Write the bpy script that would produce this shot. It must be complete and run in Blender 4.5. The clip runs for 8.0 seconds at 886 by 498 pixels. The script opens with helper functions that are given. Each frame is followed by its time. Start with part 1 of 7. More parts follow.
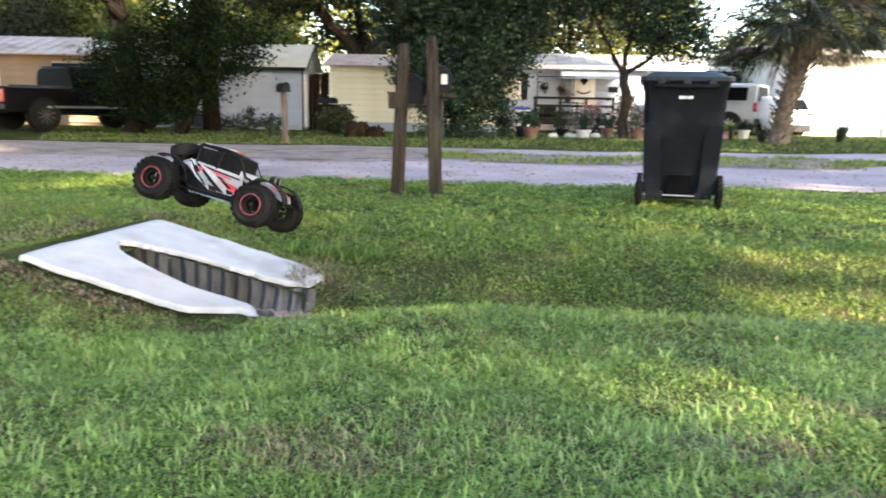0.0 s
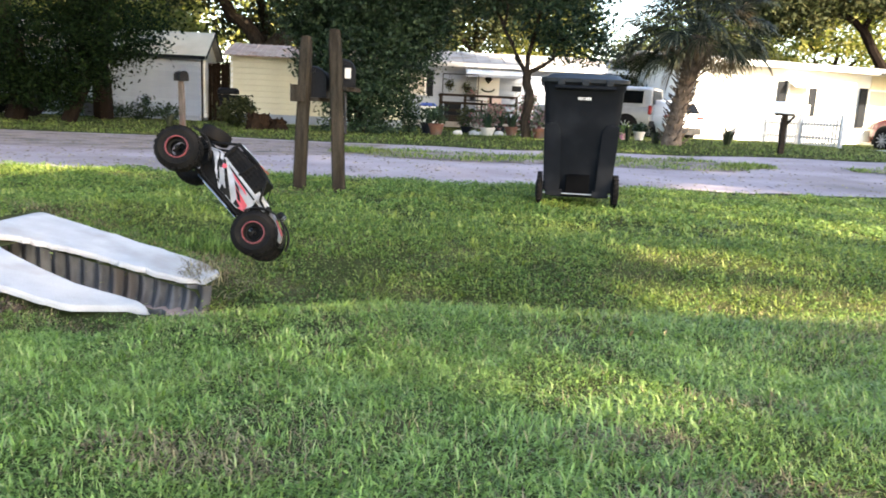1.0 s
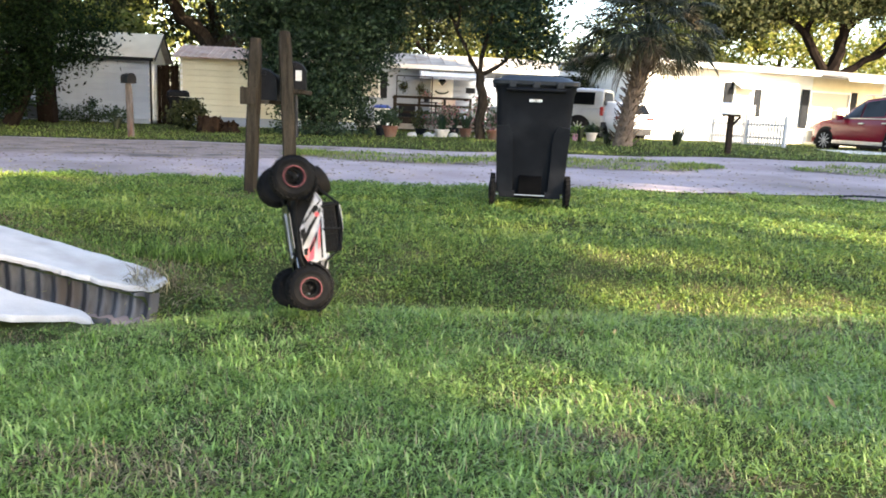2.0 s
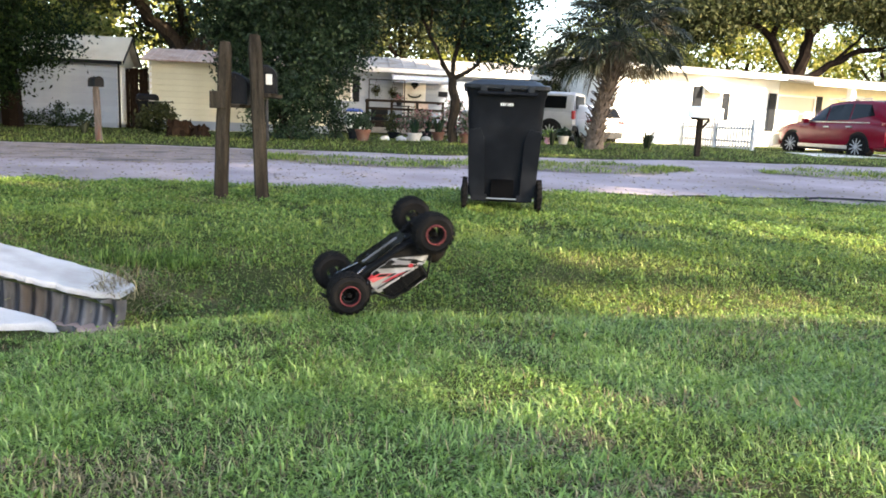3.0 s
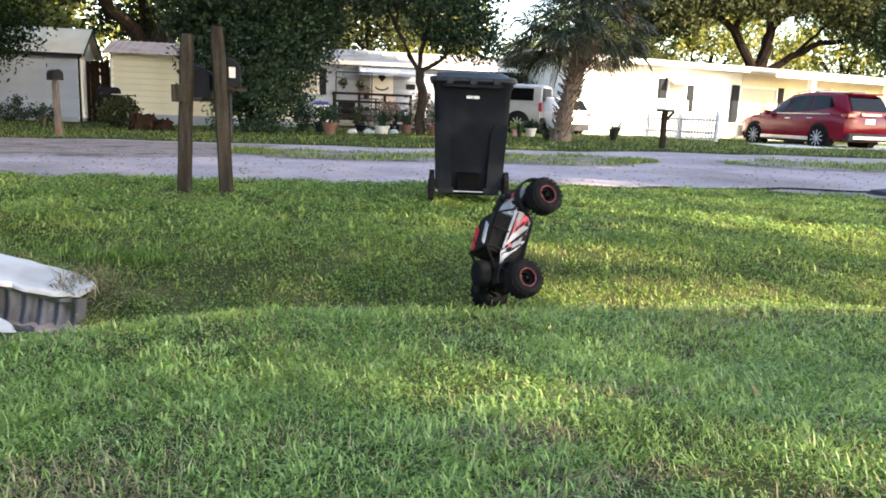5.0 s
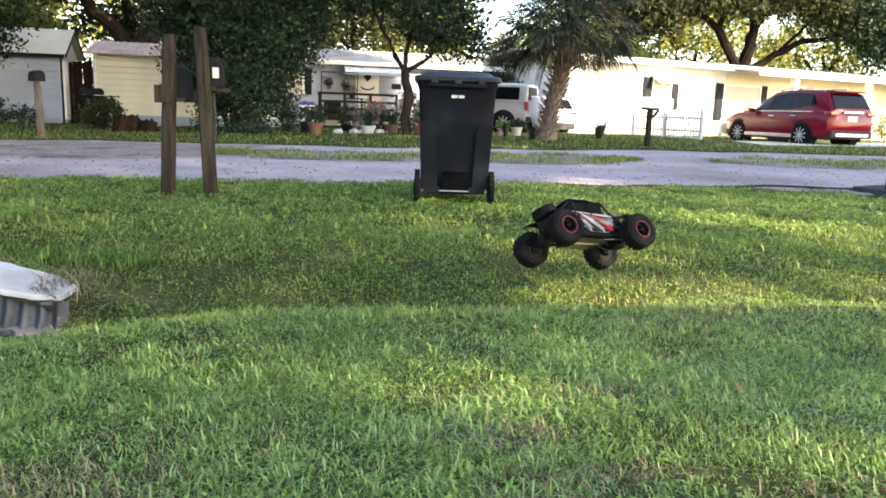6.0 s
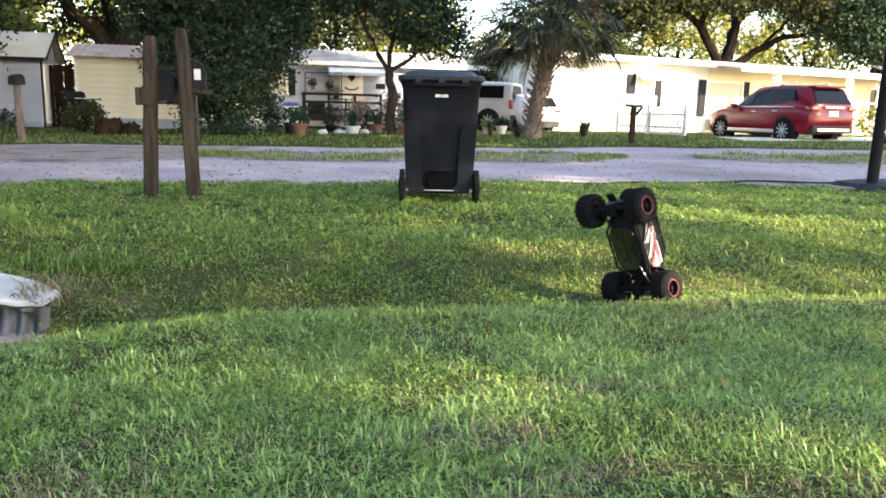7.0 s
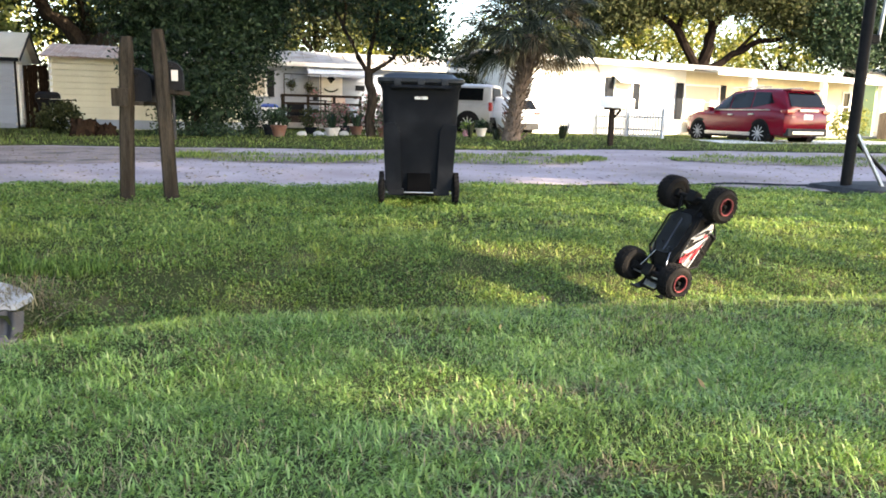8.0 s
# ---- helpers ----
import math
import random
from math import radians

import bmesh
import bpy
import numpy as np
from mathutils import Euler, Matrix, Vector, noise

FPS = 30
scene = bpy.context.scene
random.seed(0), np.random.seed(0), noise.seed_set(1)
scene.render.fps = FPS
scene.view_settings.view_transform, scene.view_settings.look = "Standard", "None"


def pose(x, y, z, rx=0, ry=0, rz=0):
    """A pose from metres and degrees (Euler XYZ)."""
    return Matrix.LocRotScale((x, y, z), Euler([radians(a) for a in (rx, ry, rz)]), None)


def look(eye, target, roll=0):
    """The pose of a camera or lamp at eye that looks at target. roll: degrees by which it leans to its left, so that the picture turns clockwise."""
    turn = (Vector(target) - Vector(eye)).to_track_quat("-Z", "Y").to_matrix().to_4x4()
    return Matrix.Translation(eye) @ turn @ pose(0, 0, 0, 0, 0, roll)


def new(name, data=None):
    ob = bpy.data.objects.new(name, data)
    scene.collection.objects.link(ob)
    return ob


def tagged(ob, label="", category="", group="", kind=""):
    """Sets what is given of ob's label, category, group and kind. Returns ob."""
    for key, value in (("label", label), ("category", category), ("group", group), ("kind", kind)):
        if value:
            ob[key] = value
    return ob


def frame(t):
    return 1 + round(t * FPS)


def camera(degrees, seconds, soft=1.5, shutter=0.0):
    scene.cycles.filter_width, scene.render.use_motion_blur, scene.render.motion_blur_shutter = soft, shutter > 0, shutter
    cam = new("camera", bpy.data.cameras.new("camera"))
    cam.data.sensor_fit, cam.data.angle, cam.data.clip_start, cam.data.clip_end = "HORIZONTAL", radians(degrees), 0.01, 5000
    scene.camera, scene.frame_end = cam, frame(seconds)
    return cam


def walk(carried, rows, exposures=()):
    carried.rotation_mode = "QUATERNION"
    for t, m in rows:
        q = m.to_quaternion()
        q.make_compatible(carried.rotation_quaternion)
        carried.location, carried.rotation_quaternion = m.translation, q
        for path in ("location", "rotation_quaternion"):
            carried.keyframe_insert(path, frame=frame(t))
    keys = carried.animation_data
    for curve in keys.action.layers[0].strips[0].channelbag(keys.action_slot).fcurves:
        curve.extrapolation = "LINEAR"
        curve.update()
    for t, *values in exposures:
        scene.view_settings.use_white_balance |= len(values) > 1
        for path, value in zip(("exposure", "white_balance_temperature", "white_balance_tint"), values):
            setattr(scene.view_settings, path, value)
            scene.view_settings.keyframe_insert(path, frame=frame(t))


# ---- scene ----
EXPOSURE = 2.83
cam = camera(60.75, 8.0, soft=1.75, shutter=0.5)
walk(cam, [
    (0.0, pose(-0.049, -0.027, 0.689, 79.56, -1.09, 12.96)),
    (0.5, pose(-0.043, -0.018, 0.687, 79.56, -2.15, 8.46)),
    (1.0, pose(-0.035, -0.011, 0.691, 79.46, -2.68, 5.96)),
    (1.5, pose(-0.022, -0.007, 0.694, 79.51, -2.52, 4.04)),
    (2.2, pose(-0.013, -0.004, 0.697, 79.86, -2.48, 2.12)),
    (2.8, pose(-0.007, -0.001, 0.699, 80.09, -2.44, 0.90)),
    (3.0, pose(-0.005, -0.001, 0.699, 80.09, -2.44, 0.57)),
    (3.5, pose(0.000, 0.000, 0.700, 80.13, -2.37, 0.00)),
    (4.0, pose(0.005, 0.003, 0.700, 79.95, -2.33, -0.67)),
    (4.5, pose(0.009, 0.002, 0.702, 79.67, -2.27, -1.22)),
    (6.0, pose(0.023, 0.010, 0.704, 79.63, -1.95, -2.82)),
    (6.5, pose(0.029, 0.011, 0.704, 79.64, -1.51, -3.14)),
    (7.0, pose(0.031, 0.018, 0.704, 79.61, -1.32, -3.95)),
    (7.5, pose(0.031, 0.021, 0.703, 79.67, -1.40, -4.88)),
    (8.0, pose(0.033, 0.020, 0.705, 79.80, -1.50, -5.46)),
], exposures=[(0.0, EXPOSURE + 0.2, 7050, 13), (1.5, EXPOSURE + 0.1, 7050, 13), (3.0, EXPOSURE + 0.03, 7050, 13), (8.0, EXPOSURE, 7050, 13)])

# ---- light ----
SUN_EL, SUN_AZ = radians(24), radians(128)     # azimuth clockwise from +y
world = bpy.data.worlds.new("sky")
scene.world = world
world.use_nodes = True
wn = world.node_tree
sky = wn.nodes.new("ShaderNodeTexSky")
sky.sky_type = "NISHITA"
sky.sun_disc = False
sky.sun_elevation, sky.sun_rotation = SUN_EL, SUN_AZ
wn.nodes["Background"].inputs["Strength"].default_value = 0.15
wn.links.new(sky.outputs[0], wn.nodes["Background"].inputs["Color"])
sun = new("sun", bpy.data.lights.new("sun", "SUN"))
sun.data.energy, sun.data.angle, sun.data.color = 4.6, radians(0.53), (1.0, 0.87, 0.66)
sun_way = Vector((math.sin(SUN_AZ) * math.cos(SUN_EL), math.cos(SUN_AZ) * math.cos(SUN_EL), math.sin(SUN_EL)))
sun.matrix_world = look((0, 0, 30), Vector((0, 0, 30)) - sun_way)

# ---- materials ----
def surf(name, c1, c2, scale=8.0, rough=0.7, bump=0.15, metal=0.0, fine=60.0, stain=None, coat=0.0, by_piece=0.0, stretch=(1, 1, 1), spec=0.5):
    """A worn surface: two tones at a broad and a fine scale, relief, and stains of a third tone."""
    m = bpy.data.materials.new(name)
    m.use_nodes = True
    nt = m.node_tree
    N, L = nt.nodes, nt.links
    b = N["Principled BSDF"]
    co = N.new("ShaderNodeTexCoord")
    mp = N.new("ShaderNodeMapping")
    mp.inputs["Scale"].default_value = stretch
    L.new(co.outputs["Object"], mp.inputs["Vector"])
    n1 = N.new("ShaderNodeTexNoise")
    n1.inputs["Scale"].default_value, n1.inputs["Detail"].default_value = scale, 4
    n2 = N.new("ShaderNodeTexNoise")
    n2.inputs["Scale"].default_value, n2.inputs["Detail"].default_value = fine, 3
    for n in (n1, n2):
        L.new(mp.outputs[0], n.inputs["Vector"])
    add = N.new("ShaderNodeMath")
    add.operation = "MULTIPLY_ADD"
    L.new(n2.outputs[0], add.inputs[0])
    add.inputs[1].default_value = 0.5
    L.new(n1.outputs[0], add.inputs[2])
    ramp = N.new("ShaderNodeMapRange")
    ramp.inputs[1].default_value, ramp.inputs[2].default_value = 0.5, 1.0
    L.new(add.outputs[0], ramp.inputs[0])
    mix = N.new("ShaderNodeMix")
    mix.data_type = "RGBA"
    mix.inputs[6].default_value, mix.inputs[7].default_value = (*c1, 1), (*c2, 1)
    L.new(ramp.outputs[0], mix.inputs[0])
    out = mix.outputs[2]
    if stain:
        n3 = N.new("ShaderNodeTexNoise")
        n3.inputs["Scale"].default_value, n3.inputs["Detail"].default_value = scale * 0.35, 5
        L.new(mp.outputs[0], n3.inputs["Vector"])
        r3 = N.new("ShaderNodeMapRange")
        r3.inputs[1].default_value, r3.inputs[2].default_value = 0.52, 0.68
        L.new(n3.outputs[0], r3.inputs[0])
        m3 = N.new("ShaderNodeMix")
        m3.data_type = "RGBA"
        m3.inputs[7].default_value = (*stain, 1)
        L.new(r3.outputs[0], m3.inputs[0])
        L.new(out, m3.inputs[6])
        out = m3.outputs[2]
    if by_piece:
        oi = N.new("ShaderNodeObjectInfo")
        hs = N.new("ShaderNodeHueSaturation")
        mr = N.new("ShaderNodeMapRange")
        mr.inputs[3].default_value, mr.inputs[4].default_value = 1 - by_piece, 1 + by_piece
        L.new(oi.outputs["Random"], mr.inputs[0])
        L.new(mr.outputs[0], hs.inputs["Value"])
        L.new(out, hs.inputs["Color"])
        out = hs.outputs[0]
    L.new(out, b.inputs["Base Color"])
    b.inputs["Roughness"].default_value, b.inputs["Metallic"].default_value = rough, metal
    b.inputs["Coat Weight"].default_value = coat
    b.inputs["Specular IOR Level"].default_value = spec
    if bump:
        bp = N.new("ShaderNodeBump")
        bp.inputs["Strength"].default_value, bp.inputs["Distance"].default_value = bump, 0.01
        L.new(add.outputs[0], bp.inputs["Height"])
        L.new(bp.outputs[0], b.inputs["Normal"])
    return m


def leafy(name, tones, through_light=0.35, rough=0.55, patch=None, patch_scale=0.8, gloss=0.3):
    """Leaves or blades: each island takes one of the tones; light passes through; patches of another tone."""
    m = bpy.data.materials.new(name)
    m.use_nodes = True
    N, L = m.node_tree.nodes, m.node_tree.links
    b = N["Principled BSDF"]
    geo = N.new("ShaderNodeNewGeometry")
    cr = N.new("ShaderNodeValToRGB")
    els = cr.color_ramp.elements
    while len(els) < len(tones):
        els.new(0.5)
    for i, c in enumerate(tones):
        els[i].position, els[i].color = i / (len(tones) - 1), (*c, 1)
    L.new(geo.outputs["Random Per Island"], cr.inputs[0])
    out = cr.outputs[0]
    if patch:
        n = N.new("ShaderNodeTexNoise")
        n.inputs["Scale"].default_value, n.inputs["Detail"].default_value = patch_scale, 4
        L.new(geo.outputs["Position"], n.inputs["Vector"])
        r = N.new("ShaderNodeMapRange")
        r.inputs[1].default_value, r.inputs[2].default_value, r.inputs[4].default_value = 0.5, 0.72, 0.75
        L.new(n.outputs[0], r.inputs[0])
        mx = N.new("ShaderNodeMix")
        mx.data_type = "RGBA"
        mx.inputs[7].default_value = (*patch, 1)
        L.new(r.outputs[0], mx.inputs[0])
        L.new(out, mx.inputs[6])
        out = mx.outputs[2]
    L.new(out, b.inputs["Base Color"])
    b.inputs["Roughness"].default_value = rough
    b.inputs["Specular IOR Level"].default_value = gloss
    tr = N.new("ShaderNodeBsdfTranslucent")
    L.new(out, tr.inputs[0])
    ms = N.new("ShaderNodeMixShader")
    ms.inputs[0].default_value = through_light
    L.new(b.outputs[0], ms.inputs[1])
    L.new(tr.outputs[0], ms.inputs[2])
    L.new(ms.outputs[0], N["Material Output"].inputs[0])
    return m


def glassy(name, tint=(0.004, 0.0045, 0.005), rough=0.06):
    m = surf(name, tint, tint, 5, rough, 0.0)
    m.node_tree.nodes["Principled BSDF"].inputs["Specular IOR Level"].default_value = 0.1
    return m


M_SOIL = surf("lawn_soil", (0.022, 0.03, 0.011), (0.05, 0.056, 0.022), 9, 0.95, 0.6, stain=(0.08, 0.072, 0.036), spec=0.0)
M_ASPHALT = surf("aged_asphalt", (0.265, 0.217, 0.222), (0.375, 0.322, 0.326), 0.9, 0.92, 0.6, fine=70, stain=(0.21, 0.175, 0.165), spec=0.0)
M_TAR = surf("fresh_tar", (0.011, 0.011, 0.012), (0.024, 0.024, 0.025), 6, 0.8, 0.6, spec=0.0)
M_DIRT = surf("sandy_dirt", (0.12, 0.088, 0.08), (0.26, 0.2, 0.18), 4, 0.95, 0.8, fine=35, stain=(0.06, 0.045, 0.042))
M_CONCRETE = surf("pale_concrete", (0.37, 0.357, 0.345), (0.46, 0.445, 0.43), 9, 0.9, 0.9, fine=160, stain=(0.32, 0.30, 0.28), spec=0.1)
M_DRIVE = surf("driveway_concrete", (0.42, 0.4, 0.37), (0.52, 0.5, 0.46), 2, 0.9, 0.3, stain=(0.33, 0.3, 0.27))
M_GALV = surf("galvanised_pipe", (0.012, 0.013, 0.015), (0.12, 0.122, 0.125), 6, 0.6, 0.4, 0.2, fine=30, stain=(0.045, 0.034, 0.026), stretch=(2.2, 1, 0.5))
M_BIN = surf("charcoal_plastic", (0.005, 0.006, 0.0082), (0.008, 0.0092, 0.012), 9, 0.55, 0.12, fine=200, stain=(0.013, 0.0145, 0.018), spec=0.05)
M_PLATE = surf("dark_moulded_plastic", (0.002, 0.0022, 0.0026), (0.004, 0.0042, 0.0048), 9, 0.8, 0.12, fine=200, spec=0.0)
M_BINLID = surf("charcoal_lid_plastic", (0.007, 0.009, 0.012), (0.013, 0.016, 0.021), 9, 0.42, 0.1, fine=200, spec=0.15)
M_RUBBER = surf("black_rubber", (0.006, 0.006, 0.0065), (0.014, 0.013, 0.012), 20, 0.9, 0.3, fine=150, spec=0.02)
M_DUSTY = surf("dusty_tyre_rubber", (0.005, 0.0052, 0.0058), (0.012, 0.0115, 0.0112), 14, 0.85, 0.3, fine=160, stain=(0.019, 0.0165, 0.0145), spec=0.03)
M_POST = surf("weathered_post_wood", (0.018, 0.015, 0.012), (0.055, 0.046, 0.036), 5, 0.95, 1.0, fine=40, stain=(0.02, 0.016, 0.013), stretch=(6, 6, 0.7), spec=0.0)
M_GREYPOST = surf("silvered_post_wood", (0.06, 0.05, 0.045), (0.15, 0.125, 0.11), 4, 0.95, 0.8, fine=40, stain=(0.12, 0.06, 0.045), stretch=(5, 5, 0.8), spec=0.0)
M_BLACKMETAL = surf("black_painted_metal", (0.006, 0.006, 0.007), (0.013, 0.013, 0.014), 12, 0.5, 0.15, spec=0.05)
M_WHITE = surf("white_paint", (0.74, 0.74, 0.72), (0.82, 0.82, 0.8), 3, 0.6, 0.1, stain=(0.68, 0.67, 0.63))
# White pickets: dimmer light on them is given by darker, cooler paint.
M_FENCE = surf("toned_down_white_paint", (0.4, 0.42, 0.44), (0.5, 0.515, 0.53), 4, 0.8, 0.15, stain=(0.34, 0.35, 0.34))
# White siding with tree shade put into its dark, bluish colour.
M_SIDING = surf("shade_tinted_white_siding", (0.27, 0.315, 0.4), (0.325, 0.37, 0.45), 1.5, 0.6, 0.08, stain=(0.235, 0.27, 0.33), by_piece=0.06)
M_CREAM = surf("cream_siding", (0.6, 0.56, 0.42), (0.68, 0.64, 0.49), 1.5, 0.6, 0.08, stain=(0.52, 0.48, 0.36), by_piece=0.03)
M_TAN = surf("tan_siding", (0.26, 0.18, 0.12), (0.34, 0.24, 0.165), 1.5, 0.7, 0.08, by_piece=0.04)
M_STUCCO = surf("white_stucco", (0.78, 0.77, 0.73), (0.84, 0.83, 0.79), 4, 0.85, 0.3, fine=120)
# Yellow here is the porch's warm light, coloured into white stucco.
M_PORCHWALL = surf("porch_light_tint", (0.7, 0.62, 0.44), (0.76, 0.69, 0.5), 4, 0.85, 0.3, fine=120)
M_ROOF = surf("weathered_metal_roof", (0.3, 0.28, 0.25), (0.5, 0.475, 0.44), 2.5, 0.6, 0.15, stain=(0.22, 0.17, 0.13), by_piece=0.1)
# Cream-tan base holds the sunlight on the pale roof; blotches are stains.
M_HOMEROOF = surf("sun_tinted_stained_roof", (0.5, 0.43, 0.31), (0.64, 0.57, 0.44), 1.2, 0.7, 0.1, stain=(0.36, 0.29, 0.2))
M_RUST = surf("rusty_metal_roof", (0.42, 0.27, 0.2), (0.6, 0.48, 0.4), 2.5, 0.6, 0.2, stain=(0.3, 0.16, 0.1), by_piece=0.08)
M_SHINGLE = surf("grey_roof_shingle", (0.22, 0.2, 0.18), (0.34, 0.31, 0.28), 5, 0.9, 0.4)
M_SHUTTER = surf("dark_shutter_paint", (0.008, 0.01, 0.014), (0.016, 0.018, 0.022), 6, 0.5, 0.1, spec=0.05)
M_GLASS = glassy("dark_window_glass")
M_PALEGLASS = glassy("curtained_window_glass", (0.45, 0.42, 0.36), 0.15)
M_BARK = surf("rough_bark", (0.018, 0.014, 0.011), (0.045, 0.036, 0.028), 5, 0.95, 0.9, fine=25, stretch=(3, 3, 0.8), spec=0.0)
M_DARKBARK = surf("dark_oak_bark", (0.007, 0.0055, 0.005), (0.018, 0.014, 0.012), 5, 0.95, 0.9, fine=25, stretch=(3, 3, 0.8), spec=0.0)
M_PALMBARK = surf("palm_boot_bark", (0.06, 0.045, 0.036), (0.2, 0.155, 0.125), 9, 0.95, 0.9, fine=40, spec=0.0)
M_REDPAINT = surf("metallic_red_paint", (0.12, 0.0012, 0.009), (0.15, 0.002, 0.013), 3, 0.26, 0.0, 0.0, coat=0.12, spec=0.16)
M_SILVER = surf("silver_paint", (0.3, 0.3, 0.3), (0.35, 0.35, 0.345), 3, 0.35, 0.0, 0.3, coat=0.6, stain=(0.25, 0.245, 0.235))
M_WHITECAR = surf("white_car_paint", (0.76, 0.76, 0.75), (0.8, 0.8, 0.79), 3, 0.3, 0.0, coat=0.8)
M_BLACKCAR = surf("black_car_paint", (0.0025, 0.0025, 0.003), (0.005, 0.005, 0.0055), 3, 0.5, 0.0, spec=0.03)
M_CHROME = surf("bright_alloy", (0.3, 0.3, 0.3), (0.4, 0.4, 0.4), 8, 0.35, 0.05, 0.9)
M_ALLOY = surf("brushed_alloy_wheel", (0.28, 0.28, 0.28), (0.38, 0.38, 0.38), 8, 0.5, 0.05, 0.0, spec=0.1)
M_TRIM = surf("grey_car_trim", (0.025, 0.025, 0.027), (0.05, 0.05, 0.05), 8, 0.7, 0.05, spec=0.05)
M_TAILLIGHT = surf("red_lamp_plastic", (0.2, 0.004, 0.008), (0.26, 0.008, 0.012), 30, 0.25, 0.0, coat=0.2)
M_TERRA = surf("terracotta", (0.1, 0.042, 0.028), (0.15, 0.07, 0.045), 8, 0.9, 0.3, stain=(0.12, 0.09, 0.07))
M_BLUE = surf("blue_plastic", (0.02, 0.06, 0.3), (0.03, 0.08, 0.36), 5, 0.5, 0.05)
M_PINK = surf("pink_plastic", (0.7, 0.3, 0.45), (0.75, 0.38, 0.5), 5, 0.5, 0.05)
M_DECKWOOD = surf("dark_deck_wood", (0.014, 0.011, 0.0095), (0.035, 0.027, 0.022), 6, 0.8, 0.3, stretch=(1, 4, 4), spec=0.03)
M_STUMP = surf("rotten_stump_wood", (0.01, 0.007, 0.005), (0.032, 0.021, 0.015), 6, 0.95, 1.0, fine=30, stretch=(3, 3, 1), spec=0.0)
M_STONE = surf("garden_stone", (0.4, 0.38, 0.35), (0.55, 0.53, 0.5), 8, 0.9, 0.5)
M_GRASS = leafy("grass_blades", [(0.046, 0.08, 0.017), (0.12, 0.2, 0.037), (0.182, 0.295, 0.055), (0.225, 0.36, 0.073), (0.275, 0.42, 0.098), (0.33, 0.455, 0.13), (0.42, 0.45, 0.18)], 0.42, 0.4, patch=(0.28, 0.37, 0.075), patch_scale=1.9, gloss=0.5)
# Olive bank grass; its tones are also darkened to lower the light there.
M_BANKGRASS = leafy("bank_grass_blades", [(0.032, 0.052, 0.01), (0.1, 0.15, 0.024), (0.155, 0.225, 0.038), (0.21, 0.29, 0.052), (0.28, 0.345, 0.075), (0.35, 0.375, 0.105)], 0.42, 0.45, patch=(0.3, 0.35, 0.07), patch_scale=1.6, gloss=0.4)
# Verge blades get darker tones instead of the shade lying before the houses.
M_VERGE = leafy("verge_grass_blades", [(0.035, 0.055, 0.012), (0.08, 0.125, 0.024), (0.135, 0.2, 0.038), (0.19, 0.26, 0.052), (0.28, 0.3, 0.1)], 0.4, 0.5, patch=(0.2, 0.19, 0.06), patch_scale=0.7, gloss=0.3)
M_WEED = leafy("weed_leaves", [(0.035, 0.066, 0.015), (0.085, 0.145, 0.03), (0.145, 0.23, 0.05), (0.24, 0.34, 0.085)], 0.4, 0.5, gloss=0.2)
M_STRAW = leafy("dead_grass", [(0.075, 0.056, 0.03), (0.17, 0.13, 0.068), (0.34, 0.285, 0.15)], 0.15, 0.8)
M_DEBRIS = leafy("dead_leaf_debris", [(0.02, 0.015, 0.011), (0.05, 0.038, 0.028), (0.1, 0.08, 0.06), (0.2, 0.17, 0.13)], 0.1, 0.9, gloss=0.1)
# Near-black copy of the leaf tones, with the tree's deep shade coloured in.
M_LEAF_SHADE = leafy("shade_darkened_leaves", [(0.003, 0.007, 0.003), (0.005, 0.012, 0.0045), (0.009, 0.02, 0.007), (0.02, 0.036, 0.011)], 0.3, 0.6, gloss=0.06)
M_LEAF_DARK = leafy("dark_laurel_leaves", [(0.006, 0.014, 0.009), (0.014, 0.03, 0.016), (0.027, 0.052, 0.026), (0.058, 0.092, 0.045)], 0.28, 0.5, gloss=0.18)
M_LEAF_OAK = leafy("oak_leaves", [(0.014, 0.02, 0.008), (0.028, 0.038, 0.014), (0.052, 0.062, 0.024), (0.095, 0.095, 0.042)], 0.45, 0.6, gloss=0.15)
# Brightened leaf copy: sunlight is mixed into the yellow-green tones.
M_LEAF_BRIGHT = leafy("sun_tinted_leaves", [(0.06, 0.085, 0.016), (0.14, 0.165, 0.034), (0.24, 0.25, 0.06), (0.36, 0.33, 0.11)], 0.5, 0.6, gloss=0.15)
M_PALM = leafy("palm_fronds", [(0.007, 0.011, 0.006), (0.015, 0.022, 0.011), (0.03, 0.038, 0.02), (0.085, 0.088, 0.06)], 0.25, 0.5, gloss=0.18)
M_DEADFROND = leafy("dead_palm_fronds", [(0.07, 0.05, 0.03), (0.12, 0.095, 0.06), (0.2, 0.16, 0.11)], 0.2, 0.8)
M_FLOWER = leafy("mixed_flowers", [(0.3, 0.06, 0.09), (0.36, 0.2, 0.22), (0.3, 0.28, 0.24), (0.03, 0.055, 0.018), (0.02, 0.04, 0.012), (0.045, 0.07, 0.02)], 0.3, 0.6)
# small model truck
M_RC_WHITE = surf("model_white_lexan", (0.23, 0.232, 0.25), (0.33, 0.333, 0.35), 20, 0.4, 0.05, stain=(0.16, 0.158, 0.155))
M_RC_GREY = surf("model_grey_lexan", (0.14, 0.14, 0.15), (0.2, 0.2, 0.21), 20, 0.35, 0.05)
M_RC_RED = surf("model_red_lexan", (0.3, 0.012, 0.024), (0.36, 0.025, 0.038), 20, 0.35, 0.05)
M_RC_BLACK = surf("model_black_plastic", (0.005, 0.005, 0.0055), (0.011, 0.0105, 0.01), 25, 0.55, 0.15, spec=0.06)
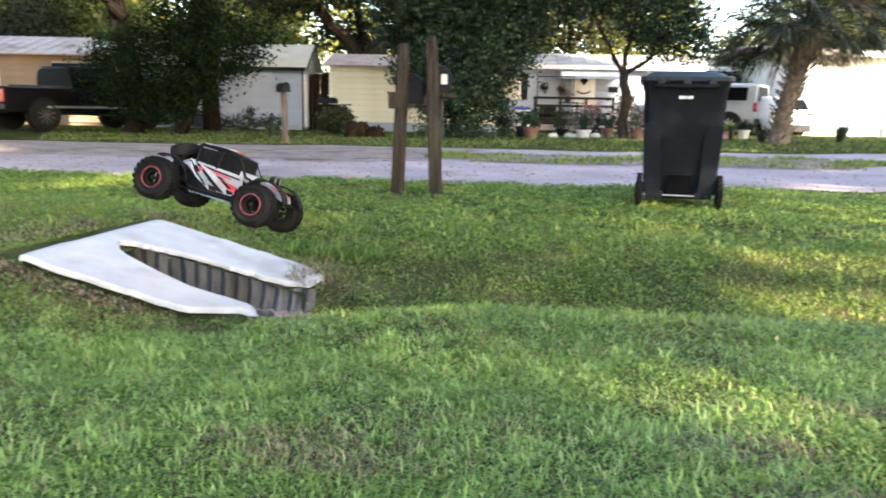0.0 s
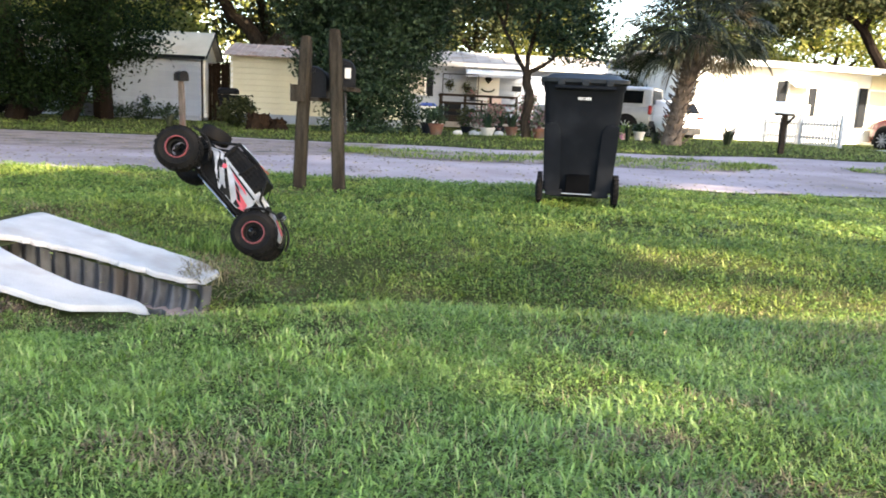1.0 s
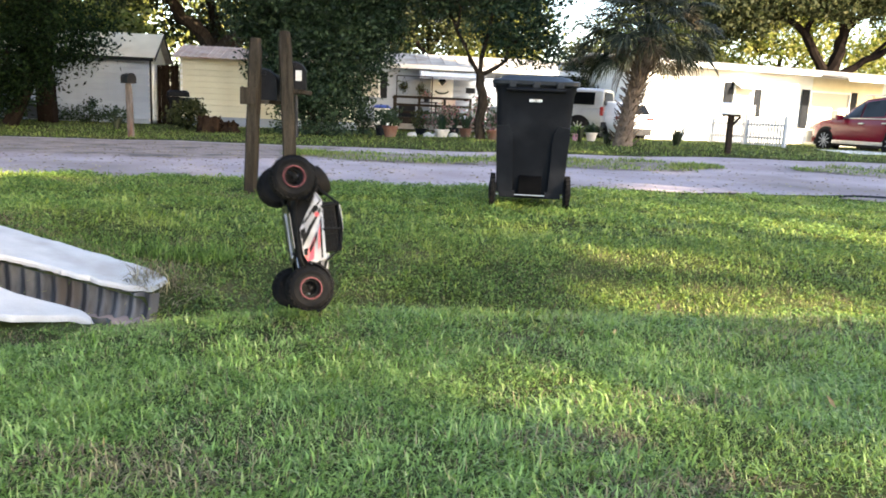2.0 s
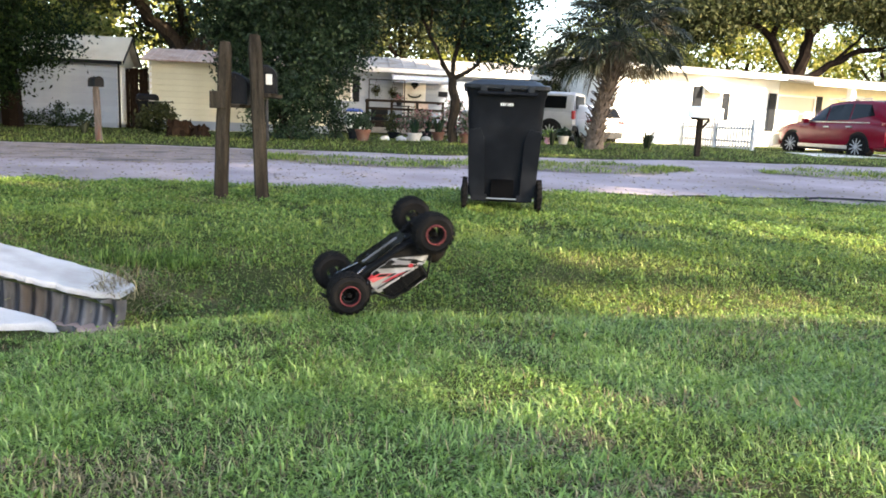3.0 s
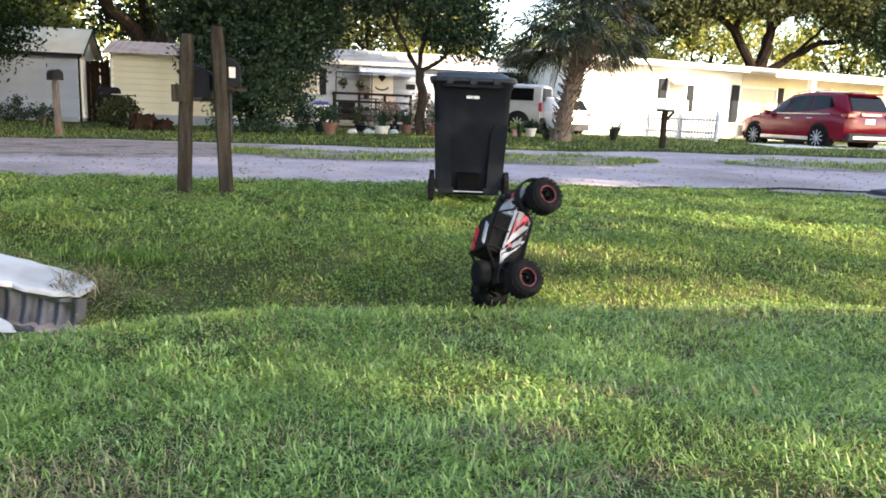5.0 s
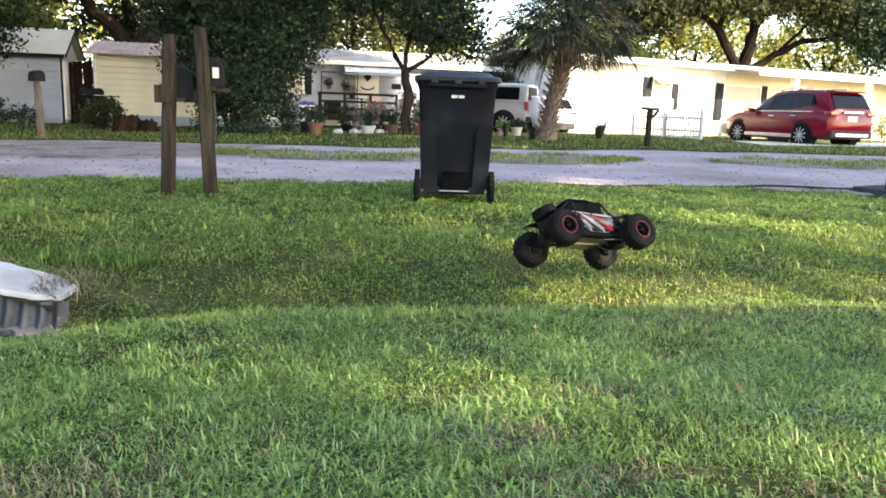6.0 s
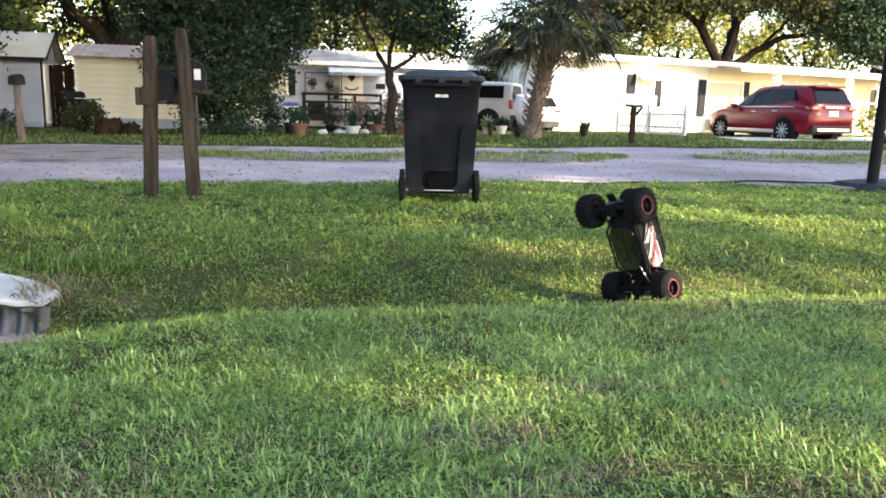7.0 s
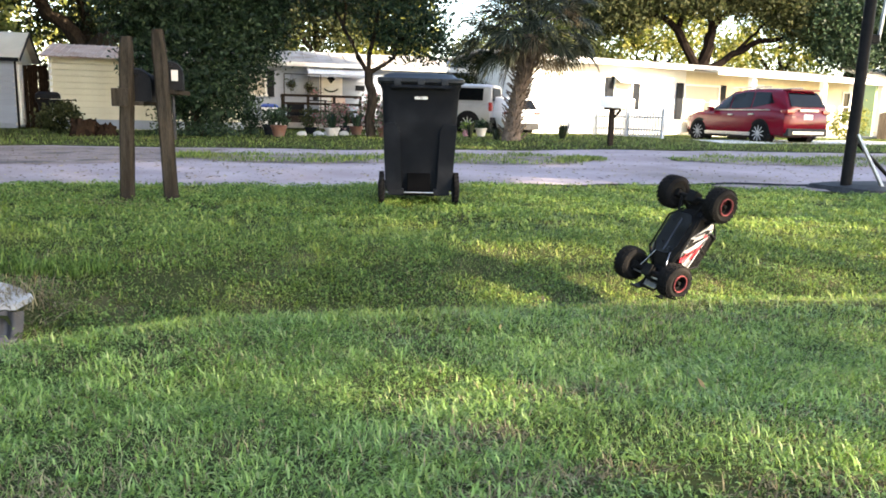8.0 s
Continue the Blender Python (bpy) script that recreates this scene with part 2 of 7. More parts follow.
M_RC_SKID = surf("model_skid_aluminium", (0.11, 0.115, 0.128), (0.2, 0.205, 0.218), 18, 0.25, 0.1, 1.0, stain=(0.08, 0.078, 0.076))
M_RC_RIM = surf("model_red_ring", (0.1, 0.012, 0.016), (0.15, 0.026, 0.028), 25, 0.6, 0.05)


# ---- mesh helpers ----
def part(name, bm, material, parent=None, label="", smooth=False):
    """Link a bmesh as one mesh object, under a thing or a part if one is given."""
    me = bpy.data.meshes.new(name)
    bmesh.ops.recalc_face_normals(bm, faces=bm.faces)
    bm.to_mesh(me)
    bm.free()
    me.materials.append(material)
    if smooth:
        me.shade_smooth()
        me.set_sharp_from_angle(angle=radians(38))
    ob = new(name, me)
    ob.parent = parent
    return tagged(ob, label)


def mesh_of(name, verts, faces, material, parent=None, label="", smooth=False):
    me = bpy.data.meshes.new(name)
    me.from_pydata(verts, [], faces)
    me.materials.append(material)
    if smooth:
        me.shade_smooth()
    ob = new(name, me)
    ob.parent = parent
    return tagged(ob, label)


def root(name, m, label, category, group=""):
    ob = new(name)
    ob.matrix_world = m
    ob.empty_display_size = 0.1
    return tagged(ob, label, category, group)


def box(bm, c, s, bevel=0.0, m=None):
    """A box about c of size s, with its edges rounded."""
    r = bmesh.ops.create_cube(bm, size=1.0)
    vs = r["verts"]
    for v in vs:
        v.co = Vector((v.co.x * s[0] + c[0], v.co.y * s[1] + c[1], v.co.z * s[2] + c[2]))
    if bevel:
        es = {e for v in vs for e in v.link_edges}
        r2 = bmesh.ops.bevel(bm, geom=list(es), offset=bevel, segments=2, affect="EDGES", profile=0.7)
        vs = list({v for f in r2["faces"] for v in f.verts} | {v for v in vs if v.is_valid})
    if m is not None:
        bmesh.ops.transform(bm, matrix=m, verts=[v for v in vs if v.is_valid])
    return bm


def B(c, s, bevel=0.0, m=None):
    return box(bmesh.new(), c, s, bevel, m)


def rod(bm, p0, p1, r0, r1=None, seg=10):
    """A tapered round bar from p0 to p1."""
    p0, p1 = Vector(p0), Vector(p1)
    r1 = r0 if r1 is None else r1
    q = (p1 - p0).to_track_quat("Z", "Y")
    rings = []
    for p, r in ((p0, r0), (p1, r1)):
        rings.append([bm.verts.new(p + q @ Vector((r * math.cos(a), r * math.sin(a), 0))) for a in [2 * math.pi * k / seg for k in range(seg)]])
    for k in range(seg):
        bm.faces.new((rings[0][k], rings[0][(k + 1) % seg], rings[1][(k + 1) % seg], rings[1][k]))
    bm.faces.new(rings[0][::-1])
    bm.faces.new(rings[1])
    return bm


def bent(bm, pts, rs, seg=8):
    """A tapered tube through points."""
    pts = [Vector(p) for p in pts]
    rings = []
    for i, p in enumerate(pts):
        d = pts[min(i + 1, len(pts) - 1)] - pts[max(i - 1, 0)]
        q = d.to_track_quat("Z", "Y")
        rings.append([bm.verts.new(p + q @ Vector((rs[i] * math.cos(a), rs[i] * math.sin(a), 0))) for a in [2 * math.pi * k / seg for k in range(seg)]])
    for a, b in zip(rings, rings[1:]):
        off = min(range(seg), key=lambda o: (b[o].co - a[0].co).length)
        for k in range(seg):
            bm.faces.new((a[k], a[(k + 1) % seg], b[(k + 1 + off) % seg], b[(k + off) % seg]))
    bm.faces.new(rings[0][::-1])
    bm.faces.new(rings[-1])
    return bm


def loft(bm, rings, cap=True):
    """Skin closed rings of points, equal in number."""
    vs = [[bm.verts.new(p) for p in r] for r in rings]
    n = len(vs[0])
    for a, b in zip(vs, vs[1:]):
        for k in range(n):
            bm.faces.new((a[k], a[(k + 1) % n], b[(k + 1) % n], b[k]))
    if cap:
        bm.faces.new(vs[0][::-1])
        bm.faces.new(vs[-1])
    return bm


def spun(bm, profile, seg=24, axis="y", cap=True):
    """Turn a profile of (along, radius) about an axis through the origin."""
    rings = []
    for h, r in profile:
        ring = []
        for k in range(seg):
            a = 2 * math.pi * k / seg
            c, s = r * math.cos(a), r * math.sin(a)
            ring.append({"x": (h, c, s), "y": (c, h, s), "z": (c, s, h)}[axis])
        rings.append(ring)
    return loft(bm, rings, cap)


def slab(bm, pts, thick, way=(0, 0, 1)):
    """A flat outline given thickness along way."""
    w = Vector(way).normalized() * thick
    return loft(bm, [[Vector(p) for p in pts], [Vector(p) + w for p in pts]])


def sm(a, b, x):
    t = min(1.0, max(0.0, (x - a) / (b - a)))
    return t * t * (3 - 2 * t)

# ---- ground, road, ditch ----
def near_edge(x):
    return 7.98 + 0.163 * x + 0.09 * math.sin(x * 1.7) + 0.05 * math.sin(x * 4.3 + 1)


def island_near(x):
    return 11.2 + 0.11 * x + 0.08 * math.sin(x * 2.1)


def island_far(x):
    return 13.0 + 0.1 * x + 0.06 * math.sin(x * 2.7)


def verge(x):
    w = 0.08 * math.sin(x * 1.9) + 14.5
    if x > 0:
        return w + 0.12 * x
    return w - 0.12 * x if x > -6 else w + 0.72 + 0.26 * (x + 6)


def ground_z(x, y):
    near = 0.035 * max(-1.6, min(1.0, x)) - 0.03
    axis = 3.40 + 0.10 * x
    far = -0.055
    k = sm(1.9, 3.2, y)
    z = (near - 0.07 * sm(1.3, 2.6, y)) * (1 - k) + far * k
    d = y - axis
    depth = 0.185 + 0.1 * sm(-0.4, -1.5, x) - 0.045 * sm(0.7, 1.3, x)
    wide = 0.36 + 0.16 * sm(-0.6, -1.4, x) if d < 0 else 0.75
    keep = sm(-2.75, -1.9, x)
    z -= depth * math.exp(-(d / wide) ** 2) * (keep if x < -2.2 else 1)
    z += 0.11 * sm(-1.7, -2.5, x) * sm(2.0, 2.75, y) * (1 - sm(3.8, 5.5, y))
    if -3.1 < x < -1.36 and 2.1 < y < 4.3:
        d = math.hypot(max(2.64 - y, 0, y - 3.70), max(-2.60 - x, 0))
        w = (1 - sm(0.04, 0.5 if y < 3 else 0.4, d)) * sm(-1.36, -1.5, x)
        z = z * (1 - w) + (0.05 - 0.245 * (max(x, -2.62) + 2.62) / 1.15 - 0.02 * (y < 2.64)) * w
    if y < 9:
        z += 0.012 * noise.noise((x * 1.3, y * 1.3, 0)) + 0.006 * noise.noise((x * 5, y * 5, 2))
    z += sm(8.5, 17, y) * (0.06 + max(-0.13, min(0.09, 0.016 * x)))
    if y > 13:
        z += 0.015 * noise.noise((x * 0.7, y * 0.7, 4))
    z -= 0.03 * sm(-0.25, 0.25, y - near_edge(x)) * (1 - sm(-0.25, 0.25, y - verge(x)))
    return z


def axis_steps(parts):
    out = []
    for a, b, s in parts:
        n = max(1, int(round((b - a) / s)))
        out += [a + (b - a) * k / n for k in range(n)]
    return out + [parts[-1][1]]


xs = axis_steps([(-600, -100, 100), (-100, -30, 10), (-30, -8, 0.8), (-8, -5, 0.25), (-5, 3.5, 0.07), (3.5, 10, 0.25), (10, 40, 1.0), (40, 100, 10), (100, 600, 100)])
ys = axis_steps([(-120, -20, 20), (-20, -1, 1.0), (-1, 1, 0.25), (1, 6, 0.07), (6, 9, 0.2), (9, 24, 0.4), (24, 60, 3), (60, 120, 12), (120, 900, 130)])


def in_culvert(x, y):
    return -2.36 < x < -1.45 and 2.88 < y < 3.24


def slab_near(x):
    """The near outer edge of the concrete collar."""
    return 2.61 + 0.25 * sm(-1.75, -1.42, x)


def on_slab(X, Y):
    near = 2.61 + 0.25 * np.clip((X + 1.75) / 0.33, 0, 1) ** 2
    return (X > -2.61) & (X < -1.44) & (Y > near) & (Y < 3.70 - 0.08 * (X + 2.6))


gv = [(x, y, ground_z(x, y)) for y in ys for x in xs]
nx = len(xs)
gf = []
for j in range(len(ys) - 1):
    for i in range(nx - 1):
        if not in_culvert((xs[i] + xs[i + 1]) / 2, (ys[j] + ys[j + 1]) / 2):
            gf.append((j * nx + i, j * nx + i + 1, (j + 1) * nx + i + 1, (j + 1) * nx + i))
ground = tagged(mesh_of("ground", gv, gf, M_SOIL, smooth=True), "uneven lawn soil with a shallow roadside ditch", "ground", kind="structure")


def ribbon(name, lo, hi, x0, x1, step, lift, material, label, rows=6):
    n = int((x1 - x0) / step)
    v, f = [], []
    for i in range(n + 1):
        x = x0 + (x1 - x0) * i / n
        a, b = lo(x), hi(x)
        for j in range(rows + 1):
            y = a + (b - a) * j / rows
            edge = 0.02 if j in (0, rows) else 0.0
            v.append((x, y, ground_z(x, y) + lift - edge))
    for i in range(n):
        for j in range(rows):
            k = i * (rows + 1) + j
            f.append((k, k + rows + 1, k + rows + 2, k + 1))
    return tagged(mesh_of(name, v, f, material, smooth=True), label, name.split("_")[0], kind="structure")


def widen(fn, k):
    return lambda x: fn(x) + k


ribbon("road", near_edge, widen(verge, 0.02), -60, 60, 0.25, 0.018, M_ASPHALT, "aged grey asphalt street with a ragged edge and fallen leaves", 14)


def island(x0, x1):
    def lo(x):
        k = sm(x0, x0 + 1.2, x) * (1 - sm(x1 - 1.0, x1, x))
        m = (island_near(x) + island_far(x)) / 2
        return m + (island_near(x) - m) * k

    def hi(x):
        k = sm(x0, x0 + 1.2, x) * (1 - sm(x1 - 1.0, x1, x))
        m = (island_near(x) + island_far(x)) / 2
        return m + (island_far(x) - m) * k
    return lo, hi


ISLANDS = [(-3.0, 4.0), (5.2, 14.0)]
for a, b in ISLANDS:
    lo, hi = island(a, b)
    ribbon("verge_island", lo, hi, a, b, 0.2, 0.045, M_DIRT, "low grass strip between street and side lane", 6)
ribbon("dirt_shoulder", lambda x: island_near(x) - 0.2 - 0.9 * sm(-2.5, -4.5, x), lambda x: verge(x) - 0.12, -14, -2.6, 0.2, 0.026, M_DIRT, "brown gravelly dirt along the far side of the street", 8)
ribbon("dirt_patch", lambda x: near_edge(x) - 0.75 * sm(3.9, 4.6, x) * (1 - sm(5.2, 7.5, x)), widen(near_edge, -0.02), 3.9, 7.5, 0.15, 0.012, M_DIRT, "bare sandy dirt beside the street", 5)
ribbon("tar_seam", widen(near_edge, -0.1), lambda x: near_edge(x) - 0.05 + (0.34 + 0.07 * math.sin(3.1 * x)) * sm(1.7, 3.6, x), 1.7, 9, 0.12, 0.03, M_TAR, "dark broken tar edge of the street", 3)
ribbon("driveway", lambda x: verge(x) + 3.6 + 0.3 * (x - 8), lambda x: verge(x) + 6.4 + 0.4 * (x - 8), 9.6, 18, 0.4, 0.02, M_DRIVE, "pale concrete driveway", 4)

# ---- culvert end ----
def culvert():
    """A sloped concrete collar, cut open over the mouth of a corrugated pipe."""
    r = root("culvert_end", pose(0, 0, 0), "pale concrete culvert end with a long slanted mouth in the ditch", "culvert")
    x0, x1 = -2.62, -1.44
    ym, hw = 3.065, 0.2

    def top(x):
        return 0.085 - 0.245 * (x + 2.62) / 1.15 - 0.045 * sm(-2.45, -2.62, x) ** 2

    n = 60
    outer_near, inner_near, inner_far, outer_far = [], [], [], []
    for i in range(n + 1):
        x = x0 + (x1 - x0) * i / n
        mouth = math.sqrt(max(0.0, min(1.0, (x + 2.37) / 0.55)))
        chip = 0.013 * noise.noise((x * 9, 1, 0)) + 0.006 * noise.noise((x * 31, 1, 4))
        rag = 0.022 * noise.noise((x * 17, 3, 0)) + 0.02 * noise.noise((x * 43, 3, 2))
        broken = 0.07 * sm(-1.62, -1.47, x) * (1 + noise.noise((x * 30, 7, 2)))
        apex = 3.155
        a = apex + (2.86 - apex) * mouth
        b = apex + (3.262 - apex) * min(1.0, mouth * 1.25)
        outer_near.append((x + 0.085 * sm(-2.3, -2.62, x), slab_near(x) + chip + 0.10 * sm(-2.52, -2.62, x) ** 2))
        xm = x + 0.042 * sm(-2.38, -2.62, x)
        inner_near.append((xm, a + 0.3 * chip if mouth else apex))
        inner_far.append((xm, b + (rag + broken if mouth > 0.1 else 0.0)))
        outer_far.append((x, 3.70 - 0.08 * (x + 2.6) - chip - broken - 0.10 * sm(-2.48, -2.62, x) ** 2))
    bm = bmesh.new()

    def strip(a, b, stop, near):
        rings = []
        for i, ((xa, ya), (xb, yb)) in enumerate(zip(a, b)):
            if xa > stop:
                break
            xi = x0 + (x1 - x0) * i / n
            yb = max(yb, ya + 0.03)
            if near and xi < -2.375:
                yb = 3.155
            elif xi < -2.375:
                ya = 3.155
            e, thick = 0.009, 0.024
            f = 0.0003 if xi < -2.375 else e
            m = (ya + yb) / 2
            z = top(xi) + 0.003 * noise.noise((xi * 6, 2.0, 3))
            z -= 0.07 * sm(-1.56, -1.43, xa) * near
            hump = 0.002 + 0.003 * noise.noise((xa * 4, m * 4, 1))
            rings.append([(xa, ya, z - thick), (xa, ya, z - (e if near else f)), (xa, ya + (e if near else f), z), ((xa + xb) / 2, m, z + hump), (xb, yb - (f if near else e), z), (xb, yb, z - (f if near else e)), (xb, yb, z - thick)])
        loft(bm, rings)
    strip(outer_near, inner_near, -1.43, True)
    strip(inner_far, outer_far, -1.475, False)
    part("collar", bm, M_CONCRETE, r, "pale concrete with a chipped inner edge", smooth=True)
    # corrugated pipe under the mouth
    bm = bmesh.new()
    steps, seg = 180, 14
    rows = []
    for i in range(steps + 1):
        x = -2.42 + (x1 + 0.015 + 2.42) * i / steps
        rad = hw + 0.018 + 0.014 * math.sin(x * 2 * math.pi / 0.072)
        row = []
        for k in range(seg + 1):
            a = math.pi * (1.0 + k / seg)
            row.append(bm.verts.new((x, ym + rad * math.cos(a), -0.17 + rad * math.sin(a) * 0.85)))
        z = top(x) - 0.028 + 0.012 * noise.noise((x * 14, 5, 5))
        up = [bm.verts.new((x, row[0].co.y, z)), bm.verts.new((x, row[-1].co.y, z))]
        rows.append([up[0]] + row + [up[1]])
    for a, b in zip(rows, rows[1:]):
        for k in range(len(a) - 1):
            bm.faces.new((a[k], b[k], b[k + 1], a[k + 1]))
    bm.faces.new(rows[0])
    part("pipe", bm, M_GALV, r, "corrugated galvanised pipe, rusty at its mouth", smooth=True)
    # silt along the bottom
    bm = bmesh.new()
    vs = []
    for i in range(16):
        x = -2.4 + (x1 + 0.01 + 2.4) * i / 15
        vs.append([bm.verts.new((x, ym + yy, -0.30 + 0.03 * abs(yy) / 0.2 + 0.014 * noise.noise((x * 6, yy * 9, 5)))) for yy in (-0.19, -0.1, 0, 0.1, 0.19)])
    for a, b in zip(vs, vs[1:]):
        for k in range(4):
            bm.faces.new((a[k], b[k], b[k + 1], a[k + 1]))
    part("silt", bm, M_DIRT, r, "brown silt")


culvert()


# ---- wheeled rubbish bin ----
def rounded(hx, hy, z, r, cy=0.0, n=5):
    pts = []
    for sx, sy, a0 in ((1, 1, 0), (-1, 1, 90), (-1, -1, 180), (1, -1, 270)):
        for k in range(n + 1):
            a = radians(a0 + 90 * k / n)
            pts.append((sx * (hx - r) + r * math.cos(a), cy + sy * (hy - r) + r * math.sin(a), z))
    return pts


def bin_cart():
    r = root("rubbish_bin", pose(0.452, 6.57, -0.06, 0, 0, -1.5) @ Matrix.Diagonal((0.945, 1, 1.04, 1)), "tall charcoal plastic wheeled rubbish bin with closed lid on the grass", "bin")
    H = 1.0
    bm = bmesh.new()
    rings = []
    for z, hx, hy, cy in ((0.075, 0.255, 0.27, 0.03), (0.09, 0.272, 0.285, 0.03), (0.30, 0.288, 0.305, 0.015), (0.60, 0.306, 0.335, 0.0), (0.64, 0.316, 0.345, 0.0), (0.70, 0.322, 0.35, 0.0), (0.90, 0.332, 0.362, 0.0), (0.925, 0.345, 0.375, 0.0), (0.965, 0.348, 0.378, 0.0)):
        rings.append(rounded(hx, hy, z, 0.055, cy))
    loft(bm, rings)
    body = part("body", bm, M_BIN, r, smooth=True)
    # moulded shoulders beside the recessed middle of the back
    for s in (-1, 1):
        bm = bmesh.new()
        prof = [(0.15, 0.12), (0.292, 0.12), (0.318, 0.60), (0.318, 0.645), (0.215, 0.665), (0.17, 0.585)]
        lo = [(s * x, -0.278 - 0.085 * (z - 0.12), z) for x, z in prof]
        hi = [(s * (x * 0.97 + 0.005), -0.312 - 0.085 * (z - 0.12), z * 0.985 + 0.005) for x, z in prof]
        loft(bm, [lo, hi])
        bmesh.ops.bevel(bm, geom=list(bm.edges), offset=0.006, segments=2, affect="EDGES")
        part("moulded_rib", bm, M_BIN, body, smooth=True)
    part("foot_plate", B((0, -0.292, 0.185), (0.2, 0.02, 0.15), 0.006), M_PLATE, body)
    bm = bmesh.new()
    for k in range(7):
        box(bm, (-0.045 + k * 0.016, -0.377, 0.845), (0.010 if k != 3 else 0.005, 0.006, 0.024 if k % 2 else 0.019))
    part("label", bm, M_WHITE, body, "row of pale moulded characters, unreadable")
    # lid with dished rim
    bm = bmesh.new()
    loft(bm, [rounded(0.362, 0.395, 0.955, 0.06, 0.0), rounded(0.372, 0.405, 0.965, 0.065, 0.0), rounded(0.372, 0.405, 0.992, 0.065, 0.0), rounded(0.355, 0.385, 1.0, 0.07, 0.0), rounded(0.32, 0.35, 1.004, 0.09, 0.0), rounded(0.29, 0.31, 1.028, 0.09, 0.01), rounded(0.24, 0.26, 1.038, 0.08, 0.02)])
    lid = part("lid", bm, M_BINLID, r, smooth=True)
    for x in (-0.2, 0.0, 0.2):
        part("hinge_lug", B((x, -0.405, 0.962), (0.06, 0.035, 0.05), 0.008), M_BINLID, lid)
    bm = bmesh.new()
    bent(bm, [(0.17, 0.1, 1.02), (0.17, 0.1, 1.052), (0.18, 0.1, 1.058), (0.25, 0.1, 1.054), (0.26, 0.1, 1.048), (0.26, 0.1, 1.02)], [0.008] * 6)
    part("lid_grip", bm, M_BINLID, lid, smooth=True)
    bm = bmesh.new()
    rod(bm, (-0.25, -0.41, 0.925), (0.25, -0.41, 0.925), 0.014)
    for x in (-0.24, 0.24):
        rod(bm, (x, -0.35, 0.93), (x, -0.41, 0.925), 0.012)
    part("handle", bm, M_BIN, r, smooth=True)
    for s in (-1, 1):
        bm = bmesh.new()
        spun(bm, [(-0.024, 0.105), (-0.02, 0.125), (-0.01, 0.132), (0.01, 0.132), (0.02, 0.125), (0.024, 0.105)], 28, "x")
        w = part("wheel", bm, M_RUBBER, r, smooth=True)
        w.matrix_basis = pose(s * 0.325, -0.27, 0.132)
        for k in range(20):
            a = 2 * math.pi * k / 20
            lug = B((0, 0, 0), (0.044, 0.016, 0.008), 0.002, pose(0, 0.132 * math.cos(a), 0.132 * math.sin(a), math.degrees(a) + 90))
            part("tread_lug", lug, M_RUBBER, w)
        bm = bmesh.new()
        spun(bm, [(-0.034, 0.01), (-0.034, 0.05), (-0.02, 0.085), (0.02, 0.085), (0.034, 0.05), (0.034, 0.01)], 20, "x")
        part("hub", bm, M_BIN, w, smooth=True)
    bm = bmesh.new()
    rod(bm, (-0.33, -0.30, 0.105), (0.33, -0.30, 0.105), 0.0055)
    part("axle", bm, M_CHROME, r, "bright steel axle bar", smooth=True)
    for x in (-0.2, 0.2):
        part("axle_bracket", B((x, -0.285, 0.11), (0.14, 0.05, 0.05), 0.008), M_BIN, r)


bin_cart()


# ---- mailboxes on posts ----
def mailbox(parent, m, s=1.0, mat=None, plate=False, flag=False):
    mat = mat or M_BLACKMETAL
    bm = bmesh.new()
    sec = [(-0.085, 0), (-0.085, 0.11)] + [(0.085 * math.cos(math.pi - math.pi * k / 10), 0.11 + 0.085 * math.sin(math.pi * k / 10)) for k in range(1, 10)] + [(0.085, 0.11), (0.085, 0)]
    rings = [[(x * s * g, y * s, z * s * g) for x, z in sec] for y, g in ((-0.24, 0.97), (-0.235, 1.0), (0.235, 1.0), (0.24, 0.97))]
    loft(bm, rings)
    b = part("mailbox", bm, mat, parent, "", smooth=True)
    b.matrix_basis = m
    bm = bmesh.new()
    loft(bm, [[(x * s * g, y * s, z * s * g) for x, z in sec] for y, g in ((-0.262, 1.0), (-0.24, 1.05))])
    part("mailbox_door", bm, mat, b, smooth=True)
    box_ = B((0, -0.262 * s, 0.17 * s), (0.03 * s, 0.03 * s, 0.02 * s), 0.003)
    part("door_tab", box_, mat, b)
    if plate:
        part("number_plate", B((0.03 * s, -0.268 * s, 0.1 * s), (0.045 * s, 0.006, 0.075 * s)), M_STONE, b, "pale plate with unreadable marks")
    if flag:
        part("flag", B((0.09 * s, -0.1 * s, 0.12 * s), (0.008, 0.14 * s, 0.05 * s)), M_WHITE, b)
    return b


def timber(h, w, lean, seed):
    """A rough square timber, worn at its top."""
    rings = []
    n = 12
    for i in range(n + 1):
        z = -0.1 + (h + 0.1) * i / n
        k = w / 2 * (1 - 0.06 * i / n)
        if i == n:
            k *= 0.8
        dx = lean[0] * z / h + 0.006 * noise.noise((seed, z * 3, 0))
        dy = lean[1] * z / h + 0.006 * noise.noise((seed, z * 3, 7))
        c = 0.018
        rings.append([(dx + a, dy + b, z + 0.012 * noise.noise((a * 40, b * 40, seed)) * (i == n)) for a, b in ((k, -k + c), (k, k - c), (k - c, k), (-k + c, k), (-k, k - c), (-k, -k + c), (-k + c, -k), (k - c, -k))])
    return loft(bmesh.new(), rings)


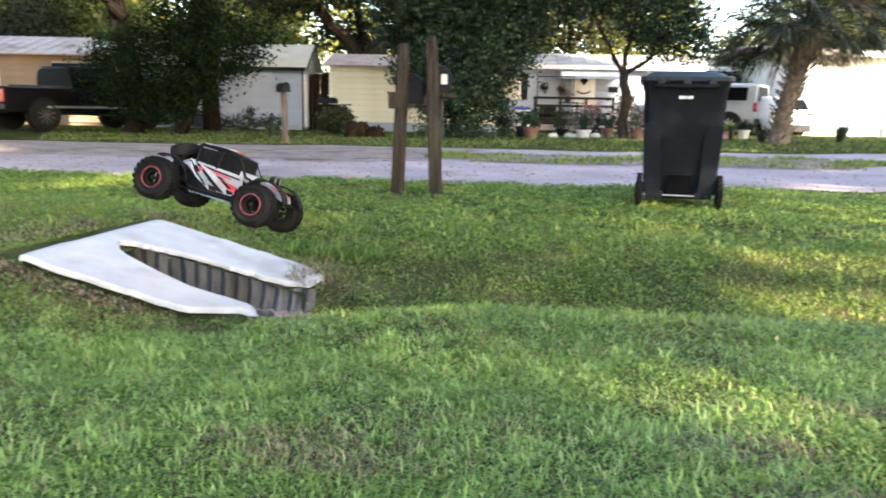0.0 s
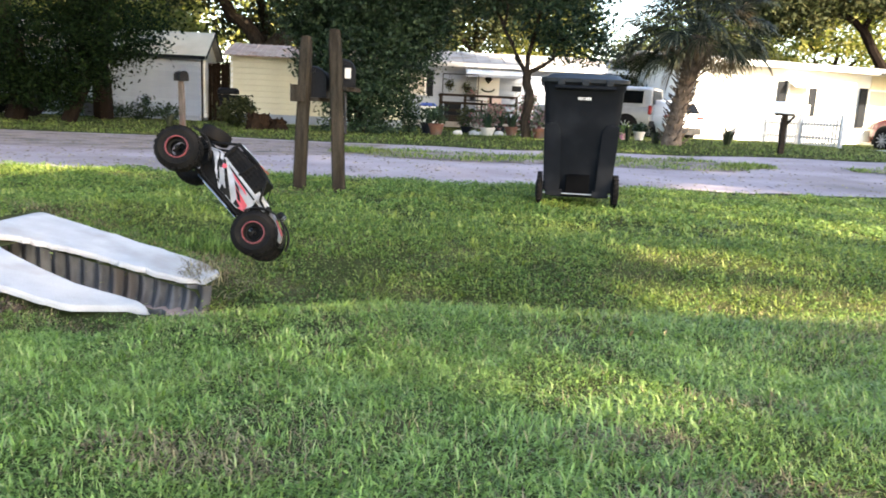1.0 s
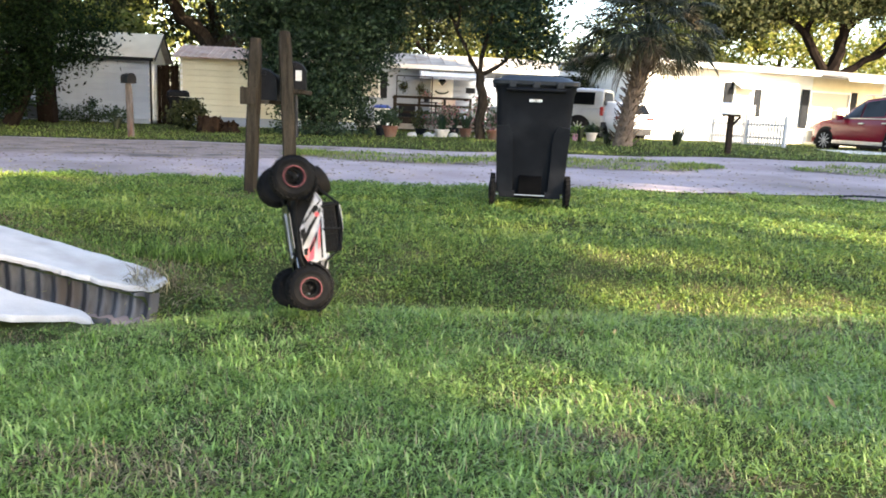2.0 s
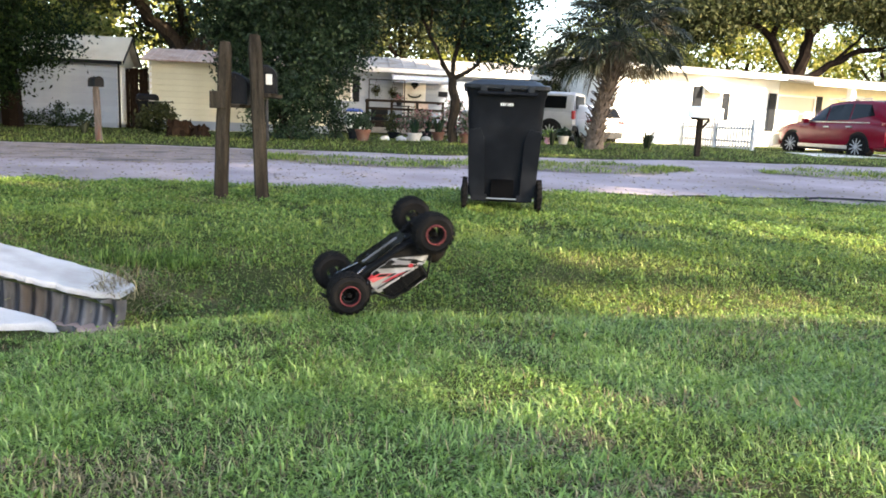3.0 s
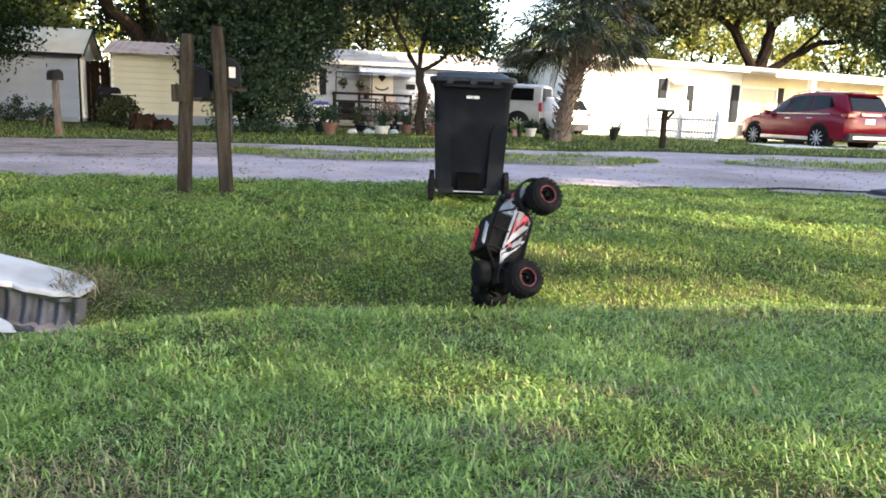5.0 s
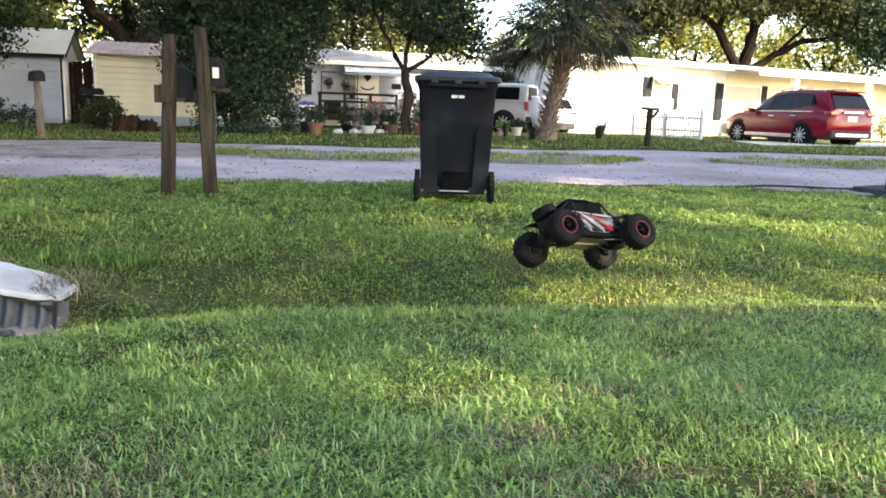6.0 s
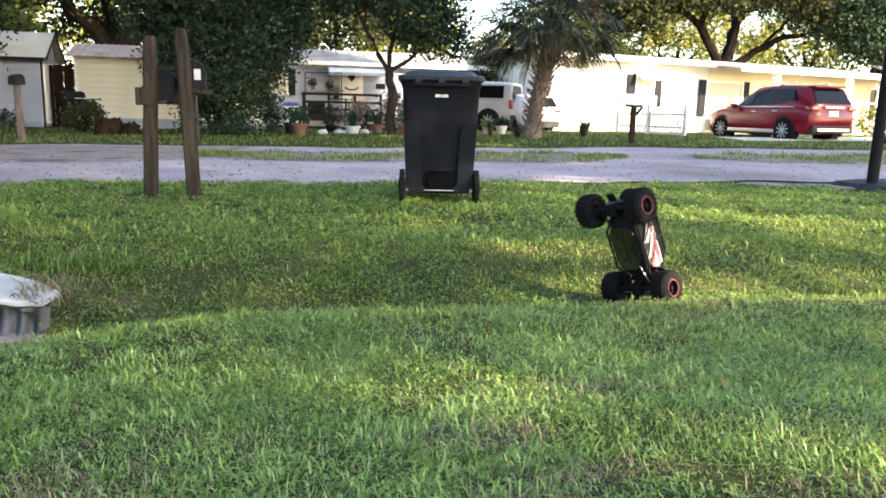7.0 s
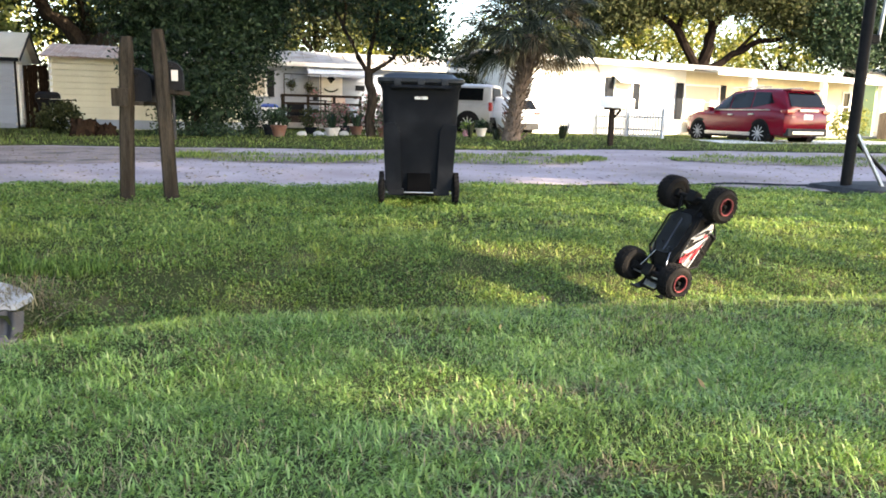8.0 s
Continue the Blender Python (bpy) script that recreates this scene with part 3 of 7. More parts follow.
def twin_mailboxes():
    r = root("mailbox_post", pose(-1.9, 6.3, -0.06), "weathered upright timber post with a black mailbox behind", "mailbox", "roadside mailboxes")
    part("post", timber(1.285, 0.102, (0.045, 0.0), 1), M_POST, r)
    part("bracket", B((0.0, -0.01, 0.82), (0.135, 0.13, 0.14), 0.01), M_POST, r)
    part("shelf", B((0.05, 0.3, 0.775), (0.2, 0.56, 0.03), 0.004), M_POST, r)
    mailbox(r, pose(0.045, 0.37, 0.792, 0, 0, 9), 1.28)
    r = root("mailbox_post", pose(-1.545, 6.27, -0.06), "leaning weathered timber post with a black mailbox at its side", "mailbox", "roadside mailboxes")
    part("post", timber(1.345, 0.102, (-0.065, 0.0), 4), M_POST, r)
    part("arm", B((-0.02, 0.28, 0.872), (0.13, 0.54, 0.035), 0.005), M_POST, r)
    mailbox(r, pose(-0.06, 0.36, 0.89, 0, 0, 12), 1.12, plate=True)
    bm = bmesh.new()
    rod(bm, (0.01, 0.1, 0.84), (0.035, 0.03, 0.5), 0.012)
    part("brace", bm, M_TRIM, r)


twin_mailboxes()

# ---- radio-controlled truck ----
WB, TK, TR, TW = 0.404, 0.288, 0.0815, 0.075
rc_truck = root("model_truck", pose(0, 0, 0), "white, red and black radio-controlled rock buggy tumbling through the air", "toy truck")


def rc_wheel(x, y):
    bm = bmesh.new()
    prof = [(-TW / 2, 0.05), (-TW / 2 - 0.003, 0.062), (-TW / 2 + 0.004, 0.073), (-TW / 2 + 0.014, 0.079), (0, 0.0795), (TW / 2 - 0.014, 0.079), (TW / 2 - 0.004, 0.073), (TW / 2 + 0.003, 0.062), (TW / 2, 0.05)]
    spun(bm, prof, 36, cap=False)
    for row in range(4):
        for k in range(22):
            a = 2 * math.pi * (k + 0.5 * (row % 2)) / 22
            yy = (-1.5 + row) * 0.0175
            rr = 0.0795 if row in (1, 2) else 0.0775
            m = pose(0, 0, 0, 0, math.degrees(a), 0) @ pose(0, yy, rr, 0, 0, 14 if row % 2 else -14)
            box(bm, (0, 0, 0), (0.0145, 0.0135, 0.0045), 0, m)
    wheel = new("wheel")
    wheel.parent = rc_truck
    wheel.matrix_basis = pose(x, y, 0)
    part("tyre", bm, M_DUSTY, wheel, "knobbly black tyre", smooth=True)
    s = 1 if y > 0 else -1
    bm = bmesh.new()
    e = s * (TW / 2)
    spun(bm, [(e + s * 0.001, 0.0405), (e + s * 0.004, 0.0395), (e + s * 0.004, 0.0365), (e - s * 0.002, 0.0352), (e - s * 0.002, 0.0405), (e + s * 0.001, 0.0405)], 32, cap=False)
    part("bead_ring", bm, M_RC_RIM, wheel, "red bead ring", smooth=True)
    bm = bmesh.new()
    spun(bm, [(-s * TW / 2 + s * 0.004, 0.05), (-s * TW / 2 + s * 0.004, 0.03), (-s * 0.01, 0.028), (e - s * 0.022, 0.026), (e - s * 0.022, 0.034), (e - s * 0.004, 0.0345), (e - s * 0.004, 0.052)], 28, cap=False)
    part("rim", bm, M_RC_BLACK, wheel)
    bm = bmesh.new()
    spun(bm, [(e - s * 0.02, 0.009), (e - s * 0.006, 0.009), (e - s * 0.003, 0.006)], 6)
    part("hub_nut", bm, M_RC_BLACK, wheel)
    return wheel


rc_wheels = [rc_wheel(sx * WB / 2, sy * TK / 2) for sx in (1, -1) for sy in (-1, 1)]


def rc_body():
    r = rc_truck
    # hull: a boat-shaped tub, with the bright skid plate beneath
    bm = bmesh.new()
    st = [(-0.155, 0.035, 0.030, 0.085), (-0.125, 0.065, 0.006, 0.092), (-0.06, 0.08, -0.012, 0.09), (0.06, 0.08, -0.012, 0.085), (0.115, 0.066, 0.0, 0.08), (0.155, 0.04, 0.02, 0.07)]
    loft(bm, [[(x, -w, zb + 0.008), (x, -w * 0.72, zb), (x, w * 0.72, zb), (x, w, zb + 0.008), (x, w * 1.15, zt), (x, -w * 1.15, zt)] for x, w, zb, zt in st])
    part("chassis_tub", bm, M_RC_BLACK, r)
    bm = bmesh.new()
    slab(bm, [(-0.115, -0.045, -0.016), (-0.08, -0.068, -0.016), (0.05, -0.068, -0.016), (0.1, -0.034, -0.016), (0.1, 0.034, -0.016), (0.05, 0.068, -0.016), (-0.08, 0.068, -0.016), (-0.115, 0.045, -0.016)], 0.004)
    plate = part("skid_plate", bm, M_RC_SKID, r, "scratched dark aluminium skid plate")
    part("keel_rib", B((0.0, 0.0, -0.018), (0.17, 0.008, 0.004)), M_RC_SKID, plate)
    for x, y in ((-0.07, 0.03), (0.07, -0.03), (0.05, 0.02)):
        bm = bmesh.new()
        spun(bm, [(-0.0185, 0.005), (-0.015, 0.005)], 10, "z")
        ob = part("screw", bm, M_RC_BLACK, plate)
        ob.matrix_basis = pose(x, y, 0)
    # painted side panels with their stripes
    outline = [(-0.158, 0.088), (-0.115, 0.108), (0.105, 0.092), (0.118, 0.035), (0.08, 0.010), (-0.015, 0.010), (-0.075, 0.045), (-0.105, 0.075)]
    stripes = [(M_RC_RED, [(0.015, 0.062), (0.10, 0.045), (0.108, 0.022), (0.085, 0.014)]), (M_RC_BLACK, [(-0.09, 0.098), (-0.075, 0.097), (0.045, 0.014), (0.02, 0.014)]),
               (M_RC_GREY, [(-0.145, 0.09), (-0.118, 0.102), (-0.03, 0.03), (-0.05, 0.033)]), (M_RC_BLACK, [(-0.06, 0.096), (0.10, 0.080), (0.10, 0.074), (-0.03, 0.086)]),
               (M_RC_RED, [(-0.035, 0.09), (0.055, 0.075), (0.075, 0.066), (0.0, 0.076)]), (M_RC_BLACK, [(-0.152, 0.083), (-0.13, 0.083), (-0.085, 0.05), (-0.095, 0.052)]),
               (M_RC_BLACK, [(-0.03, 0.05), (0.0, 0.046), (0.05, 0.012), (0.03, 0.012)]), (M_RC_GREY, [(-0.075, 0.065), (-0.05, 0.068), (0.005, 0.02), (-0.01, 0.014)]), (M_RC_BLACK, [(-0.125, 0.1), (-0.112, 0.104), (-0.062, 0.055), (-0.07, 0.05)]),
               (M_RC_GREY, [(0.06, 0.085), (0.100, 0.088), (0.106, 0.07), (0.08, 0.068)]), (M_RC_BLACK, [(-0.02, 0.03), (0.012, 0.026), (0.02, 0.0105), (-0.012, 0.0105)]), (M_RC_BLACK, [(-0.1, 0.085), (-0.083, 0.09), (-0.028, 0.022), (-0.042, 0.026)]), (M_RC_BLACK, [(0.0, 0.072), (0.03, 0.066), (0.078, 0.034), (0.06, 0.034)]), (M_RC_BLACK, [(0.055, 0.03), (0.085, 0.024), (0.082, 0.0135), (0.06, 0.0125)])]
    for s in (-1, 1):
        def put(p, off):
            x, z = p
            y = 0.098 - 0.35 * max(0.0, abs(x) - 0.1) - 0.12 * max(0.0, 0.05 - z)
            return (x, s * (y + off), z)
        bm = bmesh.new()
        loft(bm, [[put(p, -0.003) for p in outline], [put(p, 0.0) for p in outline]])
        side = part("side_panel", bm, M_RC_WHITE, r, "white side panel with red, black and grey slashes")
        for mat, q in stripes:
            bm = bmesh.new()
            loft(bm, [[put(p, -0.001) for p in q], [put(p, 0.0012) for p in q]])
            part("stripe", bm, mat, side)
        bm = bmesh.new()
        spun(bm, [(0, 0.009), (s * 0.0035, 0.009)], 14)
        dot = part("roundel", bm, M_RC_RED, side)
        dot.matrix_basis = pose(-0.062, s * 0.097, 0.08)
        # black flared arches over the wheels
        for cx, a0, a1, name in ((WB / 2, 18, 168, "front_fender"), (-WB / 2, 30, 118, "rear_fender")):
            bm = bmesh.new()
            rings = []
            for k in range(11):
                a = radians(a0 + (a1 - a0) * k / 10)
                p = [(cx + q * math.cos(a), q * math.sin(a) + 0.004) for q in (0.094, 0.1)]
                rings.append([(p[0][0], s * 0.062, p[0][1]), (p[0][0], s * 0.108, p[0][1]), (p[1][0], s * 0.106, p[1][1]), (p[1][0], s * 0.062, p[1][1])])
            loft(bm, rings)
            part(name, bm, M_RC_BLACK, r, smooth=True)
        # rail under the panel
        bm = bmesh.new()
        bent(bm, [(-0.15, s * 0.06, 0.03), (-0.09, s * 0.092, 0.0), (0.09, s * 0.092, -0.004), (0.15, s * 0.055, 0.02)], [0.006] * 4, 6)
        part("rock_rail", bm, M_RC_BLACK, r, smooth=True)
        # window net
        bm = bmesh.new()
        for k in range(7):
            x = -0.07 + k * 0.022
            rod(bm, (x, s * 0.094, 0.10), (x * 0.95 - 0.005, s * 0.078, 0.152), 0.0016, seg=4)
        for k in range(4):
            z = 0.108 + k * 0.013
            rod(bm, (-0.08, s * (0.094 - 0.0042 * k), z), (0.075, s * (0.094 - 0.0042 * k), z), 0.0016, seg=4)
        part("window_net", bm, M_RC_BLACK, r)
        # cage tubes
        for pts in ([(0.115, s * 0.088, 0.092), (0.07, s * 0.078, 0.16), (-0.095, s * 0.074, 0.172), (-0.17, s * 0.06, 0.10)], [(-0.095, s * 0.074, 0.172), (-0.09, s * 0.092, 0.10)], [(0.0, s * 0.076, 0.166), (-0.005, s * 0.094, 0.095)],
                    [(0.115, s * 0.088, 0.092), (0.2, s * 0.045, 0.072), (0.245, s * 0.035, 0.05)]):
            bm = bmesh.new()
            bent(bm, pts, [0.0055] * len(pts), 6)
            part("cage_tube", bm, M_RC_BLACK, r, smooth=True)
    # interior block, roof, hood
    part("interior", B((-0.012, 0, 0.12), (0.19, 0.142, 0.085), 0.014), M_RC_BLACK, r)
    bm = bmesh.new()
    loft(bm, [[(-0.105, -0.066, 0.174), (-0.105, 0.066, 0.174), (0.0, 0.071, 0.176), (0.085, 0.066, 0.160), (0.085, -0.066, 0.160), (0.0, -0.071, 0.176)], [(-0.10, -0.06, 0.180), (-0.10, 0.06, 0.180), (0.0, 0.065, 0.182), (0.08, 0.06, 0.166), (0.08, -0.06, 0.166), (0.0, -0.065, 0.182)]])
    roof = part("roof_panel", bm, M_RC_BLACK, r, "black roof panel with white and red slashes")
    for q in ([(-0.09, -0.062), (0.0, -0.062), (0.03, -0.03), (-0.07, -0.036)], [(-0.02, 0.06), (0.03, 0.056), (0.0, 0.02), (-0.06, 0.03)], [(-0.09, 0.058), (-0.04, 0.058), (-0.08, 0.02), (-0.095, 0.03)]):
        bm = bmesh.new()
        slab(bm, [(x, y, 0.1795 + 0.002 * (x > 0)) for x, y in q], 0.004)
        part("stripe", bm, M_RC_WHITE if q[0][1] < 0 else M_RC_RED, roof)
    bm = bmesh.new()
    loft(bm, [[(0.085, -0.084, 0.08), (0.085, 0.084, 0.08), (0.18, 0.06, 0.066), (0.265, 0.046, 0.04), (0.265, -0.046, 0.04), (0.18, -0.06, 0.066)], [(0.085, -0.074, 0.112), (0.085, 0.074, 0.112), (0.18, 0.052, 0.094), (0.258, 0.04, 0.062), (0.258, -0.04, 0.062), (0.18, -0.052, 0.094)]])
    hood = part("hood", bm, M_RC_WHITE, r, "white sloping hood with a red nose")
    bm = bmesh.new()
    slab(bm, [(0.2, -0.042, 0.0865), (0.2, 0.042, 0.0865), (0.257, 0.034, 0.063), (0.257, -0.034, 0.063)], 0.003)
    part("nose_patch", bm, M_RC_RED, hood)
    for s in (-1, 1):
        bm = bmesh.new()
        spun(bm, [(-0.012, 0.006), (-0.008, 0.013), (0.008, 0.015), (0.012, 0.0135)], 16, "x")
        lamp = part("driving_lamp", bm, M_RC_BLACK, r, "round black driving lamp")
        lamp.matrix_basis = pose(0.195, s * 0.024, 0.112)
        bm = bmesh.new()
        spun(bm, [(0.0115, 0.012), (0.0135, 0.012)], 16, "x")
        part("lens", bm, M_CHROME, lamp)
        part("headlight", B((0.258, s * 0.032, 0.046), (0.012, 0.022, 0.012), 0.003), M_RC_WHITE, r)
    bm = bmesh.new()
    bent(bm, [(0.235, -0.055, 0.045), (0.275, -0.04, 0.03), (0.275, 0.04, 0.03), (0.235, 0.055, 0.045)], [0.006] * 4, 6)
    part("front_bumper", bm, M_RC_BLACK, r, smooth=True)
    part("front_box", B((0.19, 0, 0.045), (0.1, 0.055, 0.05), 0.008), M_RC_BLACK, r)
    part("rear_box", B((-0.17, 0, 0.06), (0.1, 0.07, 0.06), 0.008), M_RC_BLACK, r)
    # spare tyre lying on the tail
    bm = bmesh.new()
    spun(bm, [(-0.022, 0.03), (-0.026, 0.045), (-0.02, 0.056), (0, 0.059), (0.02, 0.056), (0.026, 0.045), (0.022, 0.03)], 28, "z")
    spare = part("spare_tyre", bm, M_DUSTY, r, "dusty spare tyre", smooth=True)
    spare.matrix_basis = pose(-0.195, 0, 0.13, 0, -22, 0)
    bm = bmesh.new()
    spun(bm, [(-0.016, 0.031), (0.016, 0.031)], 20, "z")
    part("spare_rim", bm, M_RC_BLACK, spare)
    # axles, links, shocks
    for x, name in ((WB / 2, "front_axle"), (-WB / 2, "rear_axle")):
        bm = bmesh.new()
        rod(bm, (x, -TK / 2 + 0.02, 0), (x, TK / 2 - 0.02, 0), 0.011)
        box(bm, (x, 0.015, 0), (0.06, 0.05, 0.05), 0.01)
        ax = part(name, bm, M_RC_BLACK, r, smooth=True)
        sg = 1 if x > 0 else -1
        for s in (-1, 1):
            bm = bmesh.new()
            rod(bm, (x - sg * 0.01, s * 0.075, -0.008), (sg * 0.075, s * 0.035, -0.004), 0.0055)
            part("trailing_link", bm, M_RC_SKID if x > 0 else M_RC_BLACK, ax, smooth=True)
            bm = bmesh.new()
            rod(bm, (x - sg * 0.005, s * 0.088, 0.005), (x - sg * 0.05, s * 0.062, 0.10), 0.0105)
            rod(bm, (x - sg * 0.005, s * 0.088, 0.005), (x - sg * 0.03, s * 0.074, 0.055), 0.005)
            part("shock_absorber", bm, M_RC_BLACK, r, smooth=True)
            part("knuckle", B((x, s * (TK / 2 - 0.035), 0), (0.035, 0.03, 0.045), 0.005), M_RC_BLACK, ax)
    bm = bmesh.new()
    rod(bm, (WB / 2 + 0.022, -0.11, 0.005), (WB / 2 + 0.022, 0.11, 0.005), 0.0035)
    part("steering_rod", bm, M_CHROME, r, smooth=True)


rc_body()
TRUCK_ROWS = [
    (0.00, -1.550, 2.656, 0.340, -13.0, 12.4, 1.1),
    (0.25, -1.453, 2.672, 0.345, -14.4, 20.4, 0.9),
    (0.50, -1.352, 2.687, 0.347, -16.2, 28.4, 0.2),
    (0.75, -1.244, 2.705, 0.339, -18.6, 36.7, -1.4),
    (1.00, -1.132, 2.718, 0.325, -22.1, 44.9, -4.1),
    (1.25, -1.017, 2.710, 0.304, -27.7, 52.1, -8.3),
    (1.50, -0.901, 2.705, 0.280, -35.4, 59.4, -14.8),
    (1.75, -0.794, 2.737, 0.250, -45.6, 67.5, -23.1),
    (2.00, -0.692, 2.799, 0.212, -63.7, 75.6, -38.0),
    (2.20, -0.612, 2.859, 0.182, -101.0, 80.3, -73.1),
    (2.40, -0.531, 2.917, 0.156, -153.3, 77.3, -124.0),
    (2.60, -0.446, 2.966, 0.140, -175.5, 67.1, -146.3),
    (2.80, -0.356, 2.995, 0.138, 176.7, 52.9, -156.2),
    (3.00, -0.262, 3.008, 0.149, 172.8, 35.6, -163.5),
    (3.25, -0.143, 3.076, 0.143, 167.2, 12.7, -170.0),
    (3.50, -0.025, 3.153, 0.126, 162.8, -8.9, -172.8),
    (3.75, 0.098, 3.188, 0.099, 163.6, -26.4, -179.0),
    (4.00, 0.201, 3.209, 0.078, 168.5, -42.3, 176.6),
    (4.25, 0.249, 3.226, 0.090, -177.9, -60.1, -179.3),
    (4.50, 0.288, 3.243, 0.109, -129.7, -75.3, 150.6),
    (4.75, 0.364, 3.275, 0.119, -63.1, -69.0, 88.0),
    (5.00, 0.466, 3.319, 0.125, -45.2, -54.0, 65.2),
    (5.20, 0.556, 3.357, 0.127, -40.4, -42.6, 52.6),
    (5.40, 0.648, 3.392, 0.129, -37.6, -32.0, 41.1),
    (5.60, 0.733, 3.419, 0.130, -35.0, -21.3, 31.3),
    (5.80, 0.806, 3.434, 0.130, -32.4, -9.1, 25.0),
    (6.00, 0.867, 3.438, 0.131, -30.1, 4.8, 22.3),
    (6.25, 0.936, 3.435, 0.125, -29.3, 21.8, 18.2),
    (6.50, 1.003, 3.428, 0.115, -29.9, 38.0, 13.2),
    (6.75, 1.070, 3.414, 0.100, -30.8, 53.7, 7.9),
    (7.00, 1.143, 3.411, 0.090, -32.9, 68.3, 2.5),
    (7.25, 1.235, 3.454, 0.093, -35.1, 80.5, -1.1),
    (7.50, 1.326, 3.490, 0.107, 177.9, 87.4, -149.6),
    (7.75, 1.398, 3.463, 0.135, 166.3, 73.4, -164.5),
    (8.00, 1.465, 3.416, 0.168, 166.6, 58.6, -167.9),
]

# ---- houses across the street ----
def board_rows(parent, x0, x1, z0, z1, step, mat, y=0.0, top=None, name="siding_board"):
    """Lapped boards along x on a wall that faces -y; top(z) narrows a gable's rows."""
    n = int(round((z1 - z0) / step))
    h = (z1 - z0) / n
    shared = None
    for k in range(n):
        z = z0 + k * h
        a, b = top(z + h / 2) if top else (x0, x1)
        if b - a < 0.1:
            continue
        if shared is None or top:
            bm = bmesh.new()
            g = 0.93 * h
            loft(bm, [[(a, -0.06, 0), (a, 0, 0), (a, 0, g), (a, -0.025, g)], [(b, -0.06, 0), (b, 0, 0), (b, 0, g), (b, -0.025, g)]])
            ob = part(name, bm, mat, parent)
            shared = ob.data
        else:
            ob = new(name, shared)
            ob.parent = parent
        ob.matrix_basis = pose(0, y, z)


def window_unit(parent, x, z, w, h, y=0.0, shutters=True, glass=None, sw=0.36, frame_mat=None):
    bm = bmesh.new()
    t = 0.07
    for c, s in (((x, y - 0.04, z + h / 2), (w, 0.09, t)), ((x, y - 0.04, z - h / 2), (w + 0.08, 0.11, t)), ((x - w / 2 + t / 2, y - 0.04, z), (t, 0.085, h - t)), ((x + w / 2 - t / 2, y - 0.04, z), (t, 0.085, h - t)), ((x, y - 0.035, z), (w - t, 0.05, 0.04))):
        box(bm, c, s)
    win = part("window", bm, frame_mat or M_WHITE, parent)
    part("pane", B((x, y - 0.02, z), (w - t, 0.02, h - t)), glass or M_GLASS, win)
    if shutters:
        for s in (-1, 1):
            bm = bmesh.new()
            cx = x + s * (w / 2 + sw / 2 + 0.02)
            box(bm, (cx, y - 0.045, z), (sw, 0.03, h + 0.1))
            for k in range(int(h / 0.09)):
                box(bm, (cx, y - 0.065, z - h / 2 + 0.05 + k * 0.09), (sw - 0.08, 0.02, 0.05))
            part("shutter", bm, M_SHUTTER, parent)


def roof_sheet(parent, pts, mat, ribs=0.0, thick=0.05, name="roof"):
    """A roof slope from eave-left, eave-right, ridge-right, ridge-left, with standing ribs."""
    a, b, c, d = [Vector(p) for p in pts]
    nrm = (b - a).cross(d - a).normalized()
    bm = bmesh.new()
    slab(bm, [a, b, c, d], thick, nrm)
    rf = part(name, bm, mat, parent)
    if ribs:
        n = int((b - a).length / ribs)
        for k in range(n + 1):
            p, q = a.lerp(b, k / n), d.lerp(c, k / n)
            bm = bmesh.new()
            rod(bm, p + nrm * (thick + 0.008), q + nrm * (thick + 0.008), 0.022, seg=5)
            part("roof_rib", bm, mat, rf)
    return rf


def white_home():
    r = root("mobile_home", pose(-11.07, 25.5, -0.12, 0, 0, 11), "white clapboard mobile home with a pale metal gable roof", "house")
    L, D, E, R = 8.6, 2.5, 2.2, 2.98
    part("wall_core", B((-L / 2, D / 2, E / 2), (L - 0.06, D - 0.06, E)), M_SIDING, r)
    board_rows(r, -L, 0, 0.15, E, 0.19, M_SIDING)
    side = new("gable_end")
    side.parent = r
    side.matrix_basis = pose(0, 0, 0, 0, 0, 90)
    # Cream paint on this end carries the warm sunlight that falls on it.
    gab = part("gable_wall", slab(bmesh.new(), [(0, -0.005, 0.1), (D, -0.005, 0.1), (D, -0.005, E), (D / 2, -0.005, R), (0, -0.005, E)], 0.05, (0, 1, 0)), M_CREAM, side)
    part("corner_trim", B((0.04, -0.03, E / 2), (0.09, 0.05, E - 0.02)), M_BLACKMETAL, side)
    part("side_door", B((0.62, -0.03, 1.05), (0.6, 0.05, 1.9), 0.01), M_WHITE, side)
    part("side_window", B((1.65, -0.03, 1.45), (0.55, 0.05, 0.95), 0.01), M_GLASS, side)
    roof_sheet(r, [(-L - 0.2, -0.25, E - 0.08), (0.22, -0.25, E - 0.08), (0.22, D / 2, R + 0.02), (-L - 0.2, D / 2, R + 0.02)], M_HOMEROOF, 1.2)
    roof_sheet(r, [(0.22, D + 0.25, E - 0.08), (-L - 0.2, D + 0.25, E - 0.08), (-L - 0.2, D / 2, R + 0.02), (0.22, D / 2, R + 0.02)], M_ROOF, 0.6)
    part("fascia", B((-L / 2, -0.27, E - 0.09), (L + 0.4, 0.04, 0.12)), M_SHUTTER, r)
    bm = bmesh.new()
    for s in (0, 1):
        y = -0.25 if s == 0 else D + 0.25
        slab(bm, [(0.225, y, E - 0.14), (0.225, D / 2, R - 0.04), (0.225, D / 2, R + 0.08), (0.225, y, E - 0.02)], 0.03, (1, 0, 0))
    part("rake_board", bm, M_SHUTTER, r)


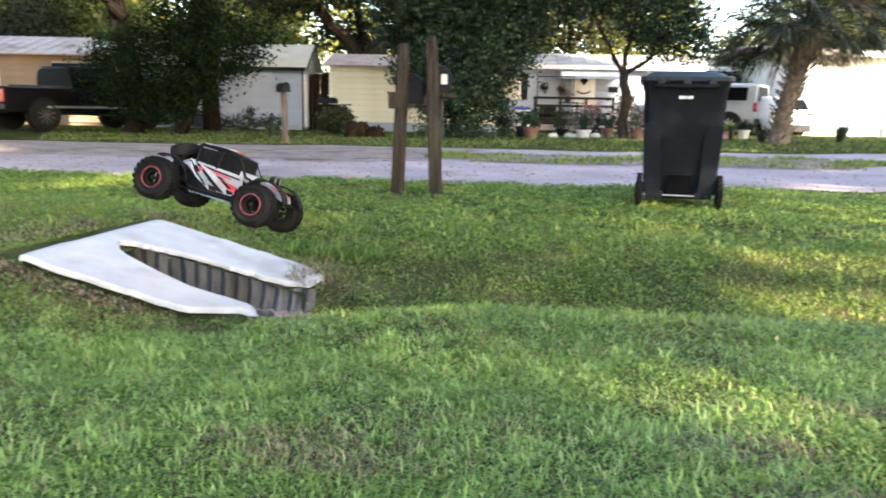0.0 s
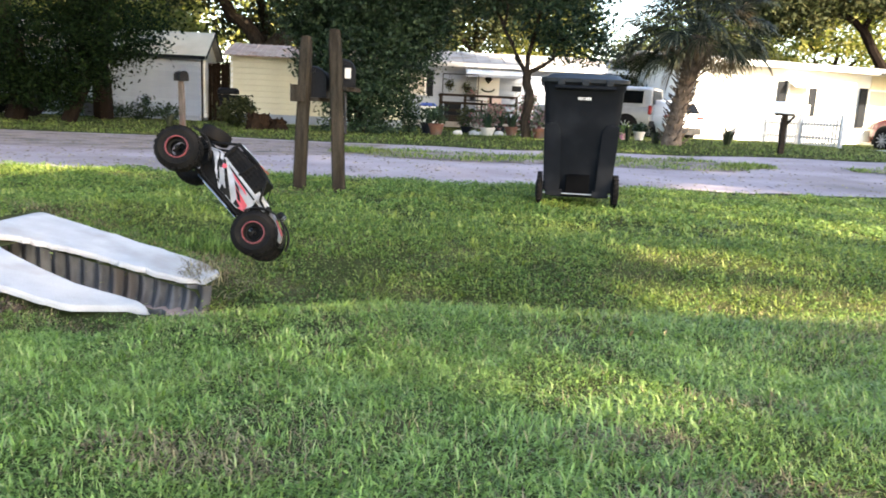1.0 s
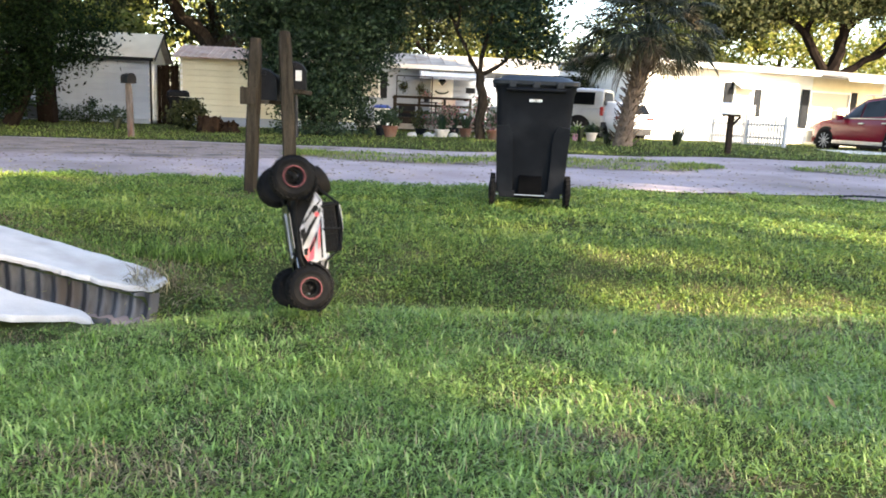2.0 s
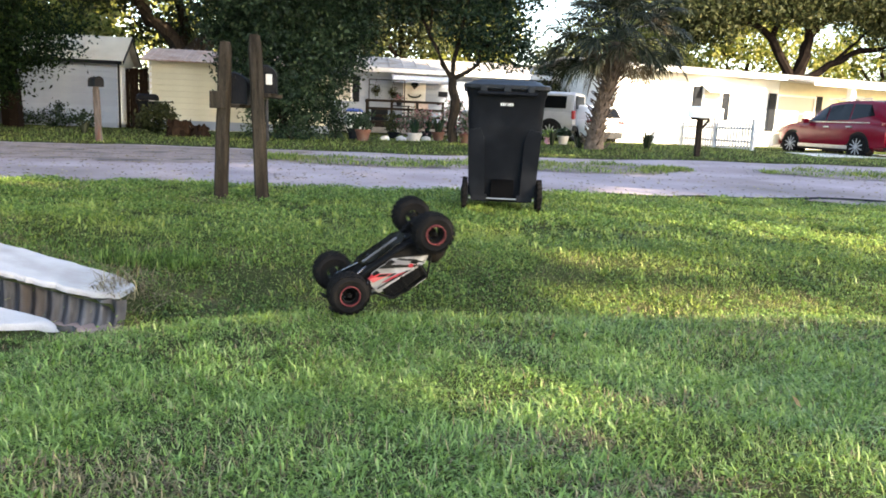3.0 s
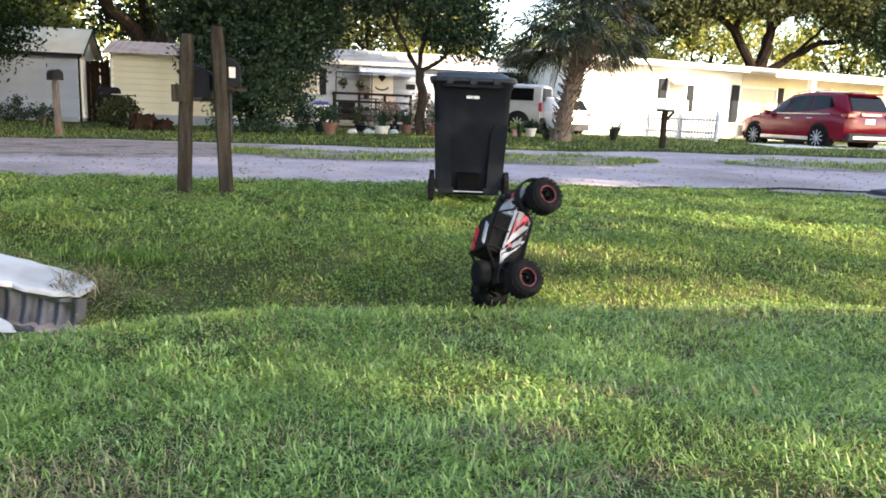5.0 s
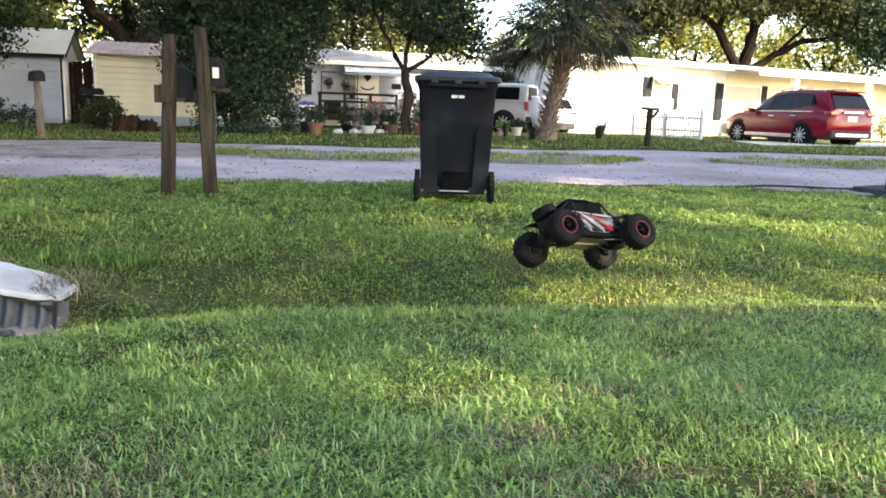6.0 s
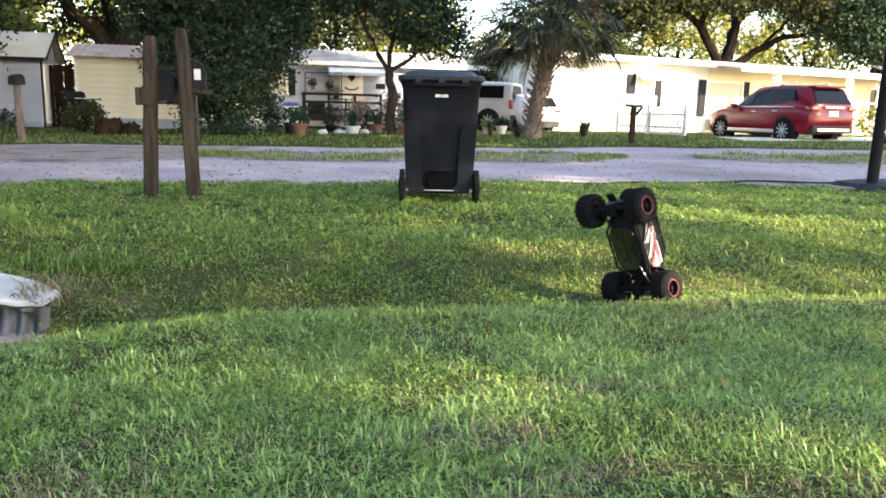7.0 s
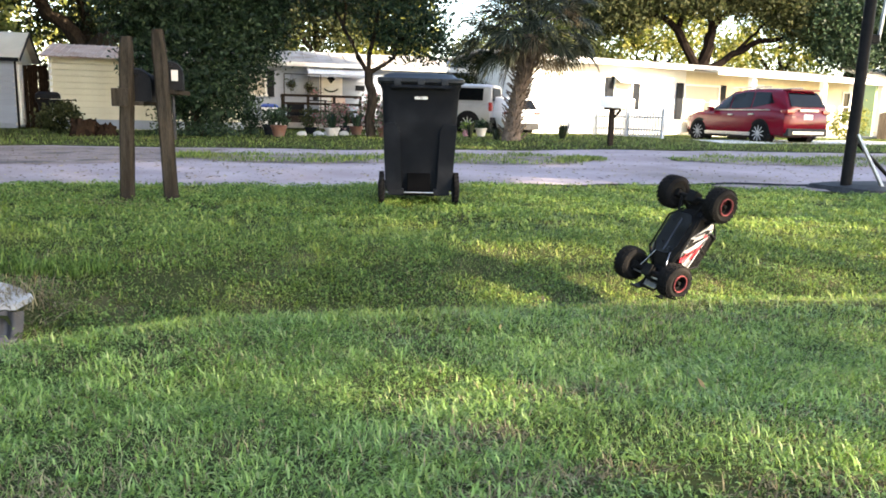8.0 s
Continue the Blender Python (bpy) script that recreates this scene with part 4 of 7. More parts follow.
def cream_home():
    r = root("cream_house", pose(-10.2, 26.0, -0.12, 0, 0, 11), "cream clapboard house with a rusty ribbed metal roof", "house")
    L, D, E = 6.0, 4.0, 2.28
    part("wall_core", B((L / 2, D / 2, E / 2), (L - 0.06, D - 0.06, E)), M_CREAM, r)
    board_rows(r, 0, L, 0.32, E, 0.2, M_CREAM)
    part("skirting", B((L / 2, -0.02, 0.17), (L, 0.04, 0.3)), M_SIDING, r)
    part("corner_trim", B((0.03, -0.035, E / 2), (0.08, 0.03, E)), M_WHITE, r)
    roof_sheet(r, [(-0.2, -0.35, E - 0.03), (L, -0.35, E - 0.03), (L, D / 2, E + 0.5), (-0.2, D / 2, E + 0.5)], M_RUST, 0.22, 0.04)
    roof_sheet(r, [(L, D + 0.3, E - 0.03), (-0.2, D + 0.3, E - 0.03), (-0.2, D / 2, E + 0.5), (L, D / 2, E + 0.5)], M_RUST, 0.4, 0.04)


def tan_home():
    r = root("tan_house", pose(-26.5, 22.0, -0.1, 0, 0, 14), "tan house with a sun-bleached brown metal roof in shade", "house")
    L, D, E = 10.5, 5.0, 2.45
    part("wall_core", B((L / 2, D / 2, E / 2), (L - 0.06, D - 0.06, E)), M_TAN, r)
    board_rows(r, 0, L, 0.1, E, 0.2, M_TAN)
    window_unit(r, 4.5, 1.4, 1.2, 1.0, -0.02, False)
    roof_sheet(r, [(-0.3, -0.45, E - 0.05), (L + 0.3, -0.45, E - 0.05), (L + 0.3, D / 2, E + 0.75), (-0.3, D / 2, E + 0.75)], M_RUST, 0.5)
    roof_sheet(r, [(L + 0.3, D + 0.4, E - 0.05), (-0.3, D + 0.4, E - 0.05), (-0.3, D / 2, E + 0.75), (L + 0.3, D / 2, E + 0.75)], M_RUST, 0.5)


def porch_home():
    r = root("porch_house", pose(-4.75, 29.0, 0.0, 0, 0, 8), "white clapboard mobile home with shuttered windows and a low pale roof", "house")
    L, D, E = 8.9, 4.0, 2.36
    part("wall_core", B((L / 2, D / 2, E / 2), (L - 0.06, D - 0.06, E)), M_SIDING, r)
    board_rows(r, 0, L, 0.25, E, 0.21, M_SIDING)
    part("skirting", B((L / 2, -0.02, 0.13), (L, 0.04, 0.24)), M_STONE, r)
    window_unit(r, 0.62, 1.6, 0.75, 0.85, -0.03, True, M_PALEGLASS, 0.25)
    window_unit(r, 6.2, 1.55, 0.9, 0.9, -0.03, False, M_GLASS)
    roof_sheet(r, [(-0.2, -0.35, E), (L + 0.2, -0.35, E), (L + 0.2, D / 2, E + 0.55), (-0.2, D / 2, E + 0.55)], M_ROOF, 0.5)
    roof_sheet(r, [(L + 0.2, D + 0.35, E), (-0.2, D + 0.35, E), (-0.2, D / 2, E + 0.55), (L + 0.2, D / 2, E + 0.55)], M_ROOF, 0.5)
    part("fascia", B((L / 2, -0.37, E - 0.03), (L + 0.4, 0.04, 0.15)), M_WHITE, r)
    door = part("door", B((3.35, -0.045, 1.3), (0.86, 0.05, 1.95), 0.01), M_WHITE, r)
    bm = bmesh.new()
    slab(bm, [(3.35, -0.075, 1.68), (3.51, -0.075, 1.86), (3.35, -0.075, 2.04), (3.19, -0.075, 1.86)], 0.02, (0, 1, 0))
    part("door_pane", bm, M_GLASS, door, "dark diamond pane")
    bm = bmesh.new()
    pts = [(3.35 + 0.25 * math.cos(radians(a)), -0.085, 1.52 + 0.13 * math.sin(radians(a))) for a in range(190, 351, 16)]
    bent(bm, pts, [0.03] * len(pts), 6)
    part("garland", bm, M_LEAF_DARK, door)
    bm = bmesh.new()
    box(bm, (4.45, -0.05, 1.55), (0.36, 0.03, 0.2))
    part("wall_plaque", bm, M_SHUTTER, r)
    # corrugated awning
    aw = new("awning")
    aw.parent = r
    for k in range(20):
        bm = bmesh.new()
        x = 2.45 + k * 0.118
        loft(bm, [[(x, -0.03, 2.22), (x + 0.06, -0.03, 2.25), (x + 0.118, -0.03, 2.22), (x + 0.118, -0.03, 2.2), (x, -0.03, 2.2)], [(x, -1.25, 1.98), (x + 0.06, -1.25, 2.01), (x + 0.118, -1.25, 1.98), (x + 0.118, -1.25, 1.96), (x, -1.25, 1.96)]])
        part("awning_slat", bm, M_WHITE, aw)
    part("awning_valance", B((3.63, -1.25, 1.93), (2.4, 0.03, 0.1)), M_SIDING, aw)
    return r


def deck():
    r = root("porch_deck", pose(-2.98, 26.9, 0.03, 0, 0, 8), "dark-stained timber porch deck with railings and steps", "deck")
    W, Dp, H = 2.75, 1.75, 0.42
    for k in range(14):
        part("deck_board", B((W / 2, 0.06 + k * 0.125, H), (W, 0.115, 0.035)), M_DECKWOOD, r)
    part("rim_board", B((W / 2, 0.0, H - 0.1), (W, 0.04, 0.2)), M_DECKWOOD, r)
    for x in (0.03, 0.9, 1.8, W - 0.03):
        part("rail_post", B((x, 0.03, (H + 0.75) / 2), (0.09, 0.09, H + 0.75), 0.008), M_DECKWOOD, r)
    for z in (H + 0.72, H + 0.45, H + 0.2):
        part("rail", B((W / 2, 0.0, z), (W, 0.045, 0.085), 0.006), M_DECKWOOD, r)
    for x in (0.03, W - 0.03):
        part("rail", B((x, Dp / 2, H + 0.72), (0.045, Dp, 0.085), 0.006), M_DECKWOOD, r)
    for k in range(2):
        part("step", B((W + 0.2, 0.4, 0.14 + 0.14 * k), (0.7 - 0.25 * k, 0.9, 0.05)), M_DECKWOOD, r)
    bm = bmesh.new()
    for x in (0.1, 1.35):
        rod(bm, (x, 0.2, H), (x, 0.2, H + 1.45), 0.018)
    rod(bm, (0.1, 0.2, H + 1.45), (1.35, 0.2, H + 1.45), 0.018)
    part("plant_frame", bm, M_TRIM, r, "thin metal hanging frame")
    bm = bmesh.new()
    box(bm, (2.05, 0.9, H + 0.25), (0.5, 0.5, 0.06), 0.02)
    box(bm, (2.05, 1.13, H + 0.5), (0.5, 0.05, 0.5), 0.02)
    for a, b in ((1.84, 0.7), (2.26, 0.7), (1.84, 1.1), (2.26, 1.1)):
        rod(bm, (a, b, H), (a, b, H + 0.25), 0.02)
    tagged(part("porch_chair", bm, M_RUST), "faded reddish outdoor chair on the porch deck", "chair").matrix_world = pose(-2.98, 26.9, 0.03, 0, 0, 8)


def stucco_home():
    r = root("stucco_house", pose(5.66, 26.5, 0.05, 0, 0, 23), "long white stucco bungalow with dark shutters and an open porch", "house")
    L, D, E = 18.0, 6.0, 2.58
    part("wall_core", B((L / 2, D / 2, E / 2), (L, D, E)), M_STUCCO, r)
    part("porch_wall", B((12.4, -0.012, 1.25), (10.2, 0.02, 2.5)), M_PORCHWALL, r)
    part("porch_slab", B((12.4, -0.8, 0.06), (10.4, 1.6, 0.14), 0.02), M_DRIVE, r)
    window_unit(r, 4.08, 1.55, 0.9, 1.05, 0.0, True, M_PALEGLASS, 0.36)
    part("window_awning", slab(bmesh.new(), [(3.56, -0.02, 2.18), (4.61, -0.02, 2.18), (4.61, -0.5, 1.92), (3.56, -0.5, 1.92)], 0.03), M_WHITE, r)
    part("air_conditioner", B((4.08, -0.2, 1.18), (0.6, 0.4, 0.36), 0.02), M_WHITE, r)
    window_unit(r, 8.15, 1.35, 2.0, 1.3, -0.02, True, M_PALEGLASS, 0.34)
    door = part("front_door", B((11.3, -0.04, 1.15), (0.95, 0.05, 2.05), 0.01), M_WHITE, r)
    bm = bmesh.new()
    slab(bm, [(11.3 + 0.3 * math.cos(radians(a)), -0.075, 1.85 + 0.22 * math.sin(radians(a))) for a in range(0, 181, 15)], 0.012, (0, 1, 0))
    part("fan_light", bm, M_GLASS, door)
    window_unit(r, 13.9, 1.5, 0.75, 1.0, -0.02, True, M_PALEGLASS, 0.36)
    window_unit(r, 17.35, 1.4, 0.6, 1.3, 0.0, False, M_GLASS)
    part("planter_box", B((8.5, -0.4, 0.42), (2.2, 0.45, 0.5), 0.02), M_TERRA, r)
    for x in (9.3, 13.6, 17.6):
        part("porch_post", B((x, -1.5, 1.22), (0.22, 0.22, 2.44), 0.015), M_WHITE, r)
    roof_sheet(r, [(-0.4, -0.55, E + 0.02), (7.1, -0.55, E + 0.02), (7.1, D / 2, E + 0.42), (-0.4, D / 2, E + 0.42)], M_ROOF, 0.0, 0.07)
    roof_sheet(r, [(7.1, -1.75, E - 0.16), (L + 0.4, -1.75, E - 0.16), (L + 0.4, D / 2, E + 0.42), (7.1, D / 2, E + 0.42)], M_ROOF, 0.0, 0.07)
    roof_sheet(r, [(L + 0.4, D + 0.5, E + 0.02), (-0.4, D + 0.5, E + 0.02), (-0.4, D / 2, E + 0.42), (L + 0.4, D / 2, E + 0.42)], M_SHINGLE, 0.0, 0.07)
    part("fascia", B((3.35, -0.57, E + 0.02), (7.5, 0.04, 0.16)), M_WHITE, r)
    part("fascia", B((12.75, -1.77, E - 0.16), (11.3, 0.04, 0.18)), M_WHITE, r)
    part("wall_lamp", B((10.45, -0.08, 1.9), (0.12, 0.14, 0.22), 0.03), M_PORCHWALL, r)
    g = root("green_house", pose(24.6, 35.5, 0, 0, 0, 20), "pale green house half hidden behind the bungalow", "house")
    part("wall_core", B((4, 2, 1.3), (8, 4, 2.6)), surf("green_siding", (0.25, 0.34, 0.18), (0.3, 0.4, 0.22), 2, 0.7, 0.1), g)
    roof_sheet(g, [(-0.4, -0.6, 2.6), (8.4, -0.6, 2.6), (8.4, 2, 3.5), (-0.4, 2, 3.5)], M_ROOF, 0.6)
    fence = root("board_screen", pose(21.5, 30.5, 0, 0, 0, 18), "grey weathered board fence", "fence")
    for k in range(36):
        part("screen_board", B((k * 0.155, 0, 0.6), (0.145, 0.02, 1.2 + 0.03 * (k % 3))), M_POST, fence)


def side_yard():
    """Dark boards that stand in for the cream house's shaded end wall."""
    fence = root("board_screen", pose(-10.75, 26.6, -0.12, 0, 0, 11), "dark brown boards in place of the shaded house end", "fence")
    for k in range(6):
        part("screen_board", B((k * 0.155 - 0.45, 0.02 * (k % 2), 1.0), (0.148, 0.025, 2.0 + 0.04 * (k % 3)), 0.004), M_STUMP, fence)
    for z in (0.5, 1.6):
        part("fence_rail", B((-0.06, 0.05, z), (0.95, 0.04, 0.09)), M_STUMP, fence)


side_yard()
white_home()
cream_home()
tan_home()
porch_home()
deck()
stucco_home()


def picket_fence():
    r = root("picket_fence", pose(9.25, 23.4, 0.06, 0, 0, 111.5), "low white picket fence on the lawn", "fence")
    L, n = 3.4, 26
    shared = None
    for k in range(n):
        if shared is None:
            bm = bmesh.new()
            slab(bm, [(-0.036, 0, 0.05), (0.036, 0, 0.05), (0.036, 0, 0.82), (0, 0, 0.9), (-0.036, 0, 0.82)], 0.02, (0, 1, 0))
            ob = part("picket", bm, M_FENCE, r)
            shared = ob.data
        else:
            ob = new("picket", shared)
            ob.parent = r
        ob.matrix_basis = pose(0.1 + k * (L - 0.2) / (n - 1), -0.02, 0.0)
    for z in (0.28, 0.68):
        part("fence_rail", B((L / 2, 0.022, z), (L, 0.03, 0.07)), M_FENCE, r)
    for x in (0.0, L / 2, L):
        part("fence_post", B((x, 0.02, 0.48), (0.1, 0.1, 1.0), 0.012), M_FENCE, r)


picket_fence()


def far_mailboxes():
    r = root("mailbox_post", pose(-7.38, 16.0, -0.09), "black mailbox on a short weathered post by the street", "mailbox", "roadside mailboxes")
    part("post", timber(1.11, 0.12, (-0.03, 0), 9), M_GREYPOST, r)
    mailbox(r, pose(-0.03, 0, 1.1, 0, 0, 40), 1.05)
    r = root("mailbox_post", pose(5.33, 16.45, 0.09), "white mailbox on a dark post by the street", "mailbox", "roadside mailboxes")
    part("post", timber(0.82, 0.12, (0.0, 0), 13), M_DECKWOOD, r)
    part("shelf", B((0, 0, 0.8), (0.22, 0.5, 0.04)), M_DECKWOOD, r)
    bm = bmesh.new()
    rod(bm, (0.0, 0, 0.55), (0.16, -0.1, 0.78), 0.025)
    part("brace", bm, M_DECKWOOD, r)
    mailbox(r, pose(0.02, 0, 0.83, 0, 0, 70), 1.2, M_WHITE)


far_mailboxes()


# ---- parked vehicles ----
def road_wheel(parent, x, y, rad, spokes=10, rim_mat=None):
    w = new("wheel")
    w.parent = parent
    w.matrix_basis = pose(x, y, rad)
    s = 1 if y > 0 else -1
    bm = bmesh.new()
    spun(bm, [(-0.11, rad * 0.66), (-0.115, rad * 0.9), (-0.09, rad), (0.09, rad), (0.115, rad * 0.9), (0.11, rad * 0.66)], 28)
    part("tyre", bm, M_RUBBER, w, smooth=True)
    bm = bmesh.new()
    e = s * 0.1
    spun(bm, [(e - s * 0.06, rad * 0.66), (e - s * 0.05, rad * 0.1)], 24)
    part("brake_well", bm, M_BLACKMETAL, w)
    bm = bmesh.new()
    for k in range(spokes):
        box(bm, (0, 0, 0), (rad * 0.085, 0.03, rad * 0.56), 0, pose(0, e, 0, 0, 360 / spokes * k, 0) @ pose(0, 0, rad * 0.38))
    spun(bm, [(e - s * 0.03, rad * 0.14), (e + s * 0.02, rad * 0.14)], 12)
    part("rim", bm, rim_mat or M_ALLOY, w)


def vehicle(name, m, label, paint, hull, cabin, wheels, rad, windows, rear_glass=None, lamps=(), plate=None, extras=()):
    """hull: (x, half width, bottom, top); cabin: (x, belt half width, belt z, roof half width, roof z)."""
    r = root(name, m, label, "car", "parked vehicles")
    bm = bmesh.new()
    rings = []
    for x, w, zb, zt in hull:
        zm = zb + (zt - zb) * 0.55
        half = [(w * 0.75, zb), (w * 0.95, zb + 0.06), (w, zb + 0.2), (w * 1.0, zm), (w * 0.975, zt - 0.1), (w * 0.93, zt - 0.03), (w * 0.8, zt)]
        rings.append([(x, y, z) for y, z in half] + [(x, -y, z) for y, z in half[::-1]])
    loft(bm, rings)
    body = part("body", bm, paint, r, smooth=True)
    bm = bmesh.new()
    rings = []
    for x, wb, zb, wr, zr in cabin:
        half = [(wb, zb), (wb * 0.99, zb + 0.05), (wr + 0.02, zr - 0.09), (wr - 0.06, zr - 0.02), (wr - 0.2, zr)]
        rings.append([(x, y, z) for y, z in half] + [(x, -y, z) for y, z in half[::-1]])
    loft(bm, rings)
    part("cabin", bm, paint, r, smooth=True)

    def side(x, k):
        for a, b in zip(cabin, cabin[1:]):
            lo, hi = min(a[0], b[0]), max(a[0], b[0])
            if lo <= x <= hi:
                t = (x - a[0]) / (b[0] - a[0])
                q = [p + (o - p) * t for p, o in zip(a, b)]
                zb, zr = q[2] + 0.05, q[4] - 0.09
                return (q[1] * 0.99) + (q[3] + 0.02 - q[1] * 0.99) * k, zb + (zr - zb) * k
        return cabin[0][1], cabin[0][2]
    for quad in windows:
        for s in (-1, 1):
            bm = bmesh.new()
            (xa, ka), (xb, kb), (xc, kc), (xd, kd) = quad
            grid = []
            for i in range(9):
                t = i / 8
                row = []
                for j in range(4):
                    q = j / 3
                    x = (xa + (xb - xa) * t) * (1 - q) + (xd + (xc - xd) * t) * q
                    k = (ka + (kb - ka) * t) * (1 - q) + (kd + (kc - kd) * t) * q
                    y, z = side(x, k)
                    row.append(bm.verts.new((x, s * (y + 0.012), z)))
                grid.append(row)
            for p, q in zip(grid, grid[1:]):
                for j in range(3):
                    bm.faces.new((p[j], q[j], q[j + 1], p[j + 1]))
            part("side_window", bm, M_GLASS, r)
    if rear_glass:
        bm = bmesh.new()
        slab(bm, rear_glass, 0.02, (-1, 0, 0.2))
        part("rear_window", bm, M_GLASS, r)
    for x, hw in wheels:
        for s in (-1, 1):
            road_wheel(r, x, s * (hw - 0.072), rad, 10, M_TRIM if paint == M_BLACKCAR else None)
            # Black disc in place of the shadowed opening; the hull is solid here.
            bm = bmesh.new()
            spun(bm, [(s * (hw - 0.25), rad * 1.17), (s * (hw + 0.006), rad * 1.17)], 28)
            arch = part("dark_arch_disc", bm, M_RC_BLACK, r)
            arch.matrix_basis = pose(x, 0, rad + 0.02)
    for c, s, mat, nm in lamps:
        part(nm, B(c, s, min(s) * 0.3), mat, r)
    for c, s, mat, nm in extras:
        part(nm, B(c, s, min(s) * 0.25), mat, r)
    return r


SUV_HULL = [(-2.28, 0.70, 0.42, 0.98), (-2.2, 0.84, 0.34, 1.06), (-1.8, 0.89, 0.26, 1.08), (-0.5, 0.9, 0.22, 1.05), (0.7, 0.9, 0.22, 1.02), (1.5, 0.88, 0.24, 1.0), (2.05, 0.80, 0.28, 0.9), (2.28, 0.6, 0.34, 0.78), (2.34, 0.45, 0.4, 0.66)]
SUV_CAB = [(-2.25, 0.76, 1.0, 0.72, 1.12), (-1.93, 0.81, 1.03, 0.64, 1.6), (-1.5, 0.83, 1.03, 0.67, 1.67), (-0.6, 0.84, 1.02, 0.68, 1.69), (0.1, 0.84, 1.0, 0.66, 1.62), (0.55, 0.83, 1.0, 0.64, 1.42), (1.0, 0.82, 0.99, 0.62, 1.14), (1.3, 0.76, 0.98, 0.6, 1.0)]
vehicle("red_suv", pose(12.1, 23.4, 0.0, 0, 0, 106), "metallic red five-door sport utility car parked on the driveway", M_REDPAINT, SUV_HULL, SUV_CAB, [(-1.33, 0.89), (1.34, 0.88)], 0.355,
        [[(0.88, 0.05), (0.05, 0.05), (0.05, 0.97), (0.3, 0.97)], [(0.0, 0.05), (-0.85, 0.08), (-0.85, 0.98), (0.0, 0.97)], [(-0.9, 0.08), (-1.72, 0.35), (-1.5, 0.95), (-0.9, 0.98)]],
        [(-2.245, -0.66, 1.15), (-2.245, 0.66, 1.15), (-1.985, 0.56, 1.55), (-1.985, -0.56, 1.55)],
        [((-2.17, 0.68, 1.0), (0.26, 0.3, 0.13), M_TAILLIGHT, "tail_lamp"), ((-2.17, -0.68, 1.0), (0.26, 0.3, 0.13), M_TAILLIGHT, "tail_lamp"), ((2.12, 0.6, 0.76), (0.3, 0.3, 0.12), M_CHROME, "headlamp"), ((2.12, -0.6, 0.76), (0.3, 0.3, 0.12), M_CHROME, "headlamp")],
        None,
        [((-1.93, 0, 1.63), (0.3, 1.12, 0.05), M_REDPAINT, "roof_spoiler"), ((0, 0.88, 0.28), (3.6, 0.06, 0.14), M_RC_BLACK, "lower_cladding"), ((0, -0.88, 0.28), (3.6, 0.06, 0.14), M_RC_BLACK, "lower_cladding"), ((-0.4, 0.855, 1.045), (2.5, 0.02, 0.025), M_CHROME, "belt_trim"), ((-0.4, -0.855, 1.045), (2.5, 0.02, 0.025), M_CHROME, "belt_trim"), ((-2.28, 0, 1.04), (0.05, 0.7, 0.07), M_CHROME, "tailgate_bar"), ((-2.27, 0, 0.86), (0.03, 0.34, 0.15), M_WHITE, "number_plate"), ((-2.22, 0, 0.42), (0.2, 1.5, 0.22), M_TRIM, "rear_bumper"), ((-2.31, 0, 0.4), (0.05, 1.2, 0.09), M_CHROME, "bumper_trim"),
         ((0, 0.9, 0.33), (2.0, 0.05, 0.1), M_CHROME, "sill_trim"), ((0, -0.9, 0.33), (2.0, 0.05, 0.1), M_CHROME, "sill_trim"), ((-0.6, 0.62, 1.72), (1.6, 0.04, 0.05), M_CHROME, "roof_rail"), ((-0.6, -0.62, 1.72), (1.6, 0.04, 0.05), M_CHROME, "roof_rail"),
         ((0.72, 0.98, 1.06), (0.12, 0.2, 0.14), M_REDPAINT, "door_mirror"), ((0.72, -0.98, 1.06), (0.12, 0.2, 0.14), M_REDPAINT, "door_mirror"), ((-0.08, 0.895, 0.9), (0.2, 0.04, 0.035), M_CHROME, "door_handle"), ((-0.95, 0.895, 0.92), (0.2, 0.04, 0.035), M_CHROME, "door_handle")])
JEEP_HULL = [(-2.1, 0.78, 0.42, 1.05), (-2.05, 0.88, 0.36, 1.08), (-0.5, 0.9, 0.32, 1.06), (1.0, 0.9, 0.32, 1.04), (1.9, 0.86, 0.36, 1.0), (2.05, 0.8, 0.4, 0.92)]
JEEP_CAB = [(-2.06, 0.82, 1.04, 0.72, 1.66), (-1.95, 0.84, 1.04, 0.74, 1.7), (-0.4, 0.84, 1.04, 0.74, 1.72), (0.35, 0.84, 1.03, 0.72, 1.68), (0.8, 0.82, 1.02, 0.7, 1.2), (0.95, 0.8, 1.02, 0.7, 1.06)]
